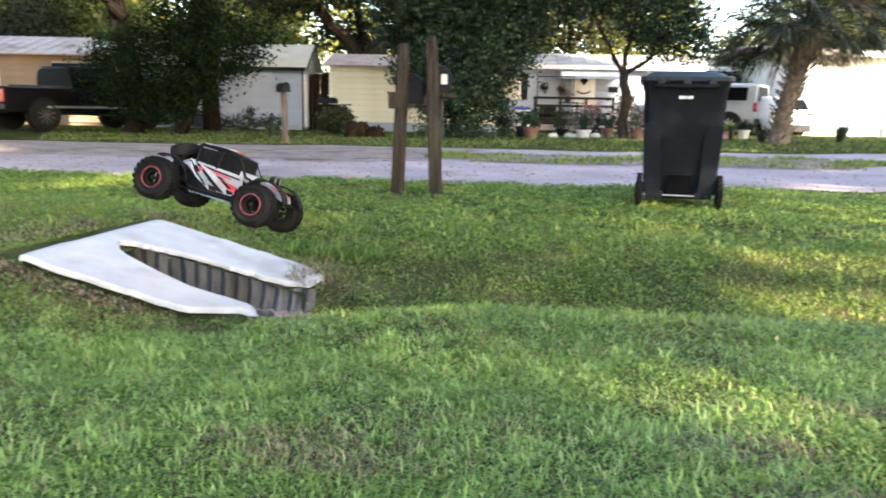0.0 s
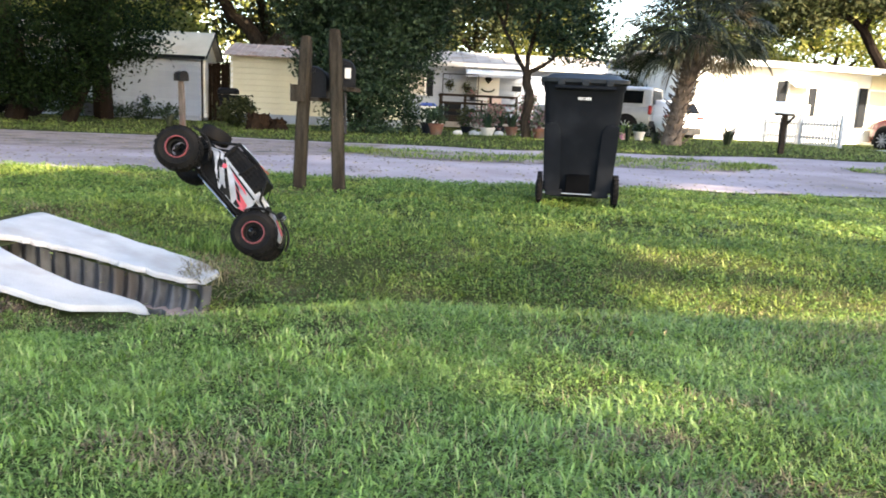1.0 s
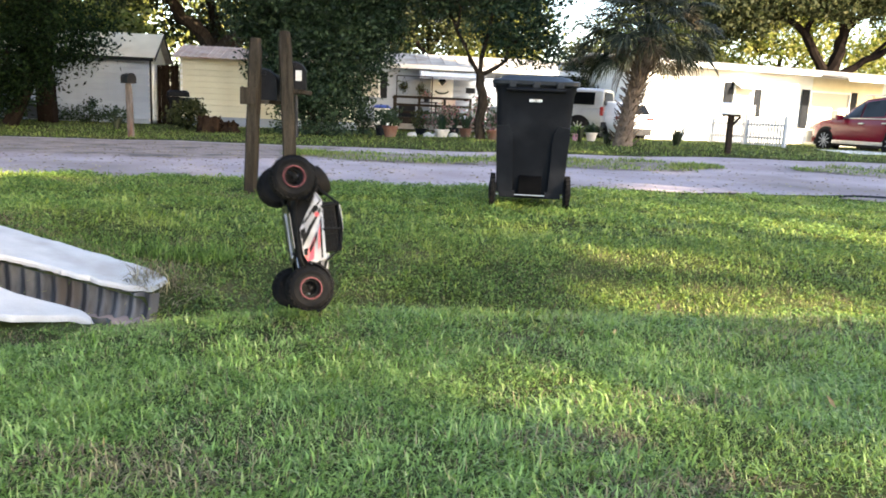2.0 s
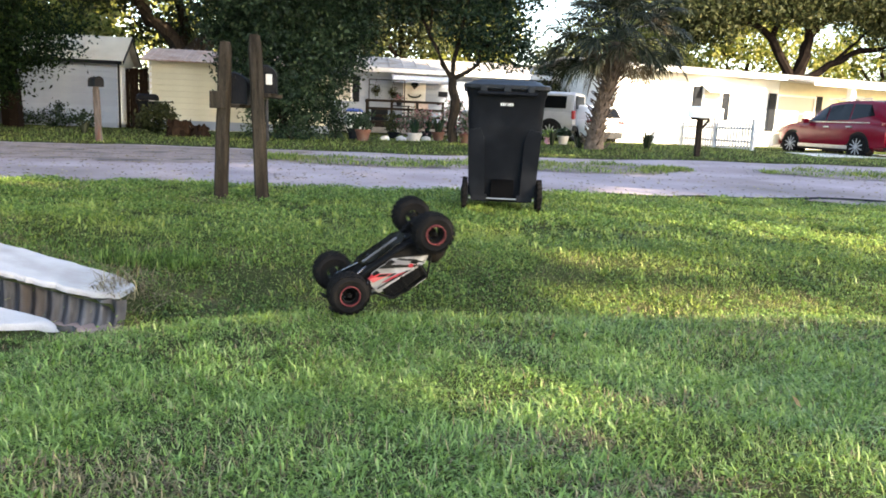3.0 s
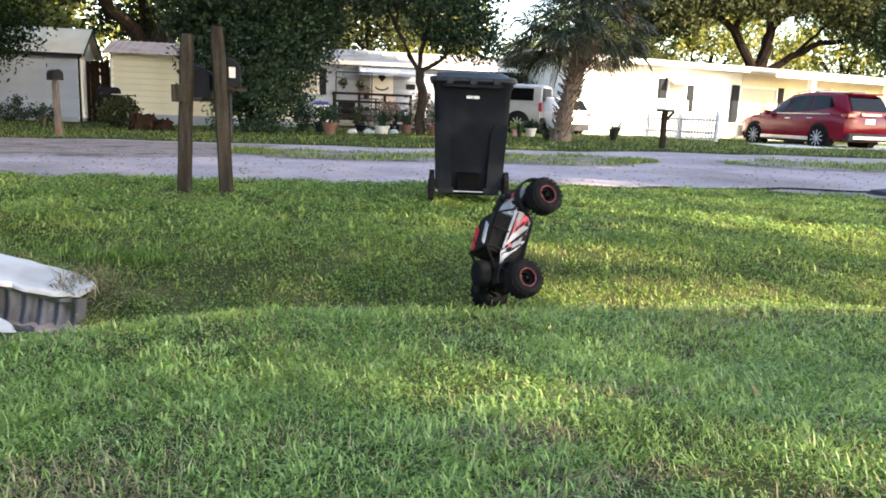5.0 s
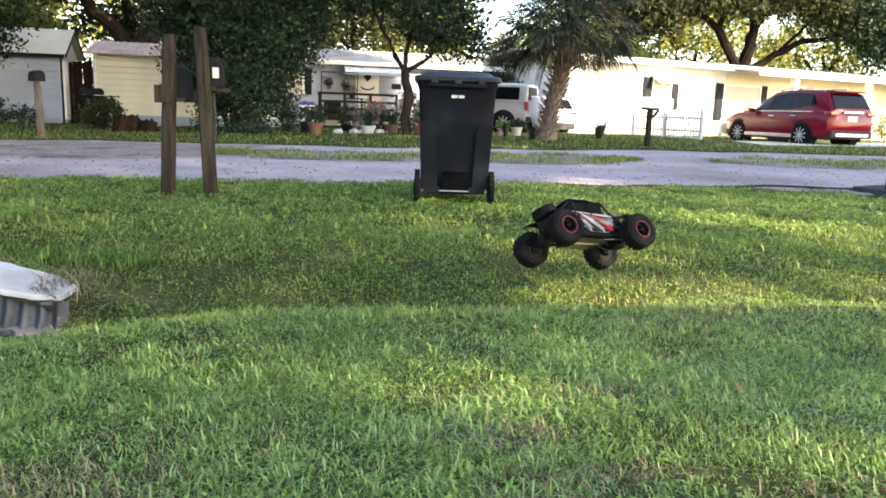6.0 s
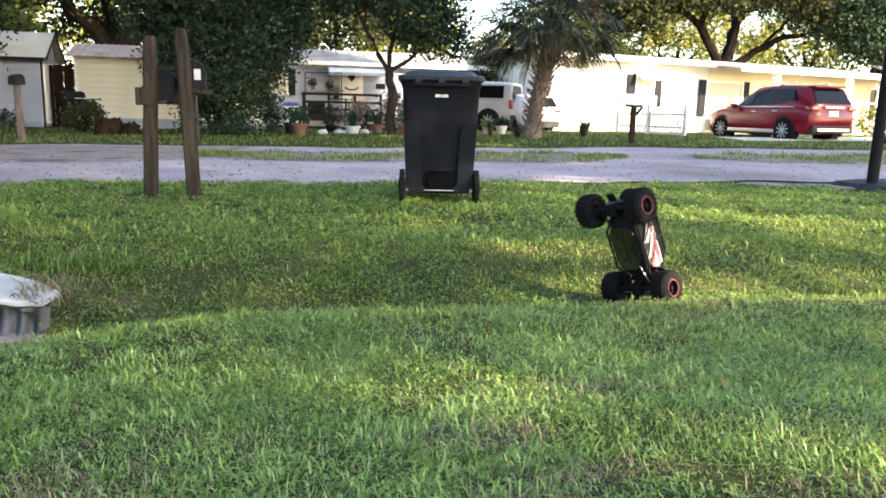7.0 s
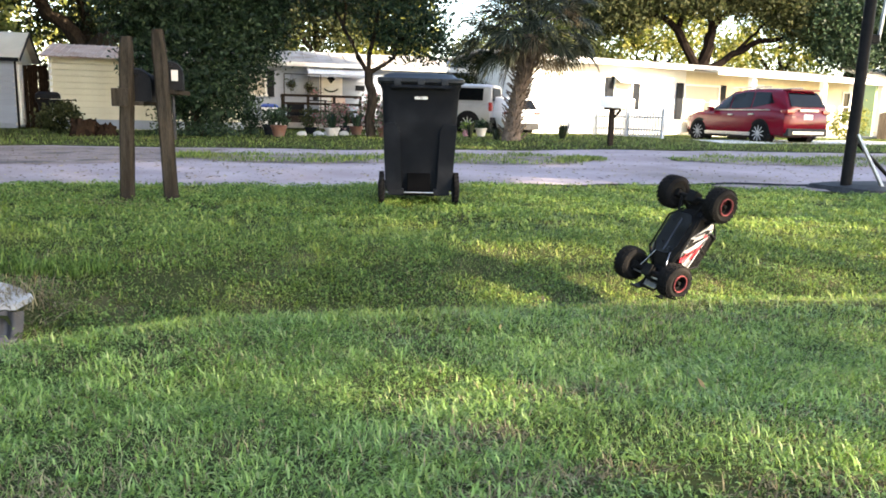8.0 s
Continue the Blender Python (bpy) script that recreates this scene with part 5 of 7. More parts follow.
vehicle("silver_jeep", pose(2.5, 27.2, 0.0, 0, 0, 157), "boxy silver sport utility car parked beside the white home", M_SILVER, JEEP_HULL, JEEP_CAB, [(-1.3, 0.9), (1.32, 0.89)], 0.365,
        [[(0.68, 0.1), (0.05, 0.1), (0.05, 0.9), (0.3, 0.9)], [(-0.02, 0.1), (-0.8, 0.1), (-0.8, 0.9), (-0.02, 0.9)], [(-0.9, 0.12), (-1.8, 0.12), (-1.8, 0.9), (-0.9, 0.9)]],
        [(-2.085, -0.6, 1.15), (-2.085, 0.6, 1.15), (-2.05, 0.56, 1.58), (-2.05, -0.56, 1.58)],
        [((-2.06, 0.8, 0.95), (0.12, 0.16, 0.3), M_TAILLIGHT, "tail_lamp"), ((-2.06, -0.8, 0.95), (0.12, 0.16, 0.3), M_TAILLIGHT, "tail_lamp")], None,
        [((-2.12, 0, 0.5), (0.14, 1.7, 0.2), M_TRIM, "rear_bumper"), ((0, 0.91, 0.42), (1.9, 0.06, 0.12), M_TRIM, "sill_trim"), ((0, -0.91, 0.42), (1.9, 0.06, 0.12), M_TRIM, "sill_trim")])
vehicle("white_hatchback", pose(4.44, 27.3, 0.0, 0, 0, 113) @ Matrix.Diagonal((0.85, 0.85, 0.78, 1)), "white hatchback parked beside the bungalow behind the palm trunk", M_WHITECAR, SUV_HULL, SUV_CAB, [(-1.33, 0.89), (1.34, 0.88)], 0.345,
        [[(0.78, 0.06), (0.05, 0.06), (0.05, 0.94), (0.28, 0.94)], [(0.0, 0.06), (-0.85, 0.08), (-0.85, 0.95), (0.0, 0.94)]],
        [(-2.245, -0.66, 1.15), (-2.245, 0.66, 1.15), (-1.985, 0.56, 1.55), (-1.985, -0.56, 1.55)],
        [((-2.2, 0.66, 0.98), (0.2, 0.34, 0.14), M_TAILLIGHT, "tail_lamp"), ((-2.2, -0.66, 0.98), (0.2, 0.34, 0.14), M_TAILLIGHT, "tail_lamp")], None,
        [((-2.22, 0, 0.42), (0.2, 1.5, 0.3), M_TRIM, "rear_bumper")])
PICK_HULL = [(-2.7, 0.9, 0.5, 1.12), (-2.65, 0.95, 0.42, 1.15), (0.9, 0.95, 0.36, 1.15), (1.0, 0.95, 0.36, 1.14), (2.4, 0.93, 0.4, 1.1), (2.75, 0.85, 0.45, 1.02)]
PICK_CAB = [(-0.75, 0.88, 1.1, 0.76, 1.7), (-0.65, 0.88, 1.1, 0.78, 1.78), (0.5, 0.88, 1.1, 0.77, 1.78), (1.2, 0.86, 1.1, 0.74, 1.15)]
vehicle("black_pickup", pose(-15.85, 20.0, -0.06, 0, 0, 72), "black pickup truck parked in deep shade under trees", M_BLACKCAR, PICK_HULL, PICK_CAB, [(-1.65, 0.95), (1.7, 0.94)], 0.39,
        [[(0.9, 0.1), (0.25, 0.1), (0.25, 0.9), (0.5, 0.9)], [(0.18, 0.1), (-0.6, 0.1), (-0.6, 0.9), (0.18, 0.9)]], None,
        [((2.72, -0.6, 0.9), (0.1, 0.3, 0.2), M_CHROME, "headlamp")], None,
        [((-0.3, -0.97, 0.62), (2.6, 0.04, 0.06), M_CHROME, "side_trim"), ((-2.75, 0, 0.62), (0.14, 1.7, 0.14), M_TRIM, "rear_bumper"), ((-1.7, -0.93, 1.17), (1.8, 0.06, 0.05), M_TRIM, "bed_rail"), ((-2.72, 0.78, 0.9), (0.08, 0.16, 0.34), M_TAILLIGHT, "tail_lamp"), ((-2.72, -0.78, 0.9), (0.08, 0.16, 0.34), M_TAILLIGHT, "tail_lamp"), ((-2.72, 0, 1.08), (0.05, 1.2, 0.06), M_CHROME, "tailgate_trim")])
# the lamps and trims of vehicles sit on the body


# ---- basketball stand by the street ----
def hoop_stand():
    r = root("basketball_stand", pose(5.48, 8.15, -0.09), "black basketball pole on a weighted plastic base beside the street", "basketball hoop")
    bm = bmesh.new()
    loft(bm, [rounded(0.62, 0.48, 0.0, 0.12), rounded(0.64, 0.5, 0.03, 0.12), rounded(0.6, 0.46, 0.09, 0.12), rounded(0.45, 0.32, 0.12, 0.12)])
    b = part("base", bm, M_TRIM, r, "grey ballast base", smooth=True)
    b.matrix_basis = pose(0.42, 0.12, 0, 0, 0, 15)
    bm = bmesh.new()
    rod(bm, (-0.04, 0, 0.05), (0.02, 0, 3.3), 0.062, 0.06, 14)
    part("pole", bm, M_BLACKMETAL, r, smooth=True)
    bm = bmesh.new()
    rod(bm, (0.0, 0, 0.62), (0.72, 0.2, 0.1), 0.022)
    part("strut", bm, M_BLACKMETAL, r, smooth=True)
    bm = bmesh.new()
    rod(bm, (0.0, -0.05, 0.68), (0.26, -0.25, 0.06), 0.022)
    part("strut", bm, M_CHROME, r, "bare steel strut", smooth=True)
    bm = bmesh.new()
    rod(bm, (0.17, 0.05, 1.7), (0.30, 0.05, 3.3), 0.02)
    part("lift_arm", bm, M_CHROME, r, smooth=True)
    part("height_clamp", B((0.06, 0.02, 1.72), (0.16, 0.1, 0.1), 0.015), M_BLACKMETAL, r)
    part("backboard", B((0.2, -0.9, 3.45), (1.1, 0.04, 0.75), 0.02), M_WHITE, r)


hoop_stand()

# ---- trees ----
def fast_mesh(name, V, F, material, parent=None, label=""):
    V, F = np.asarray(V, np.float32), np.asarray(F, np.int32)
    me = bpy.data.meshes.new(name)
    me.vertices.add(len(V))
    me.vertices.foreach_set("co", V.ravel())
    k = F.shape[1]
    me.loops.add(F.size)
    me.loops.foreach_set("vertex_index", F.ravel())
    me.polygons.add(len(F))
    me.polygons.foreach_set("loop_start", np.arange(0, F.size, k, dtype=np.int32))
    me.update(calc_edges=True)
    me.materials.append(material)
    ob = new(name, me)
    ob.parent = parent
    return tagged(ob, label)


def leaf_quads(rng, P, length, width, droop=0.3):
    """Pointed leaves about the points P, turned at random."""
    n = len(P)
    a = rng.normal(size=(n, 3))
    a[:, 2] -= droop
    a /= np.linalg.norm(a, axis=1)[:, None]
    b = np.cross(a, rng.normal(size=(n, 3)))
    b /= np.linalg.norm(b, axis=1)[:, None] + 1e-9
    L = (length * rng.uniform(0.6, 1.35, n))[:, None]
    W = (width * rng.uniform(0.6, 1.35, n))[:, None]
    V = np.stack([P - a * L / 2, P + b * W / 2 - a * L * 0.08, P + a * L / 2, P - b * W / 2 - a * L * 0.08], 1).reshape(-1, 3)
    return V, np.arange(4 * n).reshape(n, 4)


def crown_points(rng, blobs, n, clump=0.28, per=26, hollow=0.5):
    """Leaf places in clumps through ellipsoids (x, y, z, rx, ry, rz), denser to their outsides."""
    vol = np.array([b[3] * b[4] * b[5] for b in blobs]) ** 0.75
    pick = rng.choice(len(blobs), max(1, n // per), p=vol / vol.sum())
    bl = np.array(blobs)[pick]
    d = rng.normal(size=(len(pick), 3))
    d /= np.linalg.norm(d, axis=1)[:, None]
    rad = (hollow ** 3 + (1 - hollow ** 3) * rng.uniform(0, 1, len(pick))) ** (1 / 3) * rng.uniform(0.85, 1.12, len(pick))
    C = bl[:, :3] + d * rad[:, None] * bl[:, 3:]
    size = clump * rng.uniform(0.5, 1.4, len(pick))
    P = np.repeat(C, per, 0) + rng.normal(size=(len(pick) * per, 3)) * np.repeat(size, per)[:, None] * np.array([1, 1, 0.7])
    return P


def limb(bm, p0, p1, r0, r1, wob=0.15, seed=0, n=6, seg=8):
    p0, p1 = Vector(p0), Vector(p1)
    pts = []
    for i in range(n + 1):
        t = i / n
        p = p0.lerp(p1, t)
        k = wob * (p1 - p0).length * math.sin(math.pi * t)
        p += Vector((noise.noise((seed, t * 2.5, 0)), noise.noise((seed, t * 2.5, 5)), noise.noise((seed, t * 2.5, 9)))) * k
        pts.append(p)
    bent(bm, pts, [r0 + (r1 - r0) * i / n for i in range(n + 1)], seg)


def tree(name, label, base, limbs, blobs, n, leaf, mat, seed, clump=0.28, per=26, hollow=0.5, droop=0.3, floor_z=0.15, bark=None):
    """limbs: (p0, p1, r0, r1) in world metres."""
    rng = np.random.default_rng(seed)
    r = root(name, pose(*base), label, "tree" if "bush" not in name else "bush")
    off = Vector(base)
    bm = bmesh.new()
    for i, (p0, p1, r0, r1) in enumerate(limbs):
        limb(bm, Vector(p0) - off, Vector(p1) - off, r0, r1, 0.16, seed + i)
    if limbs:
        part("trunk", bm, bark or M_BARK, r, smooth=True)
    P = crown_points(rng, blobs, n, clump, per, hollow)
    P = P[P[:, 2] > floor_z] - np.array(base)
    V, F = leaf_quads(rng, P, leaf[0], leaf[1], droop)
    fast_mesh("crown", V, F, mat, r)
    return r


tree("laurel_tree", "dense dark-leaved laurel tree reaching to the lawn", (-4.6, 21.2, 0), [((-4.6, 21.2, -0.1), (-4.7, 21.3, 1.6), 0.13, 0.1), ((-4.5, 21.2, -0.1), (-4.0, 21.0, 1.7), 0.09, 0.06), ((-4.8, 21.3, -0.1), (-5.6, 21.2, 1.8), 0.08, 0.05), ((-4.7, 21.3, 1.5), (-4.3, 21.5, 4.5), 0.1, 0.04)],
     [(-4.6, 21.3, 2.2, 1.9, 1.6, 1.5), (-4.4, 21.4, 4.0, 2.3, 2.0, 1.8), (-5.6, 21.3, 3.4, 1.5, 1.4, 1.3), (-3.3, 21.3, 2.9, 1.3, 1.2, 1.3), (-4.4, 21.0, 0.95, 1.35, 1.1, 0.75), (-3.1, 21.2, 5.0, 2.0, 1.7, 1.3)], 80000, (0.13, 0.06), M_LEAF_DARK, 3, 0.2)
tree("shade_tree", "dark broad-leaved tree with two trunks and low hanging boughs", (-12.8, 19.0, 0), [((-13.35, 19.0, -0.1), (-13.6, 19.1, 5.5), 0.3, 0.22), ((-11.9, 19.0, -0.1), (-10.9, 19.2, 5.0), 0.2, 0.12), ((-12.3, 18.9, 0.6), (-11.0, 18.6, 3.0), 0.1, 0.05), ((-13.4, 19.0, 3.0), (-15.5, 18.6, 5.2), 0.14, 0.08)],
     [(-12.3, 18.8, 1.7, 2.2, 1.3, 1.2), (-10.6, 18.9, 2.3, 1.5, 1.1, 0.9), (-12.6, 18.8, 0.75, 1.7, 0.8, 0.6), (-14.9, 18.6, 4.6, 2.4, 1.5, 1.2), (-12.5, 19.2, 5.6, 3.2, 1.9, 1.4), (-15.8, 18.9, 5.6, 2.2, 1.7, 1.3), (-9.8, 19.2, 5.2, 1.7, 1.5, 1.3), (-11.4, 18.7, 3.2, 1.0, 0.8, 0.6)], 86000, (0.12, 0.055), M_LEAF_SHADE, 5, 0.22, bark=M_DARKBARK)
tree("yard_tree", "slender open tree with forked limbs and airy leaves", (0.05, 21.0, 0), [((0.1, 21.0, -0.05), (0.0, 21.0, 1.75), 0.15, 0.12), ((0.0, 21.0, 1.7), (-1.3, 21.1, 4.0), 0.08, 0.03), ((0.0, 21.0, 1.7), (0.4, 20.9, 4.2), 0.08, 0.03), ((0.05, 21.0, 1.75), (1.7, 21.0, 3.1), 0.07, 0.025), ((0.3, 20.9, 3.0), (1.3, 21.2, 4.4), 0.04, 0.015), ((-0.7, 21, 2.9), (-0.6, 21.1, 4.5), 0.04, 0.015)],
     [(0.9, 21.0, 3.1, 1.35, 1.0, 0.75), (-0.1, 21.0, 4.2, 1.7, 1.2, 0.8), (1.5, 21.1, 2.45, 0.8, 0.7, 0.45), (-1.2, 21.1, 3.7, 0.8, 0.7, 0.6), (1.5, 21.0, 4.2, 1.0, 0.9, 0.7)], 13000, (0.14, 0.07), M_LEAF_DARK, 8, 0.2, 18, 0.2)
tree("oak_tree", "spreading live oak with dark forked limbs behind the bungalow", (17.0, 38.5, 0), [((17.0, 38.5, 0), (16.95, 38.5, 3.5), 0.55, 0.42), ((16.9, 38.5, 3.1), (15.4, 38.3, 5.3), 0.26, 0.2), ((15.4, 38.3, 5.2), (13.0, 38.0, 6.6), 0.18, 0.08), ((15.5, 38.3, 5.2), (15.9, 38.0, 8.0), 0.15, 0.06), ((17.0, 38.5, 3.2), (17.3, 38.4, 5.0), 0.34, 0.26), ((17.3, 38.4, 4.9), (18.9, 38.2, 7.6), 0.24, 0.1), ((17.3, 38.4, 4.9), (16.9, 38.6, 8.4), 0.16, 0.08), ((17.1, 38.5, 3.2), (19.9, 38.2, 4.8), 0.2, 0.14), ((19.9, 38.2, 4.75), (22.4, 38.0, 5.2), 0.14, 0.06), ((18.7, 38.3, 4.2), (20.6, 38.0, 6.2), 0.1, 0.04)],
     [(14.0, 37.6, 6.8, 3.2, 1.6, 1.1), (19.5, 37.6, 6.9, 3.0, 1.8, 1.1), (17.0, 38.2, 8.6, 5.5, 2.4, 1.6), (12.0, 38.0, 6.0, 2.2, 1.8, 1.3), (16.4, 37.2, 6.4, 1.6, 0.9, 0.6), (21.5, 37.6, 5.8, 1.8, 1.4, 0.9)], 44000, (0.24, 0.12), M_LEAF_OAK, 11, 0.34, 20, 0.3, bark=M_DARKBARK)
# The dark leaf material stands for this oak's own shadow.
tree("oak_tree", "dense low-hanging oak beside the bungalow, its self-shade in the leaf colour", (25.0, 38.0, 0), [((25.0, 38.0, 0), (24.8, 38.0, 4.0), 0.4, 0.3), ((24.8, 38.0, 3.8), (22.6, 37.6, 6.6), 0.2, 0.08), ((24.8, 38.0, 3.8), (27.0, 37.8, 6.4), 0.2, 0.08)],
     [(23.2, 37.0, 5.6, 2.4, 1.6, 1.5), (25.6, 37.0, 6.4, 2.6, 1.8, 1.8), (24.0, 36.8, 4.2, 1.8, 1.2, 0.9), (26.8, 36.8, 4.4, 1.5, 1.2, 1.3), (23.5, 37.2, 8.0, 3.4, 1.8, 1.4)], 30000, (0.22, 0.11), M_LEAF_DARK, 12, 0.32, 20, 0.3, bark=M_DARKBARK)
tree("oak_tree", "old oak with a thick slanting limb over the mobile homes", (-8.6, 31.5, 0), [((-10.4, 31.5, 0), (-10.7, 31.3, 2.8), 0.5, 0.42), ((-10.7, 31.3, 2.6), (-7.6, 31.0, 5.4), 0.4, 0.26), ((-10.9, 31.4, 2.6), (-13.4, 31.2, 5.6), 0.32, 0.2), ((-6.5, 32, 0), (-6.4, 32, 5.5), 0.22, 0.16), ((-11.8, 33, 0), (-11.6, 33, 6), 0.25, 0.18), ((-8.6, 33, 0), (-8.4, 33, 6), 0.2, 0.15)],
     [(-9.5, 31.5, 6.4, 4.5, 2.5, 1.6), (-14.0, 31.5, 5.8, 3.2, 2.2, 1.4), (-6.0, 32.0, 5.2, 2.6, 2.0, 1.6), (-7.5, 33.5, 3.7, 2.6, 1.5, 1.2), (-12.2, 33.5, 3.9, 2.0, 1.2, 0.8)], 26000, (0.24, 0.12), M_LEAF_OAK, 13, 0.38, 22, 0.3)


# Crown added above the view to block sky light from homes and verge.
tree("canopy_tree", "tall tree with an unseen crown added to darken the mobile homes", (-12.9, 22.5, 0), [((-12.9, 22.5, -0.1), (-13.0, 22.4, 5.6), 0.3, 0.24), ((-13.0, 22.4, 5.4), (-9.5, 23.0, 9.0), 0.2, 0.08), ((-13.0, 22.4, 5.4), (-18, 22, 9), 0.2, 0.08)],
     [(-10.0, 22.5, 8.6, 5.0, 3.5, 1.8), (-17.5, 21.5, 8.4, 5.0, 4.0, 1.9), (-22.5, 19.5, 8.0, 4.0, 3.5, 2.0), (-13.0, 21.0, 6.6, 3.5, 2.2, 1.0), (-3.5, 22.0, 8.2, 4.0, 3.0, 1.8), (0.5, 25.5, 8.6, 3.8, 3.5, 1.6), (-8.0, 19.0, 8.4, 5.0, 3.0, 1.6), (-1.0, 19.5, 8.8, 3.5, 2.5, 1.4)], 38000, (0.34, 0.2), M_LEAF_DARK, 17, 0.5, 22, 0.2, bark=M_DARKBARK)


def wood_edge(specs, mat, label, n, leaf, seed):
    for i, (x, y, z, rx, rz) in enumerate(specs):
        tree("background_tree", label, (x, y, 0), [((x, y, 0), (x + 0.3, y, z), 0.22, 0.1), ((x, y, z * 0.6), (x - rx * 0.6, y, z + rz * 0.3), 0.12, 0.05), ((x, y, z * 0.5), (x + rx * 0.6, y, z + rz * 0.2), 0.12, 0.05)],
             [(x, y, z, rx, 2.0, rz), (x - rx * 0.5, y + 0.5, z - rz * 0.4, rx * 0.6, 1.5, rz * 0.7), (x + rx * 0.55, y - 0.3, z - rz * 0.2, rx * 0.6, 1.5, rz * 0.7), (x + 0.2 * rx, y, z + rz * 0.6, rx * 0.8, 1.6, rz * 0.6)], n, leaf, mat, seed + i, 0.4, 22, 0.25, floor_z=1.0)


tree("backyard_tree", "dense dark tree behind the mobile homes", (-12.2, 34.0, 0), [((-12.2, 34, 0), (-12.0, 34, 4), 0.25, 0.15)],
     [(-12.4, 34, 1.8, 2.2, 1.2, 1.2), (-16.5, 33.6, 2.4, 2.6, 1.4, 1.2), (-20.5, 33.0, 2.2, 2.2, 1.3, 1.1)], 8000, (0.2, 0.1), M_LEAF_OAK, 29, 0.34, 20, 0.3)
wood_edge([(-27.0, 30.5, 3.6, 2.8, 2.0), (-2.6, 36, 5.6, 2.6, 2.4), (-29, 24, 5.5, 3.0, 2.6)], M_LEAF_OAK, "leafy tree behind the homes", 8500, (0.24, 0.12), 40)
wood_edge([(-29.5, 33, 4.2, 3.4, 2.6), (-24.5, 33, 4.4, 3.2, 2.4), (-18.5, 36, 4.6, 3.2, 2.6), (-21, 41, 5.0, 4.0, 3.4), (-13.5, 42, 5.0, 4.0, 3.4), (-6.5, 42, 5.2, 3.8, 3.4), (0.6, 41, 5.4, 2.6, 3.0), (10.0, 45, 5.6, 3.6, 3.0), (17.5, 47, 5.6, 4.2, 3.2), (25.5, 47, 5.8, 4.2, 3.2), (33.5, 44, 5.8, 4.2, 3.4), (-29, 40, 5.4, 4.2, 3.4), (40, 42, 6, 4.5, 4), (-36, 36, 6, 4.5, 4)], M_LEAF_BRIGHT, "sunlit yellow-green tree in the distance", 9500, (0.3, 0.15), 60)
tree("corner_bush", "dark shrubby growth at the corner of the bungalow", (3.9, 30.2, 0), [((3.9, 30.2, 0), (3.8, 30.2, 1.6), 0.07, 0.04), ((4.0, 30.2, 0), (4.3, 30.1, 1.4), 0.05, 0.03)],
     [(3.7, 30.2, 1.9, 0.75, 0.6, 0.8), (4.3, 29.4, 1.1, 0.6, 0.5, 0.8), (3.1, 30.6, 1.2, 0.7, 0.5, 0.9)], 5500, (0.16, 0.08), M_LEAF_OAK, 95, 0.2, 18, 0.3)
wood_edge([(8.2, 34.5, 2.9, 1.7, 1.3), (29.5, 37, 3.6, 2.2, 1.8), (4.4, 33.0, 2.4, 1.5, 1.2)], M_LEAF_OAK, "shrubby tree between the houses", 4500, (0.22, 0.11), 90)


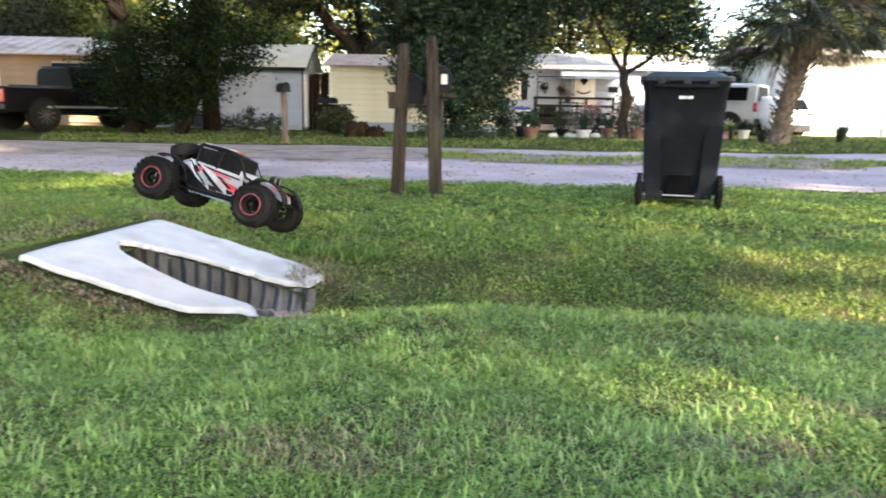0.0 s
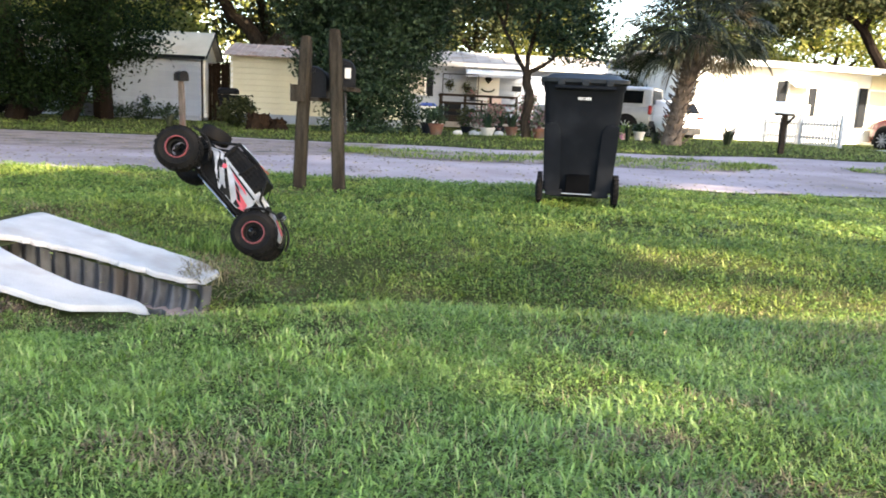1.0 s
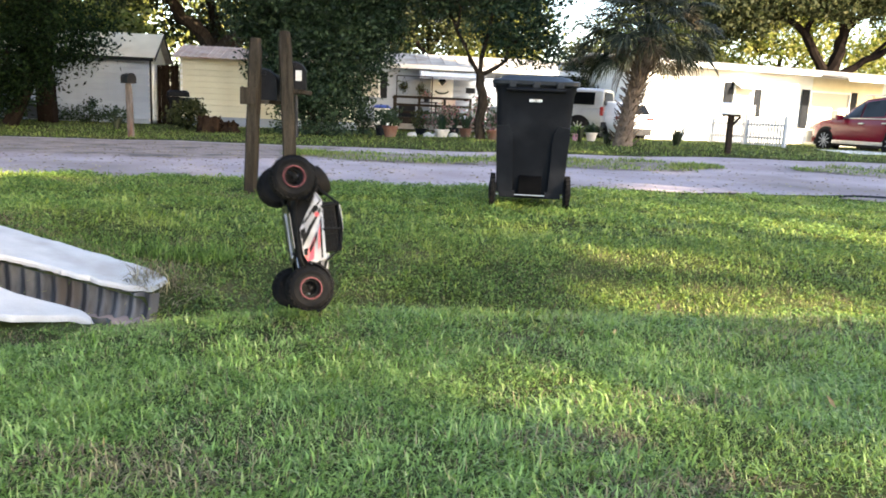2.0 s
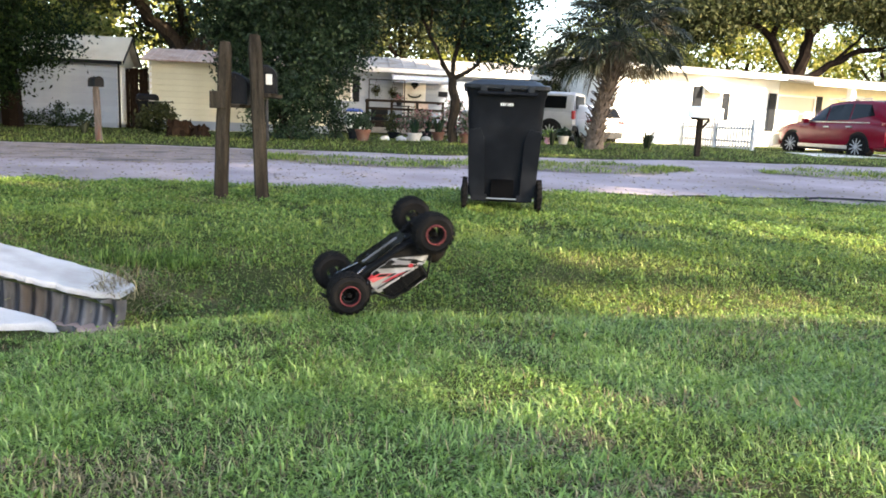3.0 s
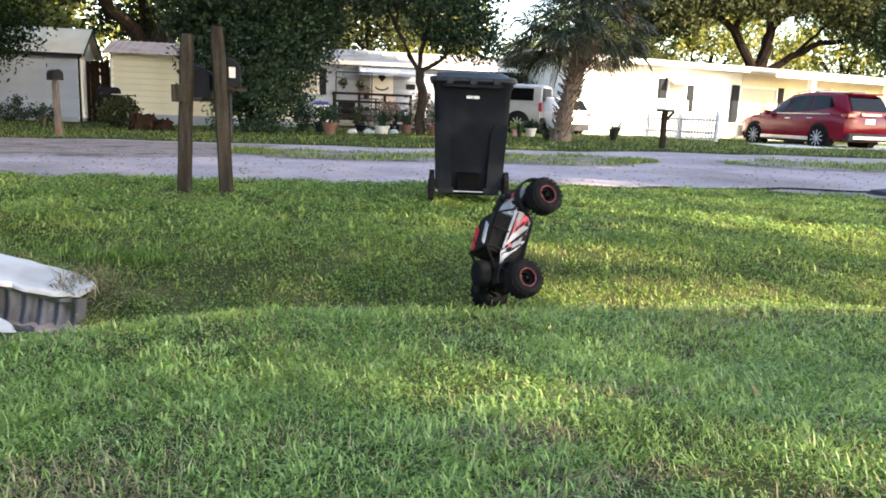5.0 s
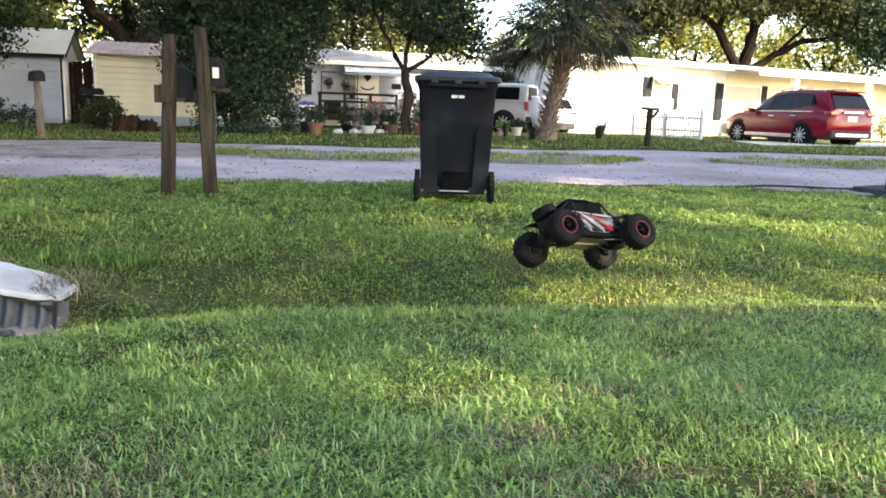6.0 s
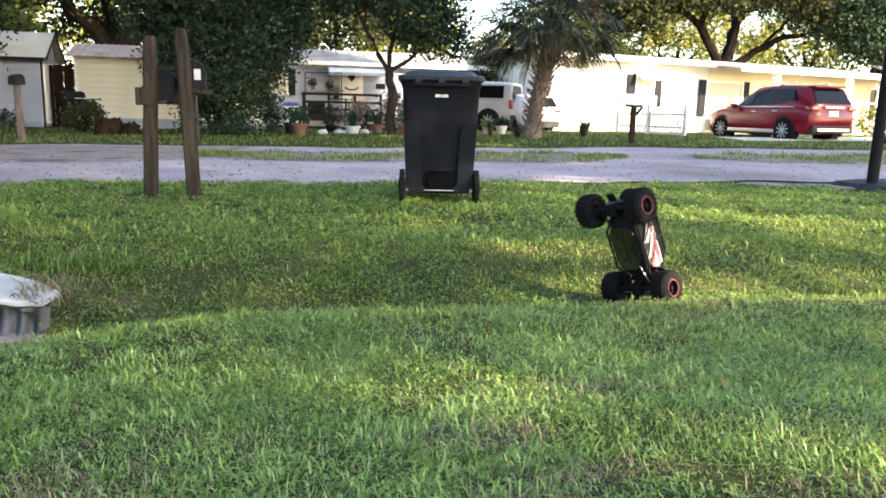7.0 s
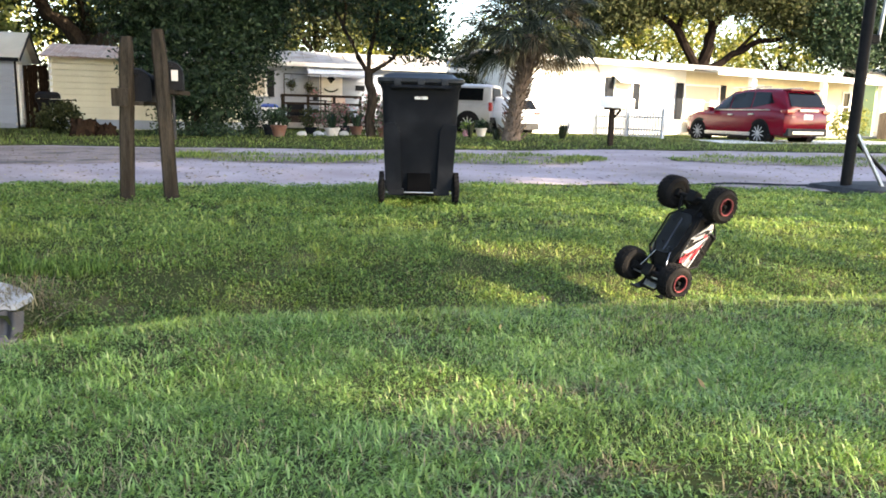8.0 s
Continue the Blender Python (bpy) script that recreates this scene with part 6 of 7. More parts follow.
def palm():
    rng = np.random.default_rng(21)
    base = Vector((3.62, 19.2, 0.08))
    r = root("palm_tree", pose(*base), "cabbage palm with a shaggy trunk and drooping dead fronds", "palm")
    path = [(0, 0, -0.1), (0.02, 0, 0.25), (0.07, 0, 0.7), (0.16, 0, 1.2), (0.27, 0, 1.65), (0.36, 0, 2.1), (0.38, 0, 2.6)]
    bm = bmesh.new()
    bent(bm, path, [0.27, 0.22, 0.18, 0.18, 0.2, 0.22, 0.2], 14)
    trunk = part("trunk", bm, M_PALMBARK, r, smooth=True)

    def axis_x(z):
        for a, b in zip(path, path[1:]):
            if z <= b[2]:
                return a[0] + (b[0] - a[0]) * (z - a[2]) / (b[2] - a[2])
        return path[-1][0]
    for k in range(150):
        t = (k / 150) ** 0.85
        z = 0.05 + 2.3 * t
        a = k * 2.399
        cx = axis_x(z)
        rad = 0.27 - 0.2 * z if z < 0.4 else (0.185 if z < 1.3 else 0.21)
        m = pose(cx + rad * math.cos(a), rad * math.sin(a), z, 0, 0, math.degrees(a)) @ pose(0, 0, 0, 0, 40 + 14 * math.sin(k), 0)
        bm = bmesh.new()
        L = 0.16 + 0.08 * rng.random() + (0.12 if z > 1.5 else 0)
        loft(bm, [[(0.01, -0.035, 0), (0.035, 0, 0), (0.01, 0.035, 0), (-0.01, 0, 0)], [(0.03, -0.012, L), (0.045, 0, L), (0.03, 0.012, L), (0.02, 0, L)]])
        bmesh.ops.transform(bm, matrix=m, verts=bm.verts)
        part("boot", bm, M_PALMBARK, trunk)
    top = Vector((0.38, 0, 2.62))

    def fan(az, el, length, size, droop, n=24):
        """One fan frond: an arching stalk, and folded blades that part and hang at their tips."""
        V, F = [], []
        d = Vector((math.cos(az) * math.cos(el), math.sin(az) * math.cos(el), math.sin(el)))
        side = Vector((-math.sin(az), math.cos(az), 0))
        start = top + d * 0.12
        mid = top + d * length * 0.55 + Vector((0, 0, 0.04))
        hub = top + d * length + Vector((0, 0, -0.10 * length * length))
        d2 = (hub - mid).normalized() + Vector((0, 0, -0.1 - 0.5 * droop))
        d2.normalize()
        side = Matrix.Rotation(rng.uniform(-0.7, 0.7), 3, d2) @ side
        up = side.cross(d2).normalized()
        for a, b, w0, w1 in ((start, mid, 0.02, 0.014), (mid, hub, 0.014, 0.01)):
            i = len(V)
            V += [a - side * w0, a + side * w0, b + side * w1, b - side * w1]
            F.append((i, i + 1, i + 2, i + 3))
        for k in range(n):
            g = radians(-125 + 250 * k / (n - 1) + rng.uniform(-3, 3))
            way = (d2 * (math.cos(g) + 0.25) + side * math.sin(g) - up * 0.28 * abs(math.sin(g))).normalized()
            L = size * (0.62 + 0.38 * math.cos(g * 0.62)) * rng.uniform(0.86, 1.1)
            hang = droop + 0.5 * rng.random()
            p1 = hub + way * L * 0.45
            way2 = (way + Vector((0, 0, -0.25 - 0.45 * hang))).normalized()
            p2 = p1 + way2 * L * 0.32
            way3 = (way2 + Vector((0, 0, -0.5 - 1.1 * hang))).normalized()
            p3 = p2 + way3 * L * 0.3
            wv = way.cross(up)
            wv = (wv.normalized() if wv.length > 1e-4 else side) * rng.uniform(0.011, 0.019) + up * 0.008 * (1 if k % 2 else -1)
            i = len(V)
            V += [hub, p1 - wv, p1 + wv, p2 - wv * 0.75, p2 + wv * 0.75, p3]
            F += [(i, i + 1, i + 2), (i + 1, i + 3, i + 4, i + 2), (i + 3, i + 5, i + 4)]
        return V, F

    def crown(name, specs, mat, label):
        V, F = [], []
        for s in specs:
            v, f = fan(*s)
            F += [tuple(i + len(V) for i in q) for q in f]
            V += v
        mesh_of(name, [tuple(v) for v in V], F, mat, r, label)
    live = []
    for k in range(112):
        az = k * 2.399 + rng.uniform(-0.25, 0.25)
        el = radians(86 - 108 * (k / 112) ** 0.85 + rng.uniform(-9, 9))
        live.append((az, el, rng.uniform(0.9, 1.6), rng.uniform(0.52, 0.74), 0.05 + 0.3 * (k / 112)))
    crown("green_fronds", live, M_PALM, "grey-green fan fronds")
    dead = [(k * 2.399, radians(rng.uniform(-50, -22)), rng.uniform(0.6, 1.0), rng.uniform(0.5, 0.7), 1.0, 18) for k in range(15)]
    dead += [(rng.uniform(-0.5, 0.5), radians(rng.uniform(28, 48)), rng.uniform(1.0, 1.3), rng.uniform(0.4, 0.6), 0.8, 22) for k in range(5)]
    crown("dead_fronds", dead, M_DEADFROND, "dry brown hanging fronds")


palm()


# ---- unseen trees added behind the camera to shade the lawn ----
def shade_row():
    rng = np.random.default_rng(77)
    along = np.array([math.cos(SUN_AZ), -math.sin(SUN_AZ)])    # across the sun's way
    along = -along if along[1] < 0 else along
    to_sun = np.array([math.sin(SUN_AZ), math.cos(SUN_AZ)])
    gaps = GAPS
    for i, (u, half, h0, h1) in enumerate(((-6.5, 4.0, 6.6, 11.5), (0, 4.0, 6.8, 15.5), (6.5, 4.0, 7.0, 22), (13, 4.4, 7.5, 25.0), (19, 4.0, 8.0, 24.5), (25.9, 2.9, 8.5, 14.0))):
        n = int(4300 * half / 4 * (h1 - h0) / 13)
        U = u + half * rng.uniform(-1, 1, n)
        H = h0 + (h1 - h0) * rng.uniform(0, 1, n)
        Dd = 22.0 + rng.normal(0, 1.1, n) * (1 - 0.5 * np.abs(U - u) / half)
        per = 7
        U, H, Dd = (np.repeat(q, per) + rng.normal(0, 0.2, n * per) for q in (U, H, Dd))
        keep = np.ones(len(U), bool)
        for gu, gh, ru, rh, tilt in gaps:
            # a gap runs along the sun's way through the whole crown
            du = U - gu
            dh = H - (Dd - 22.0) * math.tan(SUN_EL) - gh - tilt * du
            keep &= (du / (ru + 0.05)) ** 2 + (dh / (rh + 0.05)) ** 2 > 1
        # leaves thinned in stretches to brighten lawn, ditch and bank
        hs = H - (Dd - 22.0) * math.tan(SUN_EL)
        airy = (U > 1.5) & (U < 6.0) & (hs > 9.2) & (hs < 10.3)
        keep &= ~(airy & (rng.random(len(U)) > 0.37))
        airy = (U > 2.3) & (U < 4.4) & (hs > 10.3) & (hs < 11.2)
        keep &= ~(airy & (rng.random(len(U)) > 0.34))
        airy = (U > 5.4) & (U < 9.0) & (hs > 9.2) & (hs < 10.4)
        keep &= ~(airy & (rng.random(len(U)) > 0.3))
        airy = (U > 4.9) & (U < 9.0) & (hs > 10.4) & (hs < 11.6)
        keep &= ~(airy & (rng.random(len(U)) > 0.3))
        U, H, Dd = U[keep], H[keep], Dd[keep]
        P = np.column_stack([along[0] * U + to_sun[0] * Dd, along[1] * U + to_sun[1] * Dd, H])
        b = along * u + to_sun * 22.0
        r = root("shade_tree", pose(b[0], b[1], 0), "unseen tall leafy tree placed to cast shade", "tree", "trees beside the lawn")
        bm = bmesh.new()
        limb(bm, (0, 0, -0.1), (0.3, 0.2, h1 * 0.8), 0.28, 0.1, 0.06, i)
        part("trunk", bm, M_BARK, r, smooth=True)
        V, F = leaf_quads(rng, P - np.array([b[0], b[1], 0]), 0.3, 0.2)
        fast_mesh("crown", V, F, M_LEAF_OAK, r)


# Out-of-view trees, put in to take sky light off the left side.
def yard_trees():
    for i, (x, y, h) in enumerate(((-11.5, -3.0, 5.6), (-14.5, 3.5, 6.0), (-19.5, 8.5, 5.6))):
        tree("yard_shade_tree", "unseen leafy tree added to darken the left of the yard", (x, y, 0), [((x, y, -0.1), (x, y, h * 0.7), 0.25, 0.16)], [(x, y, h, 3.2, 3.2, 2.6), (x + 1.4, y - 1, h - 1.6, 2.2, 2.2, 1.6), (x - 1.4, y + 1, h - 1.4, 2.2, 2.2, 1.7)], 7000, (0.34, 0.2), M_LEAF_OAK, 140 + i, 0.45, 22, 0.4)


yard_trees()
# gaps cut to drop sun patches: across, height, half sizes, slant
GAPS = [(1.95, 13.08, 0.95, 0.08, 0.06), (1.64, 9.91, 0.2, 0.055, -0.57), (2.7, 13.25, 0.5, 0.2, -0.5), (6.2, 10.08, 0.65, 0.19, -0.65), (7.2, 9.5, 0.4, 0.2, -0.6), (3.8, 10.1, 0.5, 0.2, -0.48), (4.08, 10.55, 0.22, 0.13, -0.5), (3.75, 9.88, 0.5, 0.09, -0.56), (9.5, 12.7, 0.4, 0.15, 0.1), (13.5, 13.3, 0.4, 0.2, 0.0), (16, 15.3, 0.5, 0.3, 0.1), (18.3, 16.3, 0.4, 0.3, 0.0), (20.5, 15.1, 0.5, 0.4, 0.0)]
shade_row()


def side_trees():
    """Unseen broad trees added beside the camera to keep the near end of the street in shade."""
    for k, (x, y, cx, cy, cz, rr) in enumerate(((-12.5, 4.0, -9.5, 5.5, 9.5, 5.0), (-19.0, 14.0, -12.0, 14.5, 9.8, 5.5), (-22.0, 19.5, -9.5, 20.0, 9.8, 5.5))):
        rng = np.random.default_rng(300 + k)
        r = root("shade_tree", pose(x, y, ground_z(x, y)), "unseen broad leafy tree added to shade the street", "tree", "shade trees")
        bm = bmesh.new()
        limb(bm, (0, 0, -0.2), (0.3, 0, 6.2), 0.36, 0.26, 0.05, k)
        limb(bm, (0.3, 0, 6.0), (cx - x, cy - y, cz), 0.24, 0.08, 0.08, k + 3)
        limb(bm, (0.3, 0, 6.0), ((cx - x) * 0.4, 2.5, cz + 0.5), 0.2, 0.06, 0.08, k + 5)
        part("trunk", bm, M_BARK, r, smooth=True)
        P = crown_points(rng, [(cx - x, cy - y, cz, rr, rr, 2.6), (cx - x - 3, cy - y, cz + 1, rr * 0.7, rr * 0.8, 2.2)], 22000, 0.45, 24, 0.3)
        V, F = leaf_quads(rng, P[P[:, 2] > 6.6], 0.34, 0.2)
        fast_mesh("crown", V, F, M_LEAF_OAK, r)


side_trees()


# ---- garden things across the street ----
def tuft(bm, rng, n, L, w, spread, lean=0.6):
    for k in range(n):
        a = rng.uniform(0, 6.283)
        ln = L * rng.uniform(0.7, 1.15)
        d = Vector((math.cos(a), math.sin(a), 0))
        p0 = d * rng.uniform(0, spread)
        p1 = p0 + d * ln * 0.35 * lean + Vector((0, 0, ln * 0.6))
        p2 = p0 + d * ln * 0.75 * lean + Vector((0, 0, ln * (1 - 0.35 * lean)))
        s = Vector((-math.sin(a), math.cos(a), 0)) * w
        v = [bm.verts.new(p) for p in (p0 - s, p0 + s, p1 + s * 1.2, p1 - s * 1.2, p2)]
        bm.faces.new(v[:4])
        bm.faces.new((v[3], v[2], v[4]))


def potted(x, y, label, rpot, hpot, kind, mat_pot, mat_leaf, seed):
    rng = np.random.default_rng(seed)
    r = root("potted_plant", pose(x, y, ground_z(x, y) + 0.005), label, "plant", "potted plants")
    bm = bmesh.new()
    spun(bm, [(0, rpot * 0.7), (hpot * 0.8, rpot), (hpot * 0.8, rpot * 1.1), (hpot, rpot * 1.1), (hpot, rpot * 0.92), (hpot * 0.85, rpot * 0.9)], 18, "z")
    part("pot", bm, mat_pot, r, smooth=True)
    if kind == "blades":
        bm = bmesh.new()
        tuft(bm, rng, 26, 0.55, 0.02, rpot * 0.5)
        ob = part("foliage", bm, mat_leaf, r)
        ob.matrix_basis = pose(0, 0, hpot * 0.85)
    else:
        P = crown_points(rng, [(0, 0, hpot + kind * 0.8, kind, kind, kind * 0.9)], 420, 0.07, 12, 0.3)
        V, F = leaf_quads(rng, P, 0.1, 0.05)
        fast_mesh("foliage", V, F, mat_leaf, r)


potted(-2.35, 20.6, "terracotta pot with a leafy green plant", 0.2, 0.3, 0.28, M_TERRA, M_LEAF_DARK, 1)
potted(0.45, 20.9, "terracotta pot with red flowers beside the yard tree", 0.2, 0.26, 0.28, M_TERRA, M_FLOWER, 2)
potted(2.85, 22.2, "pink plastic pot with a small plant", 0.12, 0.2, 0.1, M_PINK, M_WEED, 3)
potted(3.3, 22.3, "pale round pot on the lawn", 0.16, 0.24, 0.1, M_STONE, M_LEAF_DARK, 4)
potted(-1.0, 21.6, "stone pot with trailing leaves", 0.2, 0.22, "blades", M_STONE, M_LEAF_DARK, 5)
potted(-0.35, 22.4, "clay pot with long green blades", 0.18, 0.25, "blades", M_TERRA, M_LEAF_DARK, 6)


potted(-2.75, 21.9, "dark pot with a bushy green plant by the porch", 0.2, 0.3, 0.32, M_SHUTTER, M_LEAF_DARK, 7)
potted(-1.75, 23.6, "low dark pot with a spreading plant before the deck", 0.18, 0.2, 0.34, M_SHUTTER, M_LEAF_OAK, 8)
potted(-0.7, 23.2, "dark pot with strappy leaves before the deck", 0.16, 0.26, "blades", M_SHUTTER, M_LEAF_DARK, 9)
potted(0.75, 23.0, "stone pot with a rounded plant near the yard tree", 0.2, 0.26, 0.3, M_STONE, M_LEAF_OAK, 10)


def deck_clutter():
    """Things standing and hanging on the porch deck."""
    at = pose(-2.98, 26.9, 0.03, 0, 0, 8)
    for x, z, sd in ((0.35, 1.52, 81), (0.95, 1.44, 82)):
        rng = np.random.default_rng(sd)
        r = root("hanging_basket", at @ pose(x, 0.2, z), "small hanging basket with trailing leaves on the porch frame", "plant", "hanging baskets")
        bm = bmesh.new()
        spun(bm, [(-0.1, 0.05), (-0.06, 0.1), (0.0, 0.12), (0.0, 0.1)], 14, "z")
        part("basket", bm, M_DECKWOOD, r, smooth=True)
        bm = bmesh.new()
        for a in (0.0, 2.1, 4.2):
            rod(bm, (0.11 * math.cos(a), 0.11 * math.sin(a), 0), (0, 0, 1.88 - z), 0.005, seg=5)
        part("wires", bm, M_TRIM, r)
        V, F = leaf_quads(rng, crown_points(rng, [(0, 0, 0.02, 0.16, 0.16, 0.14), (0, 0, -0.12, 0.12, 0.12, 0.14)], 300, 0.05, 10, 0.2), 0.07, 0.035)
        fast_mesh("foliage", V, F, M_LEAF_OAK, r)
    r = root("patio_table", at @ pose(1.25, 0.75, 0.44), "small dark patio table on the porch deck", "table")
    part("tabletop", B((0, 0, 0.55), (0.7, 0.45, 0.04), 0.01), M_TRIM, r)
    for x in (-0.3, 0.3):
        for y in (-0.18, 0.18):
            bm = bmesh.new()
            rod(bm, (x, y, 0), (x, y, 0.54), 0.018)
            part("leg", bm, M_TRIM, r)
    r = root("patio_planter", at @ pose(1.2, 0.72, 1.01), "pink flowering plant in a dark pot on the patio table", "plant", "potted plants")
    bm = bmesh.new()
    spun(bm, [(0, 0.08), (0.14, 0.11), (0.14, 0.09)], 14, "z")
    part("pot", bm, M_SHUTTER, r, smooth=True)
    rng = np.random.default_rng(83)
    V, F = leaf_quads(rng, crown_points(rng, [(0, 0, 0.26, 0.2, 0.16, 0.15)], 320, 0.05, 10, 0.2), 0.07, 0.035)
    fast_mesh("foliage", V, F, M_FLOWER, r)
    r = root("storage_crate", at @ pose(0.5, 0.7, 0.44), "dark plastic storage crate on the porch deck", "crate")
    part("body", B((0, 0, 0.2), (0.6, 0.42, 0.4), 0.02), M_SHUTTER, r)
    part("lid", B((0, 0, 0.42), (0.64, 0.46, 0.04), 0.01), M_TRIM, r)


deck_clutter()


def shrub(name, label, x, y, blobs, n, leaf, mat, seed, cat="bush"):
    rng = np.random.default_rng(seed)
    r = root(name, pose(x, y, ground_z(x, y)), label, cat, "garden shrubs")
    P = crown_points(rng, blobs, n, 0.1, 16, 0.3)
    V, F = leaf_quads(rng, P[P[:, 2] > 0.01], leaf, leaf * 0.5)
    fast_mesh("foliage", V, F, mat, r)
    bm = bmesh.new()
    for k in range(5):
        a = k * 1.3
        rod(bm, (0, 0, -0.03), (0.2 * math.cos(a), 0.2 * math.sin(a), blobs[0][2]), 0.015, 0.008, 6)
    part("stems", bm, M_BARK, r)


shrub("round_bush", "round leafy green shrub on the lawn", -8.4, 21.8, [(0, 0, 0.42, 0.5, 0.45, 0.38), (0.15, 0, 0.7, 0.25, 0.25, 0.2)], 1500, 0.12, M_LEAF_OAK, 11)
shrub("columnar_bush", "narrow upright green shrub", -3.35, 22.2, [(0, 0, 0.5, 0.22, 0.22, 0.5)], 900, 0.09, M_LEAF_DARK, 12)
shrub("flower_bush", "shrub of mixed pale and pink flowers before the porch", -1.15, 23.2, [(0, 0, 0.4, 0.55, 0.4, 0.38), (0.3, 0, 0.72, 0.3, 0.3, 0.25)], 1300, 0.09, M_FLOWER, 13)
shrub("flower_bush", "low leafy shrub with pink blossom beside the porch steps", 0.0, 24.2, [(0, 0, 0.55, 0.4, 0.4, 0.5), (0.1, 0, 1.0, 0.3, 0.3, 0.25)], 1100, 0.1, M_FLOWER, 14)
shrub("low_bush", "low leafy plants under the mobile home wall", -12.6, 24.2, [(0, 0, 0.25, 0.9, 0.35, 0.28), (-1.2, 0, 0.3, 0.6, 0.3, 0.35), (1.0, 0, 0.25, 0.5, 0.3, 0.25), (0.2, 0, 0.55, 0.2, 0.2, 0.3)], 1900, 0.1, M_LEAF_DARK, 15)
shrub("low_bush", "dark leafy bush against the mobile home", -14.8, 23.8, [(0, 0, 0.35, 0.9, 0.4, 0.4)], 1300, 0.1, M_LEAF_DARK, 16)
shrub("low_bush", "yellow-green shrub at the corner of the bungalow", 19.5, 29.6, [(0, 0, 0.6, 0.8, 0.5, 0.6), (0.3, 0, 1.1, 0.4, 0.4, 0.4)], 1600, 0.12, M_LEAF_BRIGHT, 17)
shrub("low_bush", "leafy ground cover beneath the laurel", -4.2, 20.3, [(0, 0, 0.15, 1.4, 0.5, 0.2)], 1500, 0.09, M_LEAF_DARK, 18)


def spiky(x, y, label, n, L, seed):
    bm = bmesh.new()
    tuft(bm, np.random.default_rng(seed), n, L, 0.022, 0.08, 0.55)
    tagged(part("agave", bm, M_PALM), label, "plant", "garden shrubs").matrix_world = pose(x, y, ground_z(x, y))


spiky(5.25, 20.4, "spiky grey-green agave on the lawn", 18, 0.6, 31)
spiky(3.3, 19.6, "grassy spikes at the foot of the palm", 16, 0.4, 32)
spiky(2.75, 20.6, "tall strappy plant near the palm", 14, 0.55, 33)
spiky(-9.6, 20.0, "leafy spikes by the street", 14, 0.4, 34)


def stump(x, y, r0, h, seed, label):
    rings = []
    for i in range(7):
        t = i / 6
        ring = []
        for k in range(22):
            a = 2 * math.pi * k / 22
            rr = r0 * (1.25 - 0.4 * min(1, t * 1.6)) * (1 + 0.45 * noise.noise((math.cos(a) * 3, math.sin(a) * 3, seed + 2.5 * t)))
            z = h * t * (1 + (0.55 * noise.noise((math.cos(a) * 1.8, math.sin(a) * 1.8, seed + 9)) if i == 6 else 0)) - 0.04
            ring.append((rr * math.cos(a), rr * math.sin(a), z))
        rings.append(ring)
    rings.append([(p[0] * 0.6, p[1] * 0.6, p[2] * 0.7) for p in rings[-1]])
    tagged(part("tree_stump", loft(bmesh.new(), rings), M_STUMP, smooth=True), label, "stump", "tree stumps").matrix_world = pose(x, y, ground_z(x, y))


stump(-7.25, 20.4, 0.3, 0.42, 3, "jagged dark brown rotten tree stump")
stump(-6.75, 20.6, 0.26, 0.3, 8, "low broken tree stump")


def grill():
    r = root("barbecue_grill", pose(-9.5, 24.0, -0.05, 0, 0, 20), "black barbecue grill with its lid open beside the house", "grill")
    bm = bmesh.new()
    loft(bm, [rounded(0.28, 0.2, 0.65, 0.05), rounded(0.34, 0.25, 0.85, 0.05)])
    part("firebox", bm, M_BLACKMETAL, r)
    bm = bmesh.new()
    loft(bm, [rounded(0.34, 0.25, 0.87, 0.05), rounded(0.33, 0.22, 1.0, 0.06), rounded(0.26, 0.14, 1.07, 0.06)])
    part("lid", bm, M_BLACKMETAL, r)
    part("side_shelf", B((0.52, 0, 0.84), (0.34, 0.4, 0.03), 0.005), M_TRIM, r)
    for x, y in ((-0.25, -0.16), (0.25, -0.16), (-0.25, 0.16), (0.25, 0.16)):
        bm = bmesh.new()
        rod(bm, (x, y, 0), (x, y, 0.68), 0.018)
        part("leg", bm, M_BLACKMETAL, r)


grill()


def yard_bins():
    r = root("recycling_cart", pose(-3.1, 24.6, 0.02, 0, 0, 10), "white plastic cart with a blue lid beside the porch", "bin")
    bm = bmesh.new()
    loft(bm, [rounded(0.2, 0.2, 0.03, 0.05), rounded(0.25, 0.25, 0.72, 0.05)])
    part("body", bm, M_WHITE, r, smooth=True)
    bm = bmesh.new()
    loft(bm, [rounded(0.27, 0.27, 0.72, 0.05), rounded(0.27, 0.27, 0.76, 0.05), rounded(0.2, 0.2, 0.82, 0.05)])
    part("lid", bm, M_BLUE, r, smooth=True)
    r = root("storage_tub", pose(-13.6, 23.4, -0.05, 0, 0, 12), "dark blue storage tub on the ground", "tub")
    part("body", B((0, 0, 0.2), (0.75, 0.4, 0.4), 0.03), surf("navy_plastic", (0.01, 0.015, 0.04), (0.02, 0.03, 0.06), 5, 0.5, 0.05), r)
    part("lid", B((0, 0, 0.42), (0.8, 0.44, 0.05), 0.015), M_SHUTTER, r)


yard_bins()
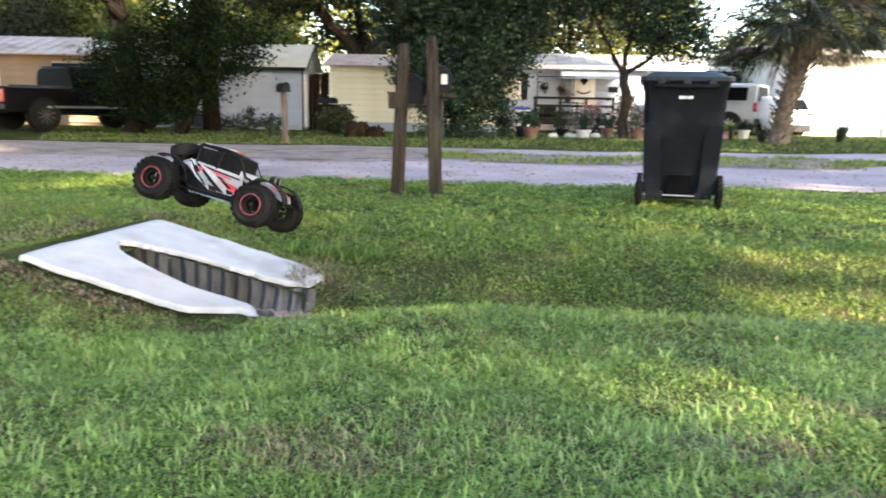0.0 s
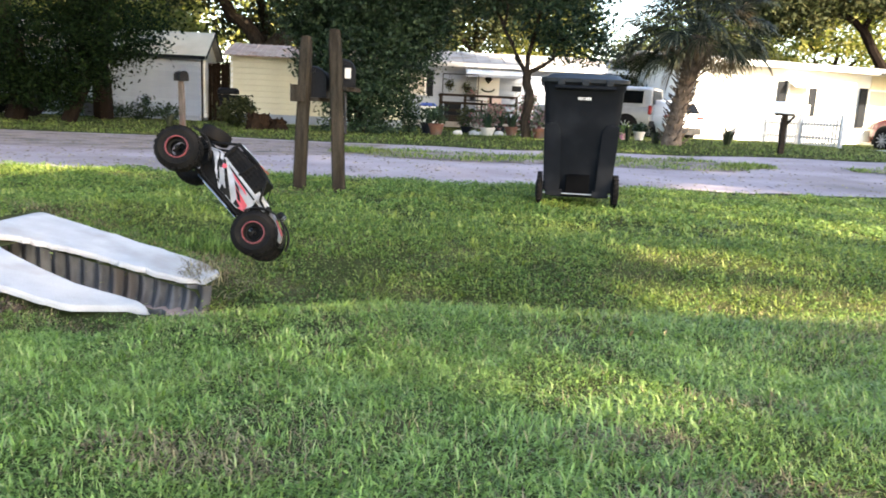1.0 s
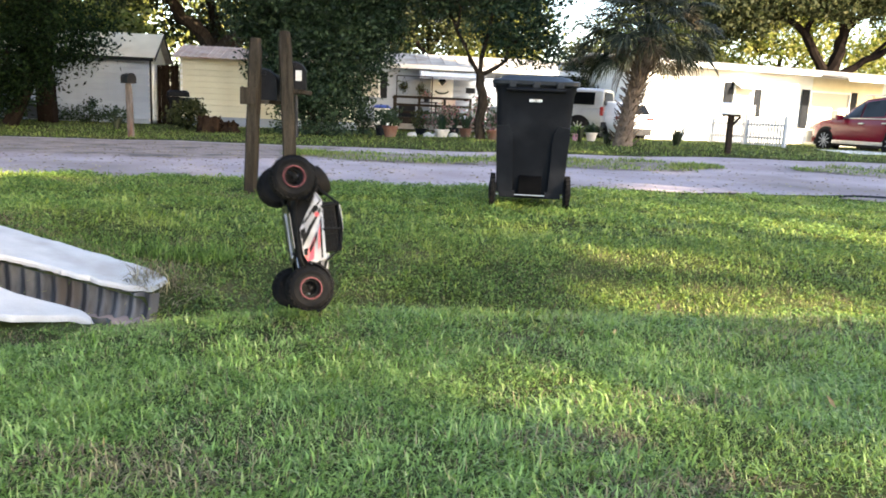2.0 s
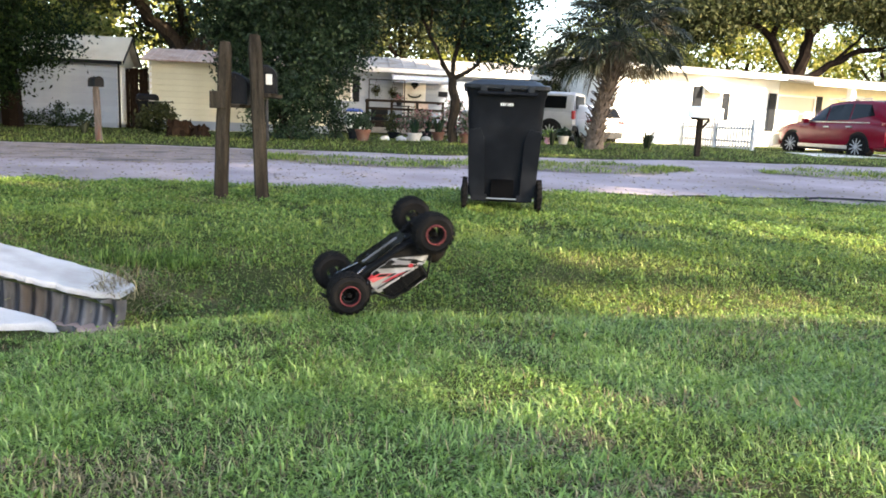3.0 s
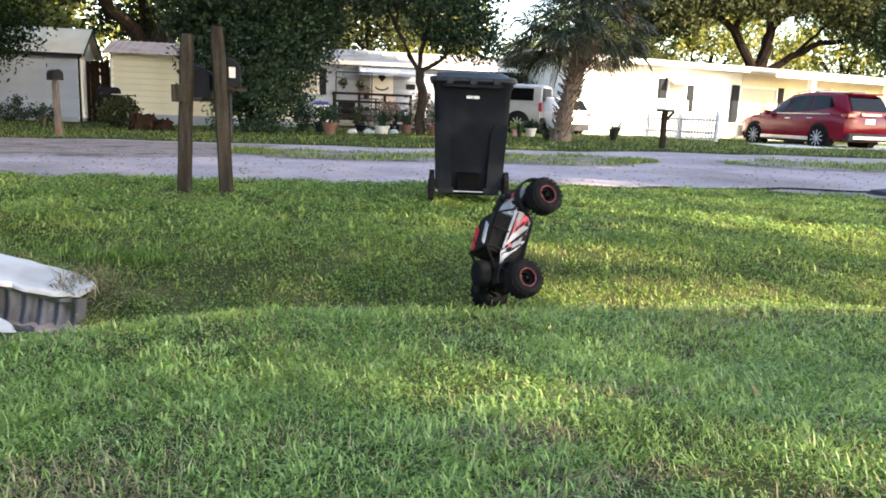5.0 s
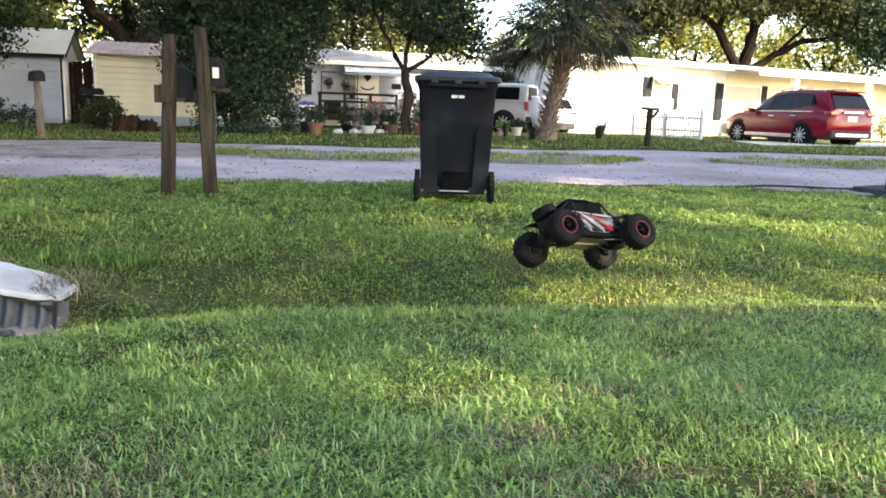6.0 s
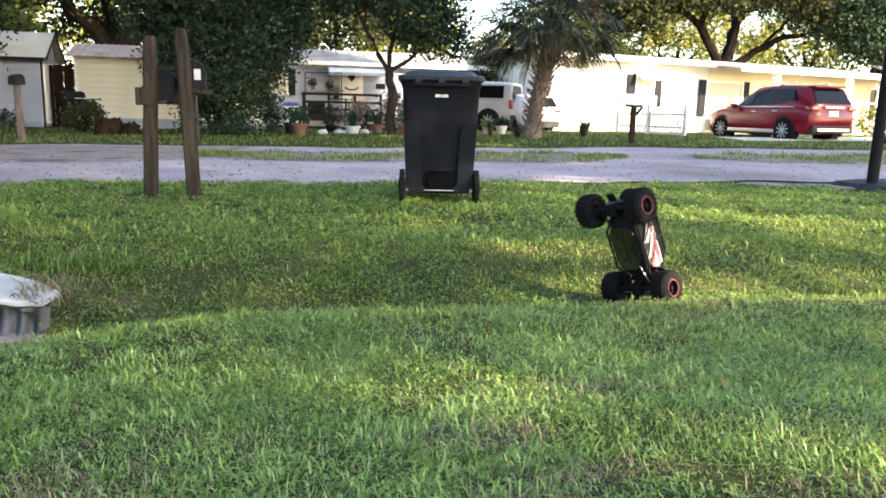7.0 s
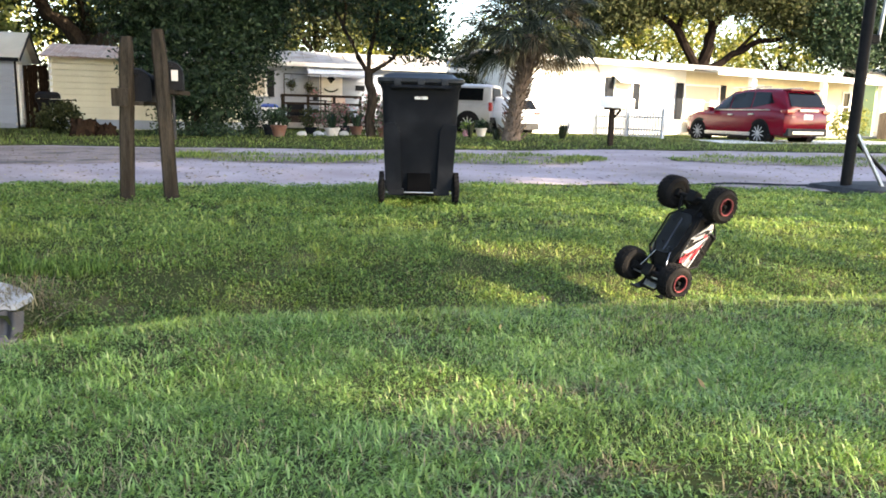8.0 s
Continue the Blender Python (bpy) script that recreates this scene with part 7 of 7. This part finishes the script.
for k in range(9):
    rng = np.random.default_rng(200 + k)
    x, y = -1.9 + 0.38 * k + rng.uniform(-0.1, 0.1), 22.0 + 0.12 * k + rng.uniform(-0.1, 0.1)
    bm = bmesh.new()
    bmesh.ops.create_icosphere(bm, subdivisions=2, radius=1.0)
    for v in bm.verts:
        v.co = Vector((v.co.x * 0.16, v.co.y * 0.12, v.co.z * 0.1)) * (1 + 0.25 * noise.noise(v.co * 1.5 + Vector((k, 0, 0))))
    tagged(part("border_stone", bm, M_STONE, smooth=True), "grey rounded garden border stone", "stone", "garden border stones").matrix_world = pose(x, y, ground_z(x, y) + 0.03)


# ---- grass ----
def blades(name, X, Y, L, W, material, label, seed, lean=0.7, lift=0.0, simple=False, swirl=0.0):
    """Bent grass blades standing on the ground; simple ones are single slivers; swirl lays neighbours one way."""
    rng = np.random.default_rng(seed)
    n = len(X)
    Z = np.array([ground_z(float(x), float(y)) for x, y in zip(X, Y)]) + lift - 0.004
    a = rng.uniform(0, 2 * math.pi, n)
    if swirl:
        lay = 9.0 * patchy(X, Y, 1.7, seed + 3) + 5.0 * patchy(X, Y, 5.5, seed + 4)
        a = lay + rng.normal(0, 1.6 - swirl, n)
    d = np.column_stack([np.cos(a), np.sin(a)])
    s = np.column_stack([-d[:, 1], d[:, 0]])
    ln = lean * rng.uniform(0.15, 1.25, n)
    th1, th2 = np.clip(ln * 0.6, 0, 1.3), np.clip(ln * 1.45, 0, 1.75)
    p0 = np.column_stack([X, Y, Z])
    p1 = p0 + np.column_stack([d * (np.sin(th1) * L * 0.5)[:, None], np.cos(th1) * L * 0.5])
    p2 = p1 + np.column_stack([d * (np.sin(th2) * L * 0.5)[:, None], np.cos(th2) * L * 0.5])
    w = np.column_stack([s * (W / 2)[:, None], np.zeros(n)])
    if simple:
        V = np.stack([p0 - w, p0 + w, p2], 1).reshape(-1, 3)
        F = np.arange(3 * n).reshape(n, 3)
    else:
        V = np.stack([p0 - w * 0.7, p0 + w * 0.7, p1 - w, p1 + w, p2], 1).reshape(-1, 3)
        i = np.arange(n)[:, None] * 5
        F = np.concatenate([i + np.array([0, 1, 2]), i + np.array([1, 3, 2]), i + np.array([2, 3, 4])], 1).reshape(-1, 3)
    return tagged(fast_mesh(name, V, F, material), label, "grass", kind="stuff")


def leaflets(name, X, Y, size, height, material, label, seed):
    """Small broad leaves held flat or tilted over the ground, as clover and creeping weeds hold them."""
    rng = np.random.default_rng(seed)
    n = len(X)
    Z = np.array([ground_z(float(x), float(y)) for x, y in zip(X, Y)]) + height * rng.uniform(0.15, 1.0, n)
    a = rng.uniform(0, 2 * math.pi, n)
    tilt = rng.normal(0.1, 0.5, n)
    u = np.column_stack([np.cos(a) * np.cos(tilt), np.sin(a) * np.cos(tilt), np.sin(tilt)])
    roll = rng.normal(0, 0.45, n)
    v = np.column_stack([-np.sin(a) * np.cos(roll), np.cos(a) * np.cos(roll), np.sin(roll)])
    L = (size * rng.uniform(0.6, 1.4, n))[:, None]
    P = np.column_stack([X, Y, Z])
    V = np.stack([P - u * L * 0.5, P + v * L * 0.3, P + u * L * 0.5, P - v * L * 0.3], 1).reshape(-1, 3)
    return tagged(fast_mesh(name, V, np.arange(4 * n).reshape(n, 4), material), label, "weeds", kind="stuff")


def patchy(X, Y, scale, seed):
    return np.array([noise.noise((float(x) * scale, float(y) * scale, seed)) for x, y in zip(X, Y)])


BARE = [(0.62, 1.95, 0.30, 0.09), (0.25, 1.62, 0.16, 0.07), (-0.75, 1.45, 0.22, 0.08), (0.95, 1.30, 0.22, 0.08), (-0.05, 1.22, 0.15, 0.06), (0.3, 1.3, 0.12, 0.05), (-1.85, 6.1, 0.5, 0.25), (-3.3, 6.6, 0.7, 0.25), (-2.45, 2.5, 0.5, 0.12), (-1.75, 2.56, 0.45, 0.08), (-2.85, 3.2, 0.25, 0.4), (1.3, 2.75, 0.35, 0.05), (-0.6, 1.36, 0.25, 0.06), (0.45, 1.42, 0.2, 0.05)]


def spread(seed, n, y0, y1, thin=0.14, clump=0.0):
    """Places over the lawn between two distances, thinned in patches and off the bare ground."""
    rng = np.random.default_rng(seed)
    Y = np.sqrt(rng.uniform(y0 ** 2, y1 ** 2, n * 2))
    t = rng.uniform(0, 1, len(Y))
    X = -(Y * 1.1 + 0.4) * (1 - t) + (Y * 0.8 + 0.3) * t
    edge = np.array([near_edge(float(x)) for x in X])
    keep = (Y < edge + rng.normal(0, 0.10, len(Y)))
    fade = np.clip((y1 - Y) / 0.5, 0, 1) * (np.clip((Y - y0) / 0.5, 0, 1) if y0 > 2 else 1)
    keep &= rng.random(len(Y)) < fade
    keep &= ~(on_slab(X, Y) & (rng.random(len(Y)) > 0.003))
    keep &= ~((X > 3.95) & (Y > edge - 0.65) & (X < 7) & (rng.random(len(Y)) > 0.12))
    keep &= ~((X > 2.4) & (Y > edge - 0.14))
    keep &= ~((X > 4.9) & (X < 6.6) & (Y > 7.6))
    for bx, by, rx, ry in BARE:
        q = ((X - bx) / rx) ** 2 + ((Y - by) / ry) ** 2
        keep &= (q > 1) | (rng.random(len(Y)) < 0.45 + 0.4 * np.clip(q, 0, 1))
    X, Y = X[keep][:n], Y[keep][:n]
    p = patchy(X, Y, 2.2, seed) + 0.6 * patchy(X, Y, 7.0, seed + 1)
    k = rng.random(len(X)) < np.clip(1.0 - thin + p * (0.9 + clump), 0.25 - min(0.2, clump), 1)
    return X[k], Y[k], p[k], rng


def lawn(name, seed, n, y0, y1, L, W, label, material=None, lean=0.7, thin=0.14, simple=False, swirl=0.0, clump=0.0):
    X, Y, p, rng = spread(seed, n, y0, y1, thin, clump)
    ln = L * rng.uniform(0.45, 1.25, len(X)) * (1 + (0.45 + 0.3 * clump) * np.clip(p, -0.6, 0.9))
    wd = W * rng.uniform(0.7, 1.4, len(X))
    return blades(name, X, Y, ln, wd, material or M_GRASS, label, seed, lean, 0.0, simple, swirl)


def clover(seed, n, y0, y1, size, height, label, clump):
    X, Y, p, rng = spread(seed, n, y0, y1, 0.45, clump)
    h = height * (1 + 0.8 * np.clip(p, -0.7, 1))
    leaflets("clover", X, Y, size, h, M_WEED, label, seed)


lawn("grass", 1, 265000, 1.02, 3.0, 0.03, 0.0036, "green lawn grass, mown short and uneven", lean=2.5, simple=True)
lawn("broad_grass", 21, 145000, 1.02, 3.0, 0.036, 0.0038, "broader grass blades bent over in the lawn", lean=2.7, swirl=0.5, thin=0.3, clump=0.5)
lawn("grass", 2, 230000, 2.4, 5.0, 0.03, 0.0045, "green lawn grass along the ditch", M_BANKGRASS, lean=2.3, simple=True, thin=0.14, clump=0.3)
lawn("broad_grass", 22, 52000, 2.4, 5.0, 0.042, 0.0062, "broader grass blades along the ditch", M_BANKGRASS, lean=2.5, swirl=0.5, thin=0.3, clump=0.6)
lawn("grass", 3, 330000, 4.2, 9.6, 0.036, 0.0068, "green lawn grass on the far bank", M_BANKGRASS, lean=2.0, simple=True, thin=0.24, clump=0.6)
lawn("broad_grass", 23, 60000, 4.2, 9.6, 0.05, 0.011, "longer grass blades on the far bank", M_BANKGRASS, lean=2.3, swirl=0.5, thin=0.35, clump=0.8)
lawn("dead_grass", 5, 40000, 1.02, 4.5, 0.04, 0.0026, "dry straw-coloured grass lying in the lawn", M_STRAW, 1.9, 0.35)
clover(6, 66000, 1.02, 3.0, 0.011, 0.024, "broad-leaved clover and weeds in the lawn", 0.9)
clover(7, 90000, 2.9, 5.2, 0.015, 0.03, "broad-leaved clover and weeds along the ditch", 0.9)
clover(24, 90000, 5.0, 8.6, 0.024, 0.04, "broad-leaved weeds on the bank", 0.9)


def tufts(seed, count, y0, y1, L, W, material):
    """Clumps of longer blades that arch outward from one root."""
    rng = np.random.default_rng(seed)
    CY = np.sqrt(rng.uniform(y0 ** 2, y1 ** 2, count))
    CX = rng.uniform(-1, 1, count) * (CY * 0.85 + 0.2)
    per = 22
    size = np.repeat(rng.uniform(0.55, 1.3, count), per)
    X = np.repeat(CX, per) + rng.normal(0, 0.014, count * per) * size
    Y = np.repeat(CY, per) + rng.normal(0, 0.014, count * per) * size
    k = ~on_slab(X, Y)
    X, Y, size = X[k], Y[k], size[k]
    ln = L * size * rng.uniform(0.6, 1.2, len(X))
    blades("grass_tufts", X, Y, ln, W * rng.uniform(0.7, 1.4, len(X)), material, "taller arching grass tufts standing out of the lawn", seed + 1, 2.3)


tufts(70, 420, 1.15, 3.0, 0.05, 0.0045, M_GRASS)
tufts(72, 500, 3.0, 7.5, 0.065, 0.007, M_BANKGRASS)


def yard_grass():
    """Coarser turf over the rest of the yard around the camera."""
    rng = np.random.default_rng(12)
    n = 130000
    X, Y = rng.uniform(-9, 8, n), rng.uniform(-4, 9.5, n)
    edge = np.array([near_edge(float(x)) for x in X])
    out = (X < -(Y * 1.1 + 0.4)) | (X > Y * 0.8 + 0.3) | (Y < 1.02)
    k = out & (Y < edge - 0.05) & ~on_slab(X, Y) & ~((X > 4.9) & (X < 6.8) & (Y > 7.5))
    X, Y = X[k], Y[k]
    blades("yard_grass", X, Y, 0.035 * rng.uniform(0.5, 1.3, len(X)), 0.012 * rng.uniform(0.7, 1.3, len(X)), M_GRASS, "short green grass over the rest of the yard", 13, 2.2, 0.0, True)


yard_grass()


def far_grass():
    rng = np.random.default_rng(9)
    n = 90000
    Y = rng.uniform(11.5, 30, n)
    X = rng.uniform(-1, 1, n) * (Y * 0.8 + 1)
    v = np.array([verge(float(x)) for x in X])
    k = Y > v + rng.normal(0, 0.12, n)
    X, Y = X[k], Y[k]
    blades("verge_grass", X, Y, 0.07 * rng.uniform(0.5, 1.4, len(X)), 0.022 * rng.uniform(0.7, 1.3, len(X)), M_VERGE, "green grass on the verge before the houses", 9, 1.8, 0.0, True)
    for a, b in ISLANDS:
        lo, hi = island(a, b)
        n = 9500
        X = rng.uniform(a, b, n)
        t = rng.uniform(0, 1, n)
        Y = np.array([lo(float(x)) + (hi(float(x)) - lo(float(x))) * s for x, s in zip(X, t)]) + rng.normal(0, 0.15, n)
        c = 0.5 + patchy(X, Y, 1.3, 4)
        k = rng.random(n) < np.clip(c + 0.25, 0.15, 1)
        X, Y, c = X[k], Y[k], c[k]
        blades("island_grass", X, Y, 0.055 * rng.uniform(0.4, 1.4, len(X)) * (0.5 + c), 0.016 * rng.uniform(0.7, 1.3, len(X)), M_VERGE, "ragged grass on the strip between street and lane", 10, 1.2, 0.04)


far_grass()


def thatch():
    """Brown dead grass over the bare spots."""
    rng = np.random.default_rng(44)
    XS, YS = [], []
    for bx, by, rx, ry in BARE:
        n = int(8000 * (rx * ry) ** 0.7) + 200
        a, q = rng.uniform(0, 6.283, n), np.sqrt(rng.uniform(0, 1, n)) * rng.uniform(0.8, 1.3, n)
        XS.append(bx + rx * q * np.cos(a))
        YS.append(by + ry * q * np.sin(a))
    X, Y = np.concatenate(XS), np.concatenate(YS)
    k = ~on_slab(X, Y)
    X, Y = X[k], Y[k]
    blades("dead_thatch", X, Y, 0.035 * rng.uniform(0.5, 1.4, len(X)), 0.003 * rng.uniform(0.7, 1.5, len(X)), M_STRAW, "matted brown dead grass on bare spots", 45, 2.4)


thatch()


def litter():
    """Fallen leaves and grit along the street."""
    rng = np.random.default_rng(15)
    n = 3600
    X = np.concatenate([rng.uniform(-9, 8, 2400), rng.uniform(-10, -1, 1200)])
    t = rng.beta(1.0, 1.6, n)
    Y = np.array([near_edge(float(x)) + 0.1 + s * (verge(float(x)) - near_edge(float(x)) - 0.2) for x, s in zip(X, t)])
    Z = np.array([ground_z(float(x), float(y)) for x, y in zip(X, Y)]) + 0.028
    P = np.column_stack([X, Y, Z])
    V, F = leaf_quads(rng, P, 0.055, 0.03, 0.0)
    V[:, 2] = np.repeat(Z, 4) + (V[:, 2] - np.repeat(Z, 4)) * 0.25
    tagged(fast_mesh("fallen_leaves", V, F, M_STRAW), "brown fallen leaves scattered on the street", "leaves", kind="stuff")
    n = 22
    X, Y = rng.uniform(-1.2, 2.8, n), rng.uniform(1.5, 3.1, n)
    Z = np.array([ground_z(float(x), float(y)) for x, y in zip(X, Y)]) + 0.05
    V, F = leaf_quads(rng, np.column_stack([X, Y, Z]), 0.035, 0.014, 0.0)
    tagged(fast_mesh("dry_leaves", V, F, M_STRAW), "dry fallen leaves lying in the lawn", "leaves", kind="stuff")


litter()


def slab_weeds():
    """Rank weeds and dead stalks along the back of the concrete mouth."""
    rng = np.random.default_rng(61)
    n = 900
    X = rng.normal(-1.62, 0.22, n)
    Y = 3.95 + 0.12 * (X + 1.6) + np.abs(rng.normal(0, 0.1, n))
    blades("rank_grass", X, Y, 0.07 * rng.uniform(0.4, 1.5, n), 0.006 * rng.uniform(0.7, 1.5, n), M_WEED, "rank green weeds behind the concrete culvert mouth", 62, 0.9)
    n = 900
    X = rng.uniform(-2.75, -1.85, n)
    Y = np.where(rng.random(n) < 0.75, 2.6 - np.abs(rng.normal(0, 0.07, n)), rng.uniform(2.5, 3.5, n))
    X = np.where(Y > 2.62, -2.64 - np.abs(rng.normal(0, 0.14, n)), X)
    Z = np.array([ground_z(float(x), float(y)) for x, y in zip(X, Y)]) + 0.006 + 0.008 * rng.random(n)
    V, F = leaf_quads(rng, np.column_stack([X, Y, Z]), 0.03, 0.016, 0.0)
    tagged(fast_mesh("leaf_debris", V, F, M_DEBRIS), "dark brown dead leaves and dirt banked against the concrete", "leaves", kind="stuff")
    n = 260
    X = rng.uniform(-1.6, -1.38, n)
    Y = rng.uniform(3.3, 3.66, n)
    blades("dead_vines", X, Y, 0.12 * rng.uniform(0.4, 1.3, n), 0.004 * rng.uniform(0.7, 1.5, n), M_STRAW, "dead brown vines trailing over the broken concrete end", 64, 2.6, 0.035)
    n = 500
    X = rng.uniform(-2.7, -1.4, n)
    Y = 3.8 + 0.05 * np.abs(rng.normal(0, 1, n))
    blades("dead_stalks", X, Y, 0.06 * rng.uniform(0.4, 1.5, n), 0.003 * rng.uniform(0.7, 1.5, n), M_STRAW, "dry brown stalks along the culvert slab", 63, 1.8)


slab_weeds()


def motions():
    walk(rc_truck, [(t, pose(x, y, z, a, b, c)) for t, x, y, z, a, b, c in TRUCK_ROWS])
    for w in rc_wheels:
        m = w.matrix_basis.copy()
        walk(w, [(k * 0.5, m @ pose(0, 0, 0, 0, 70 * k, 0)) for k in range(17)])


motions()
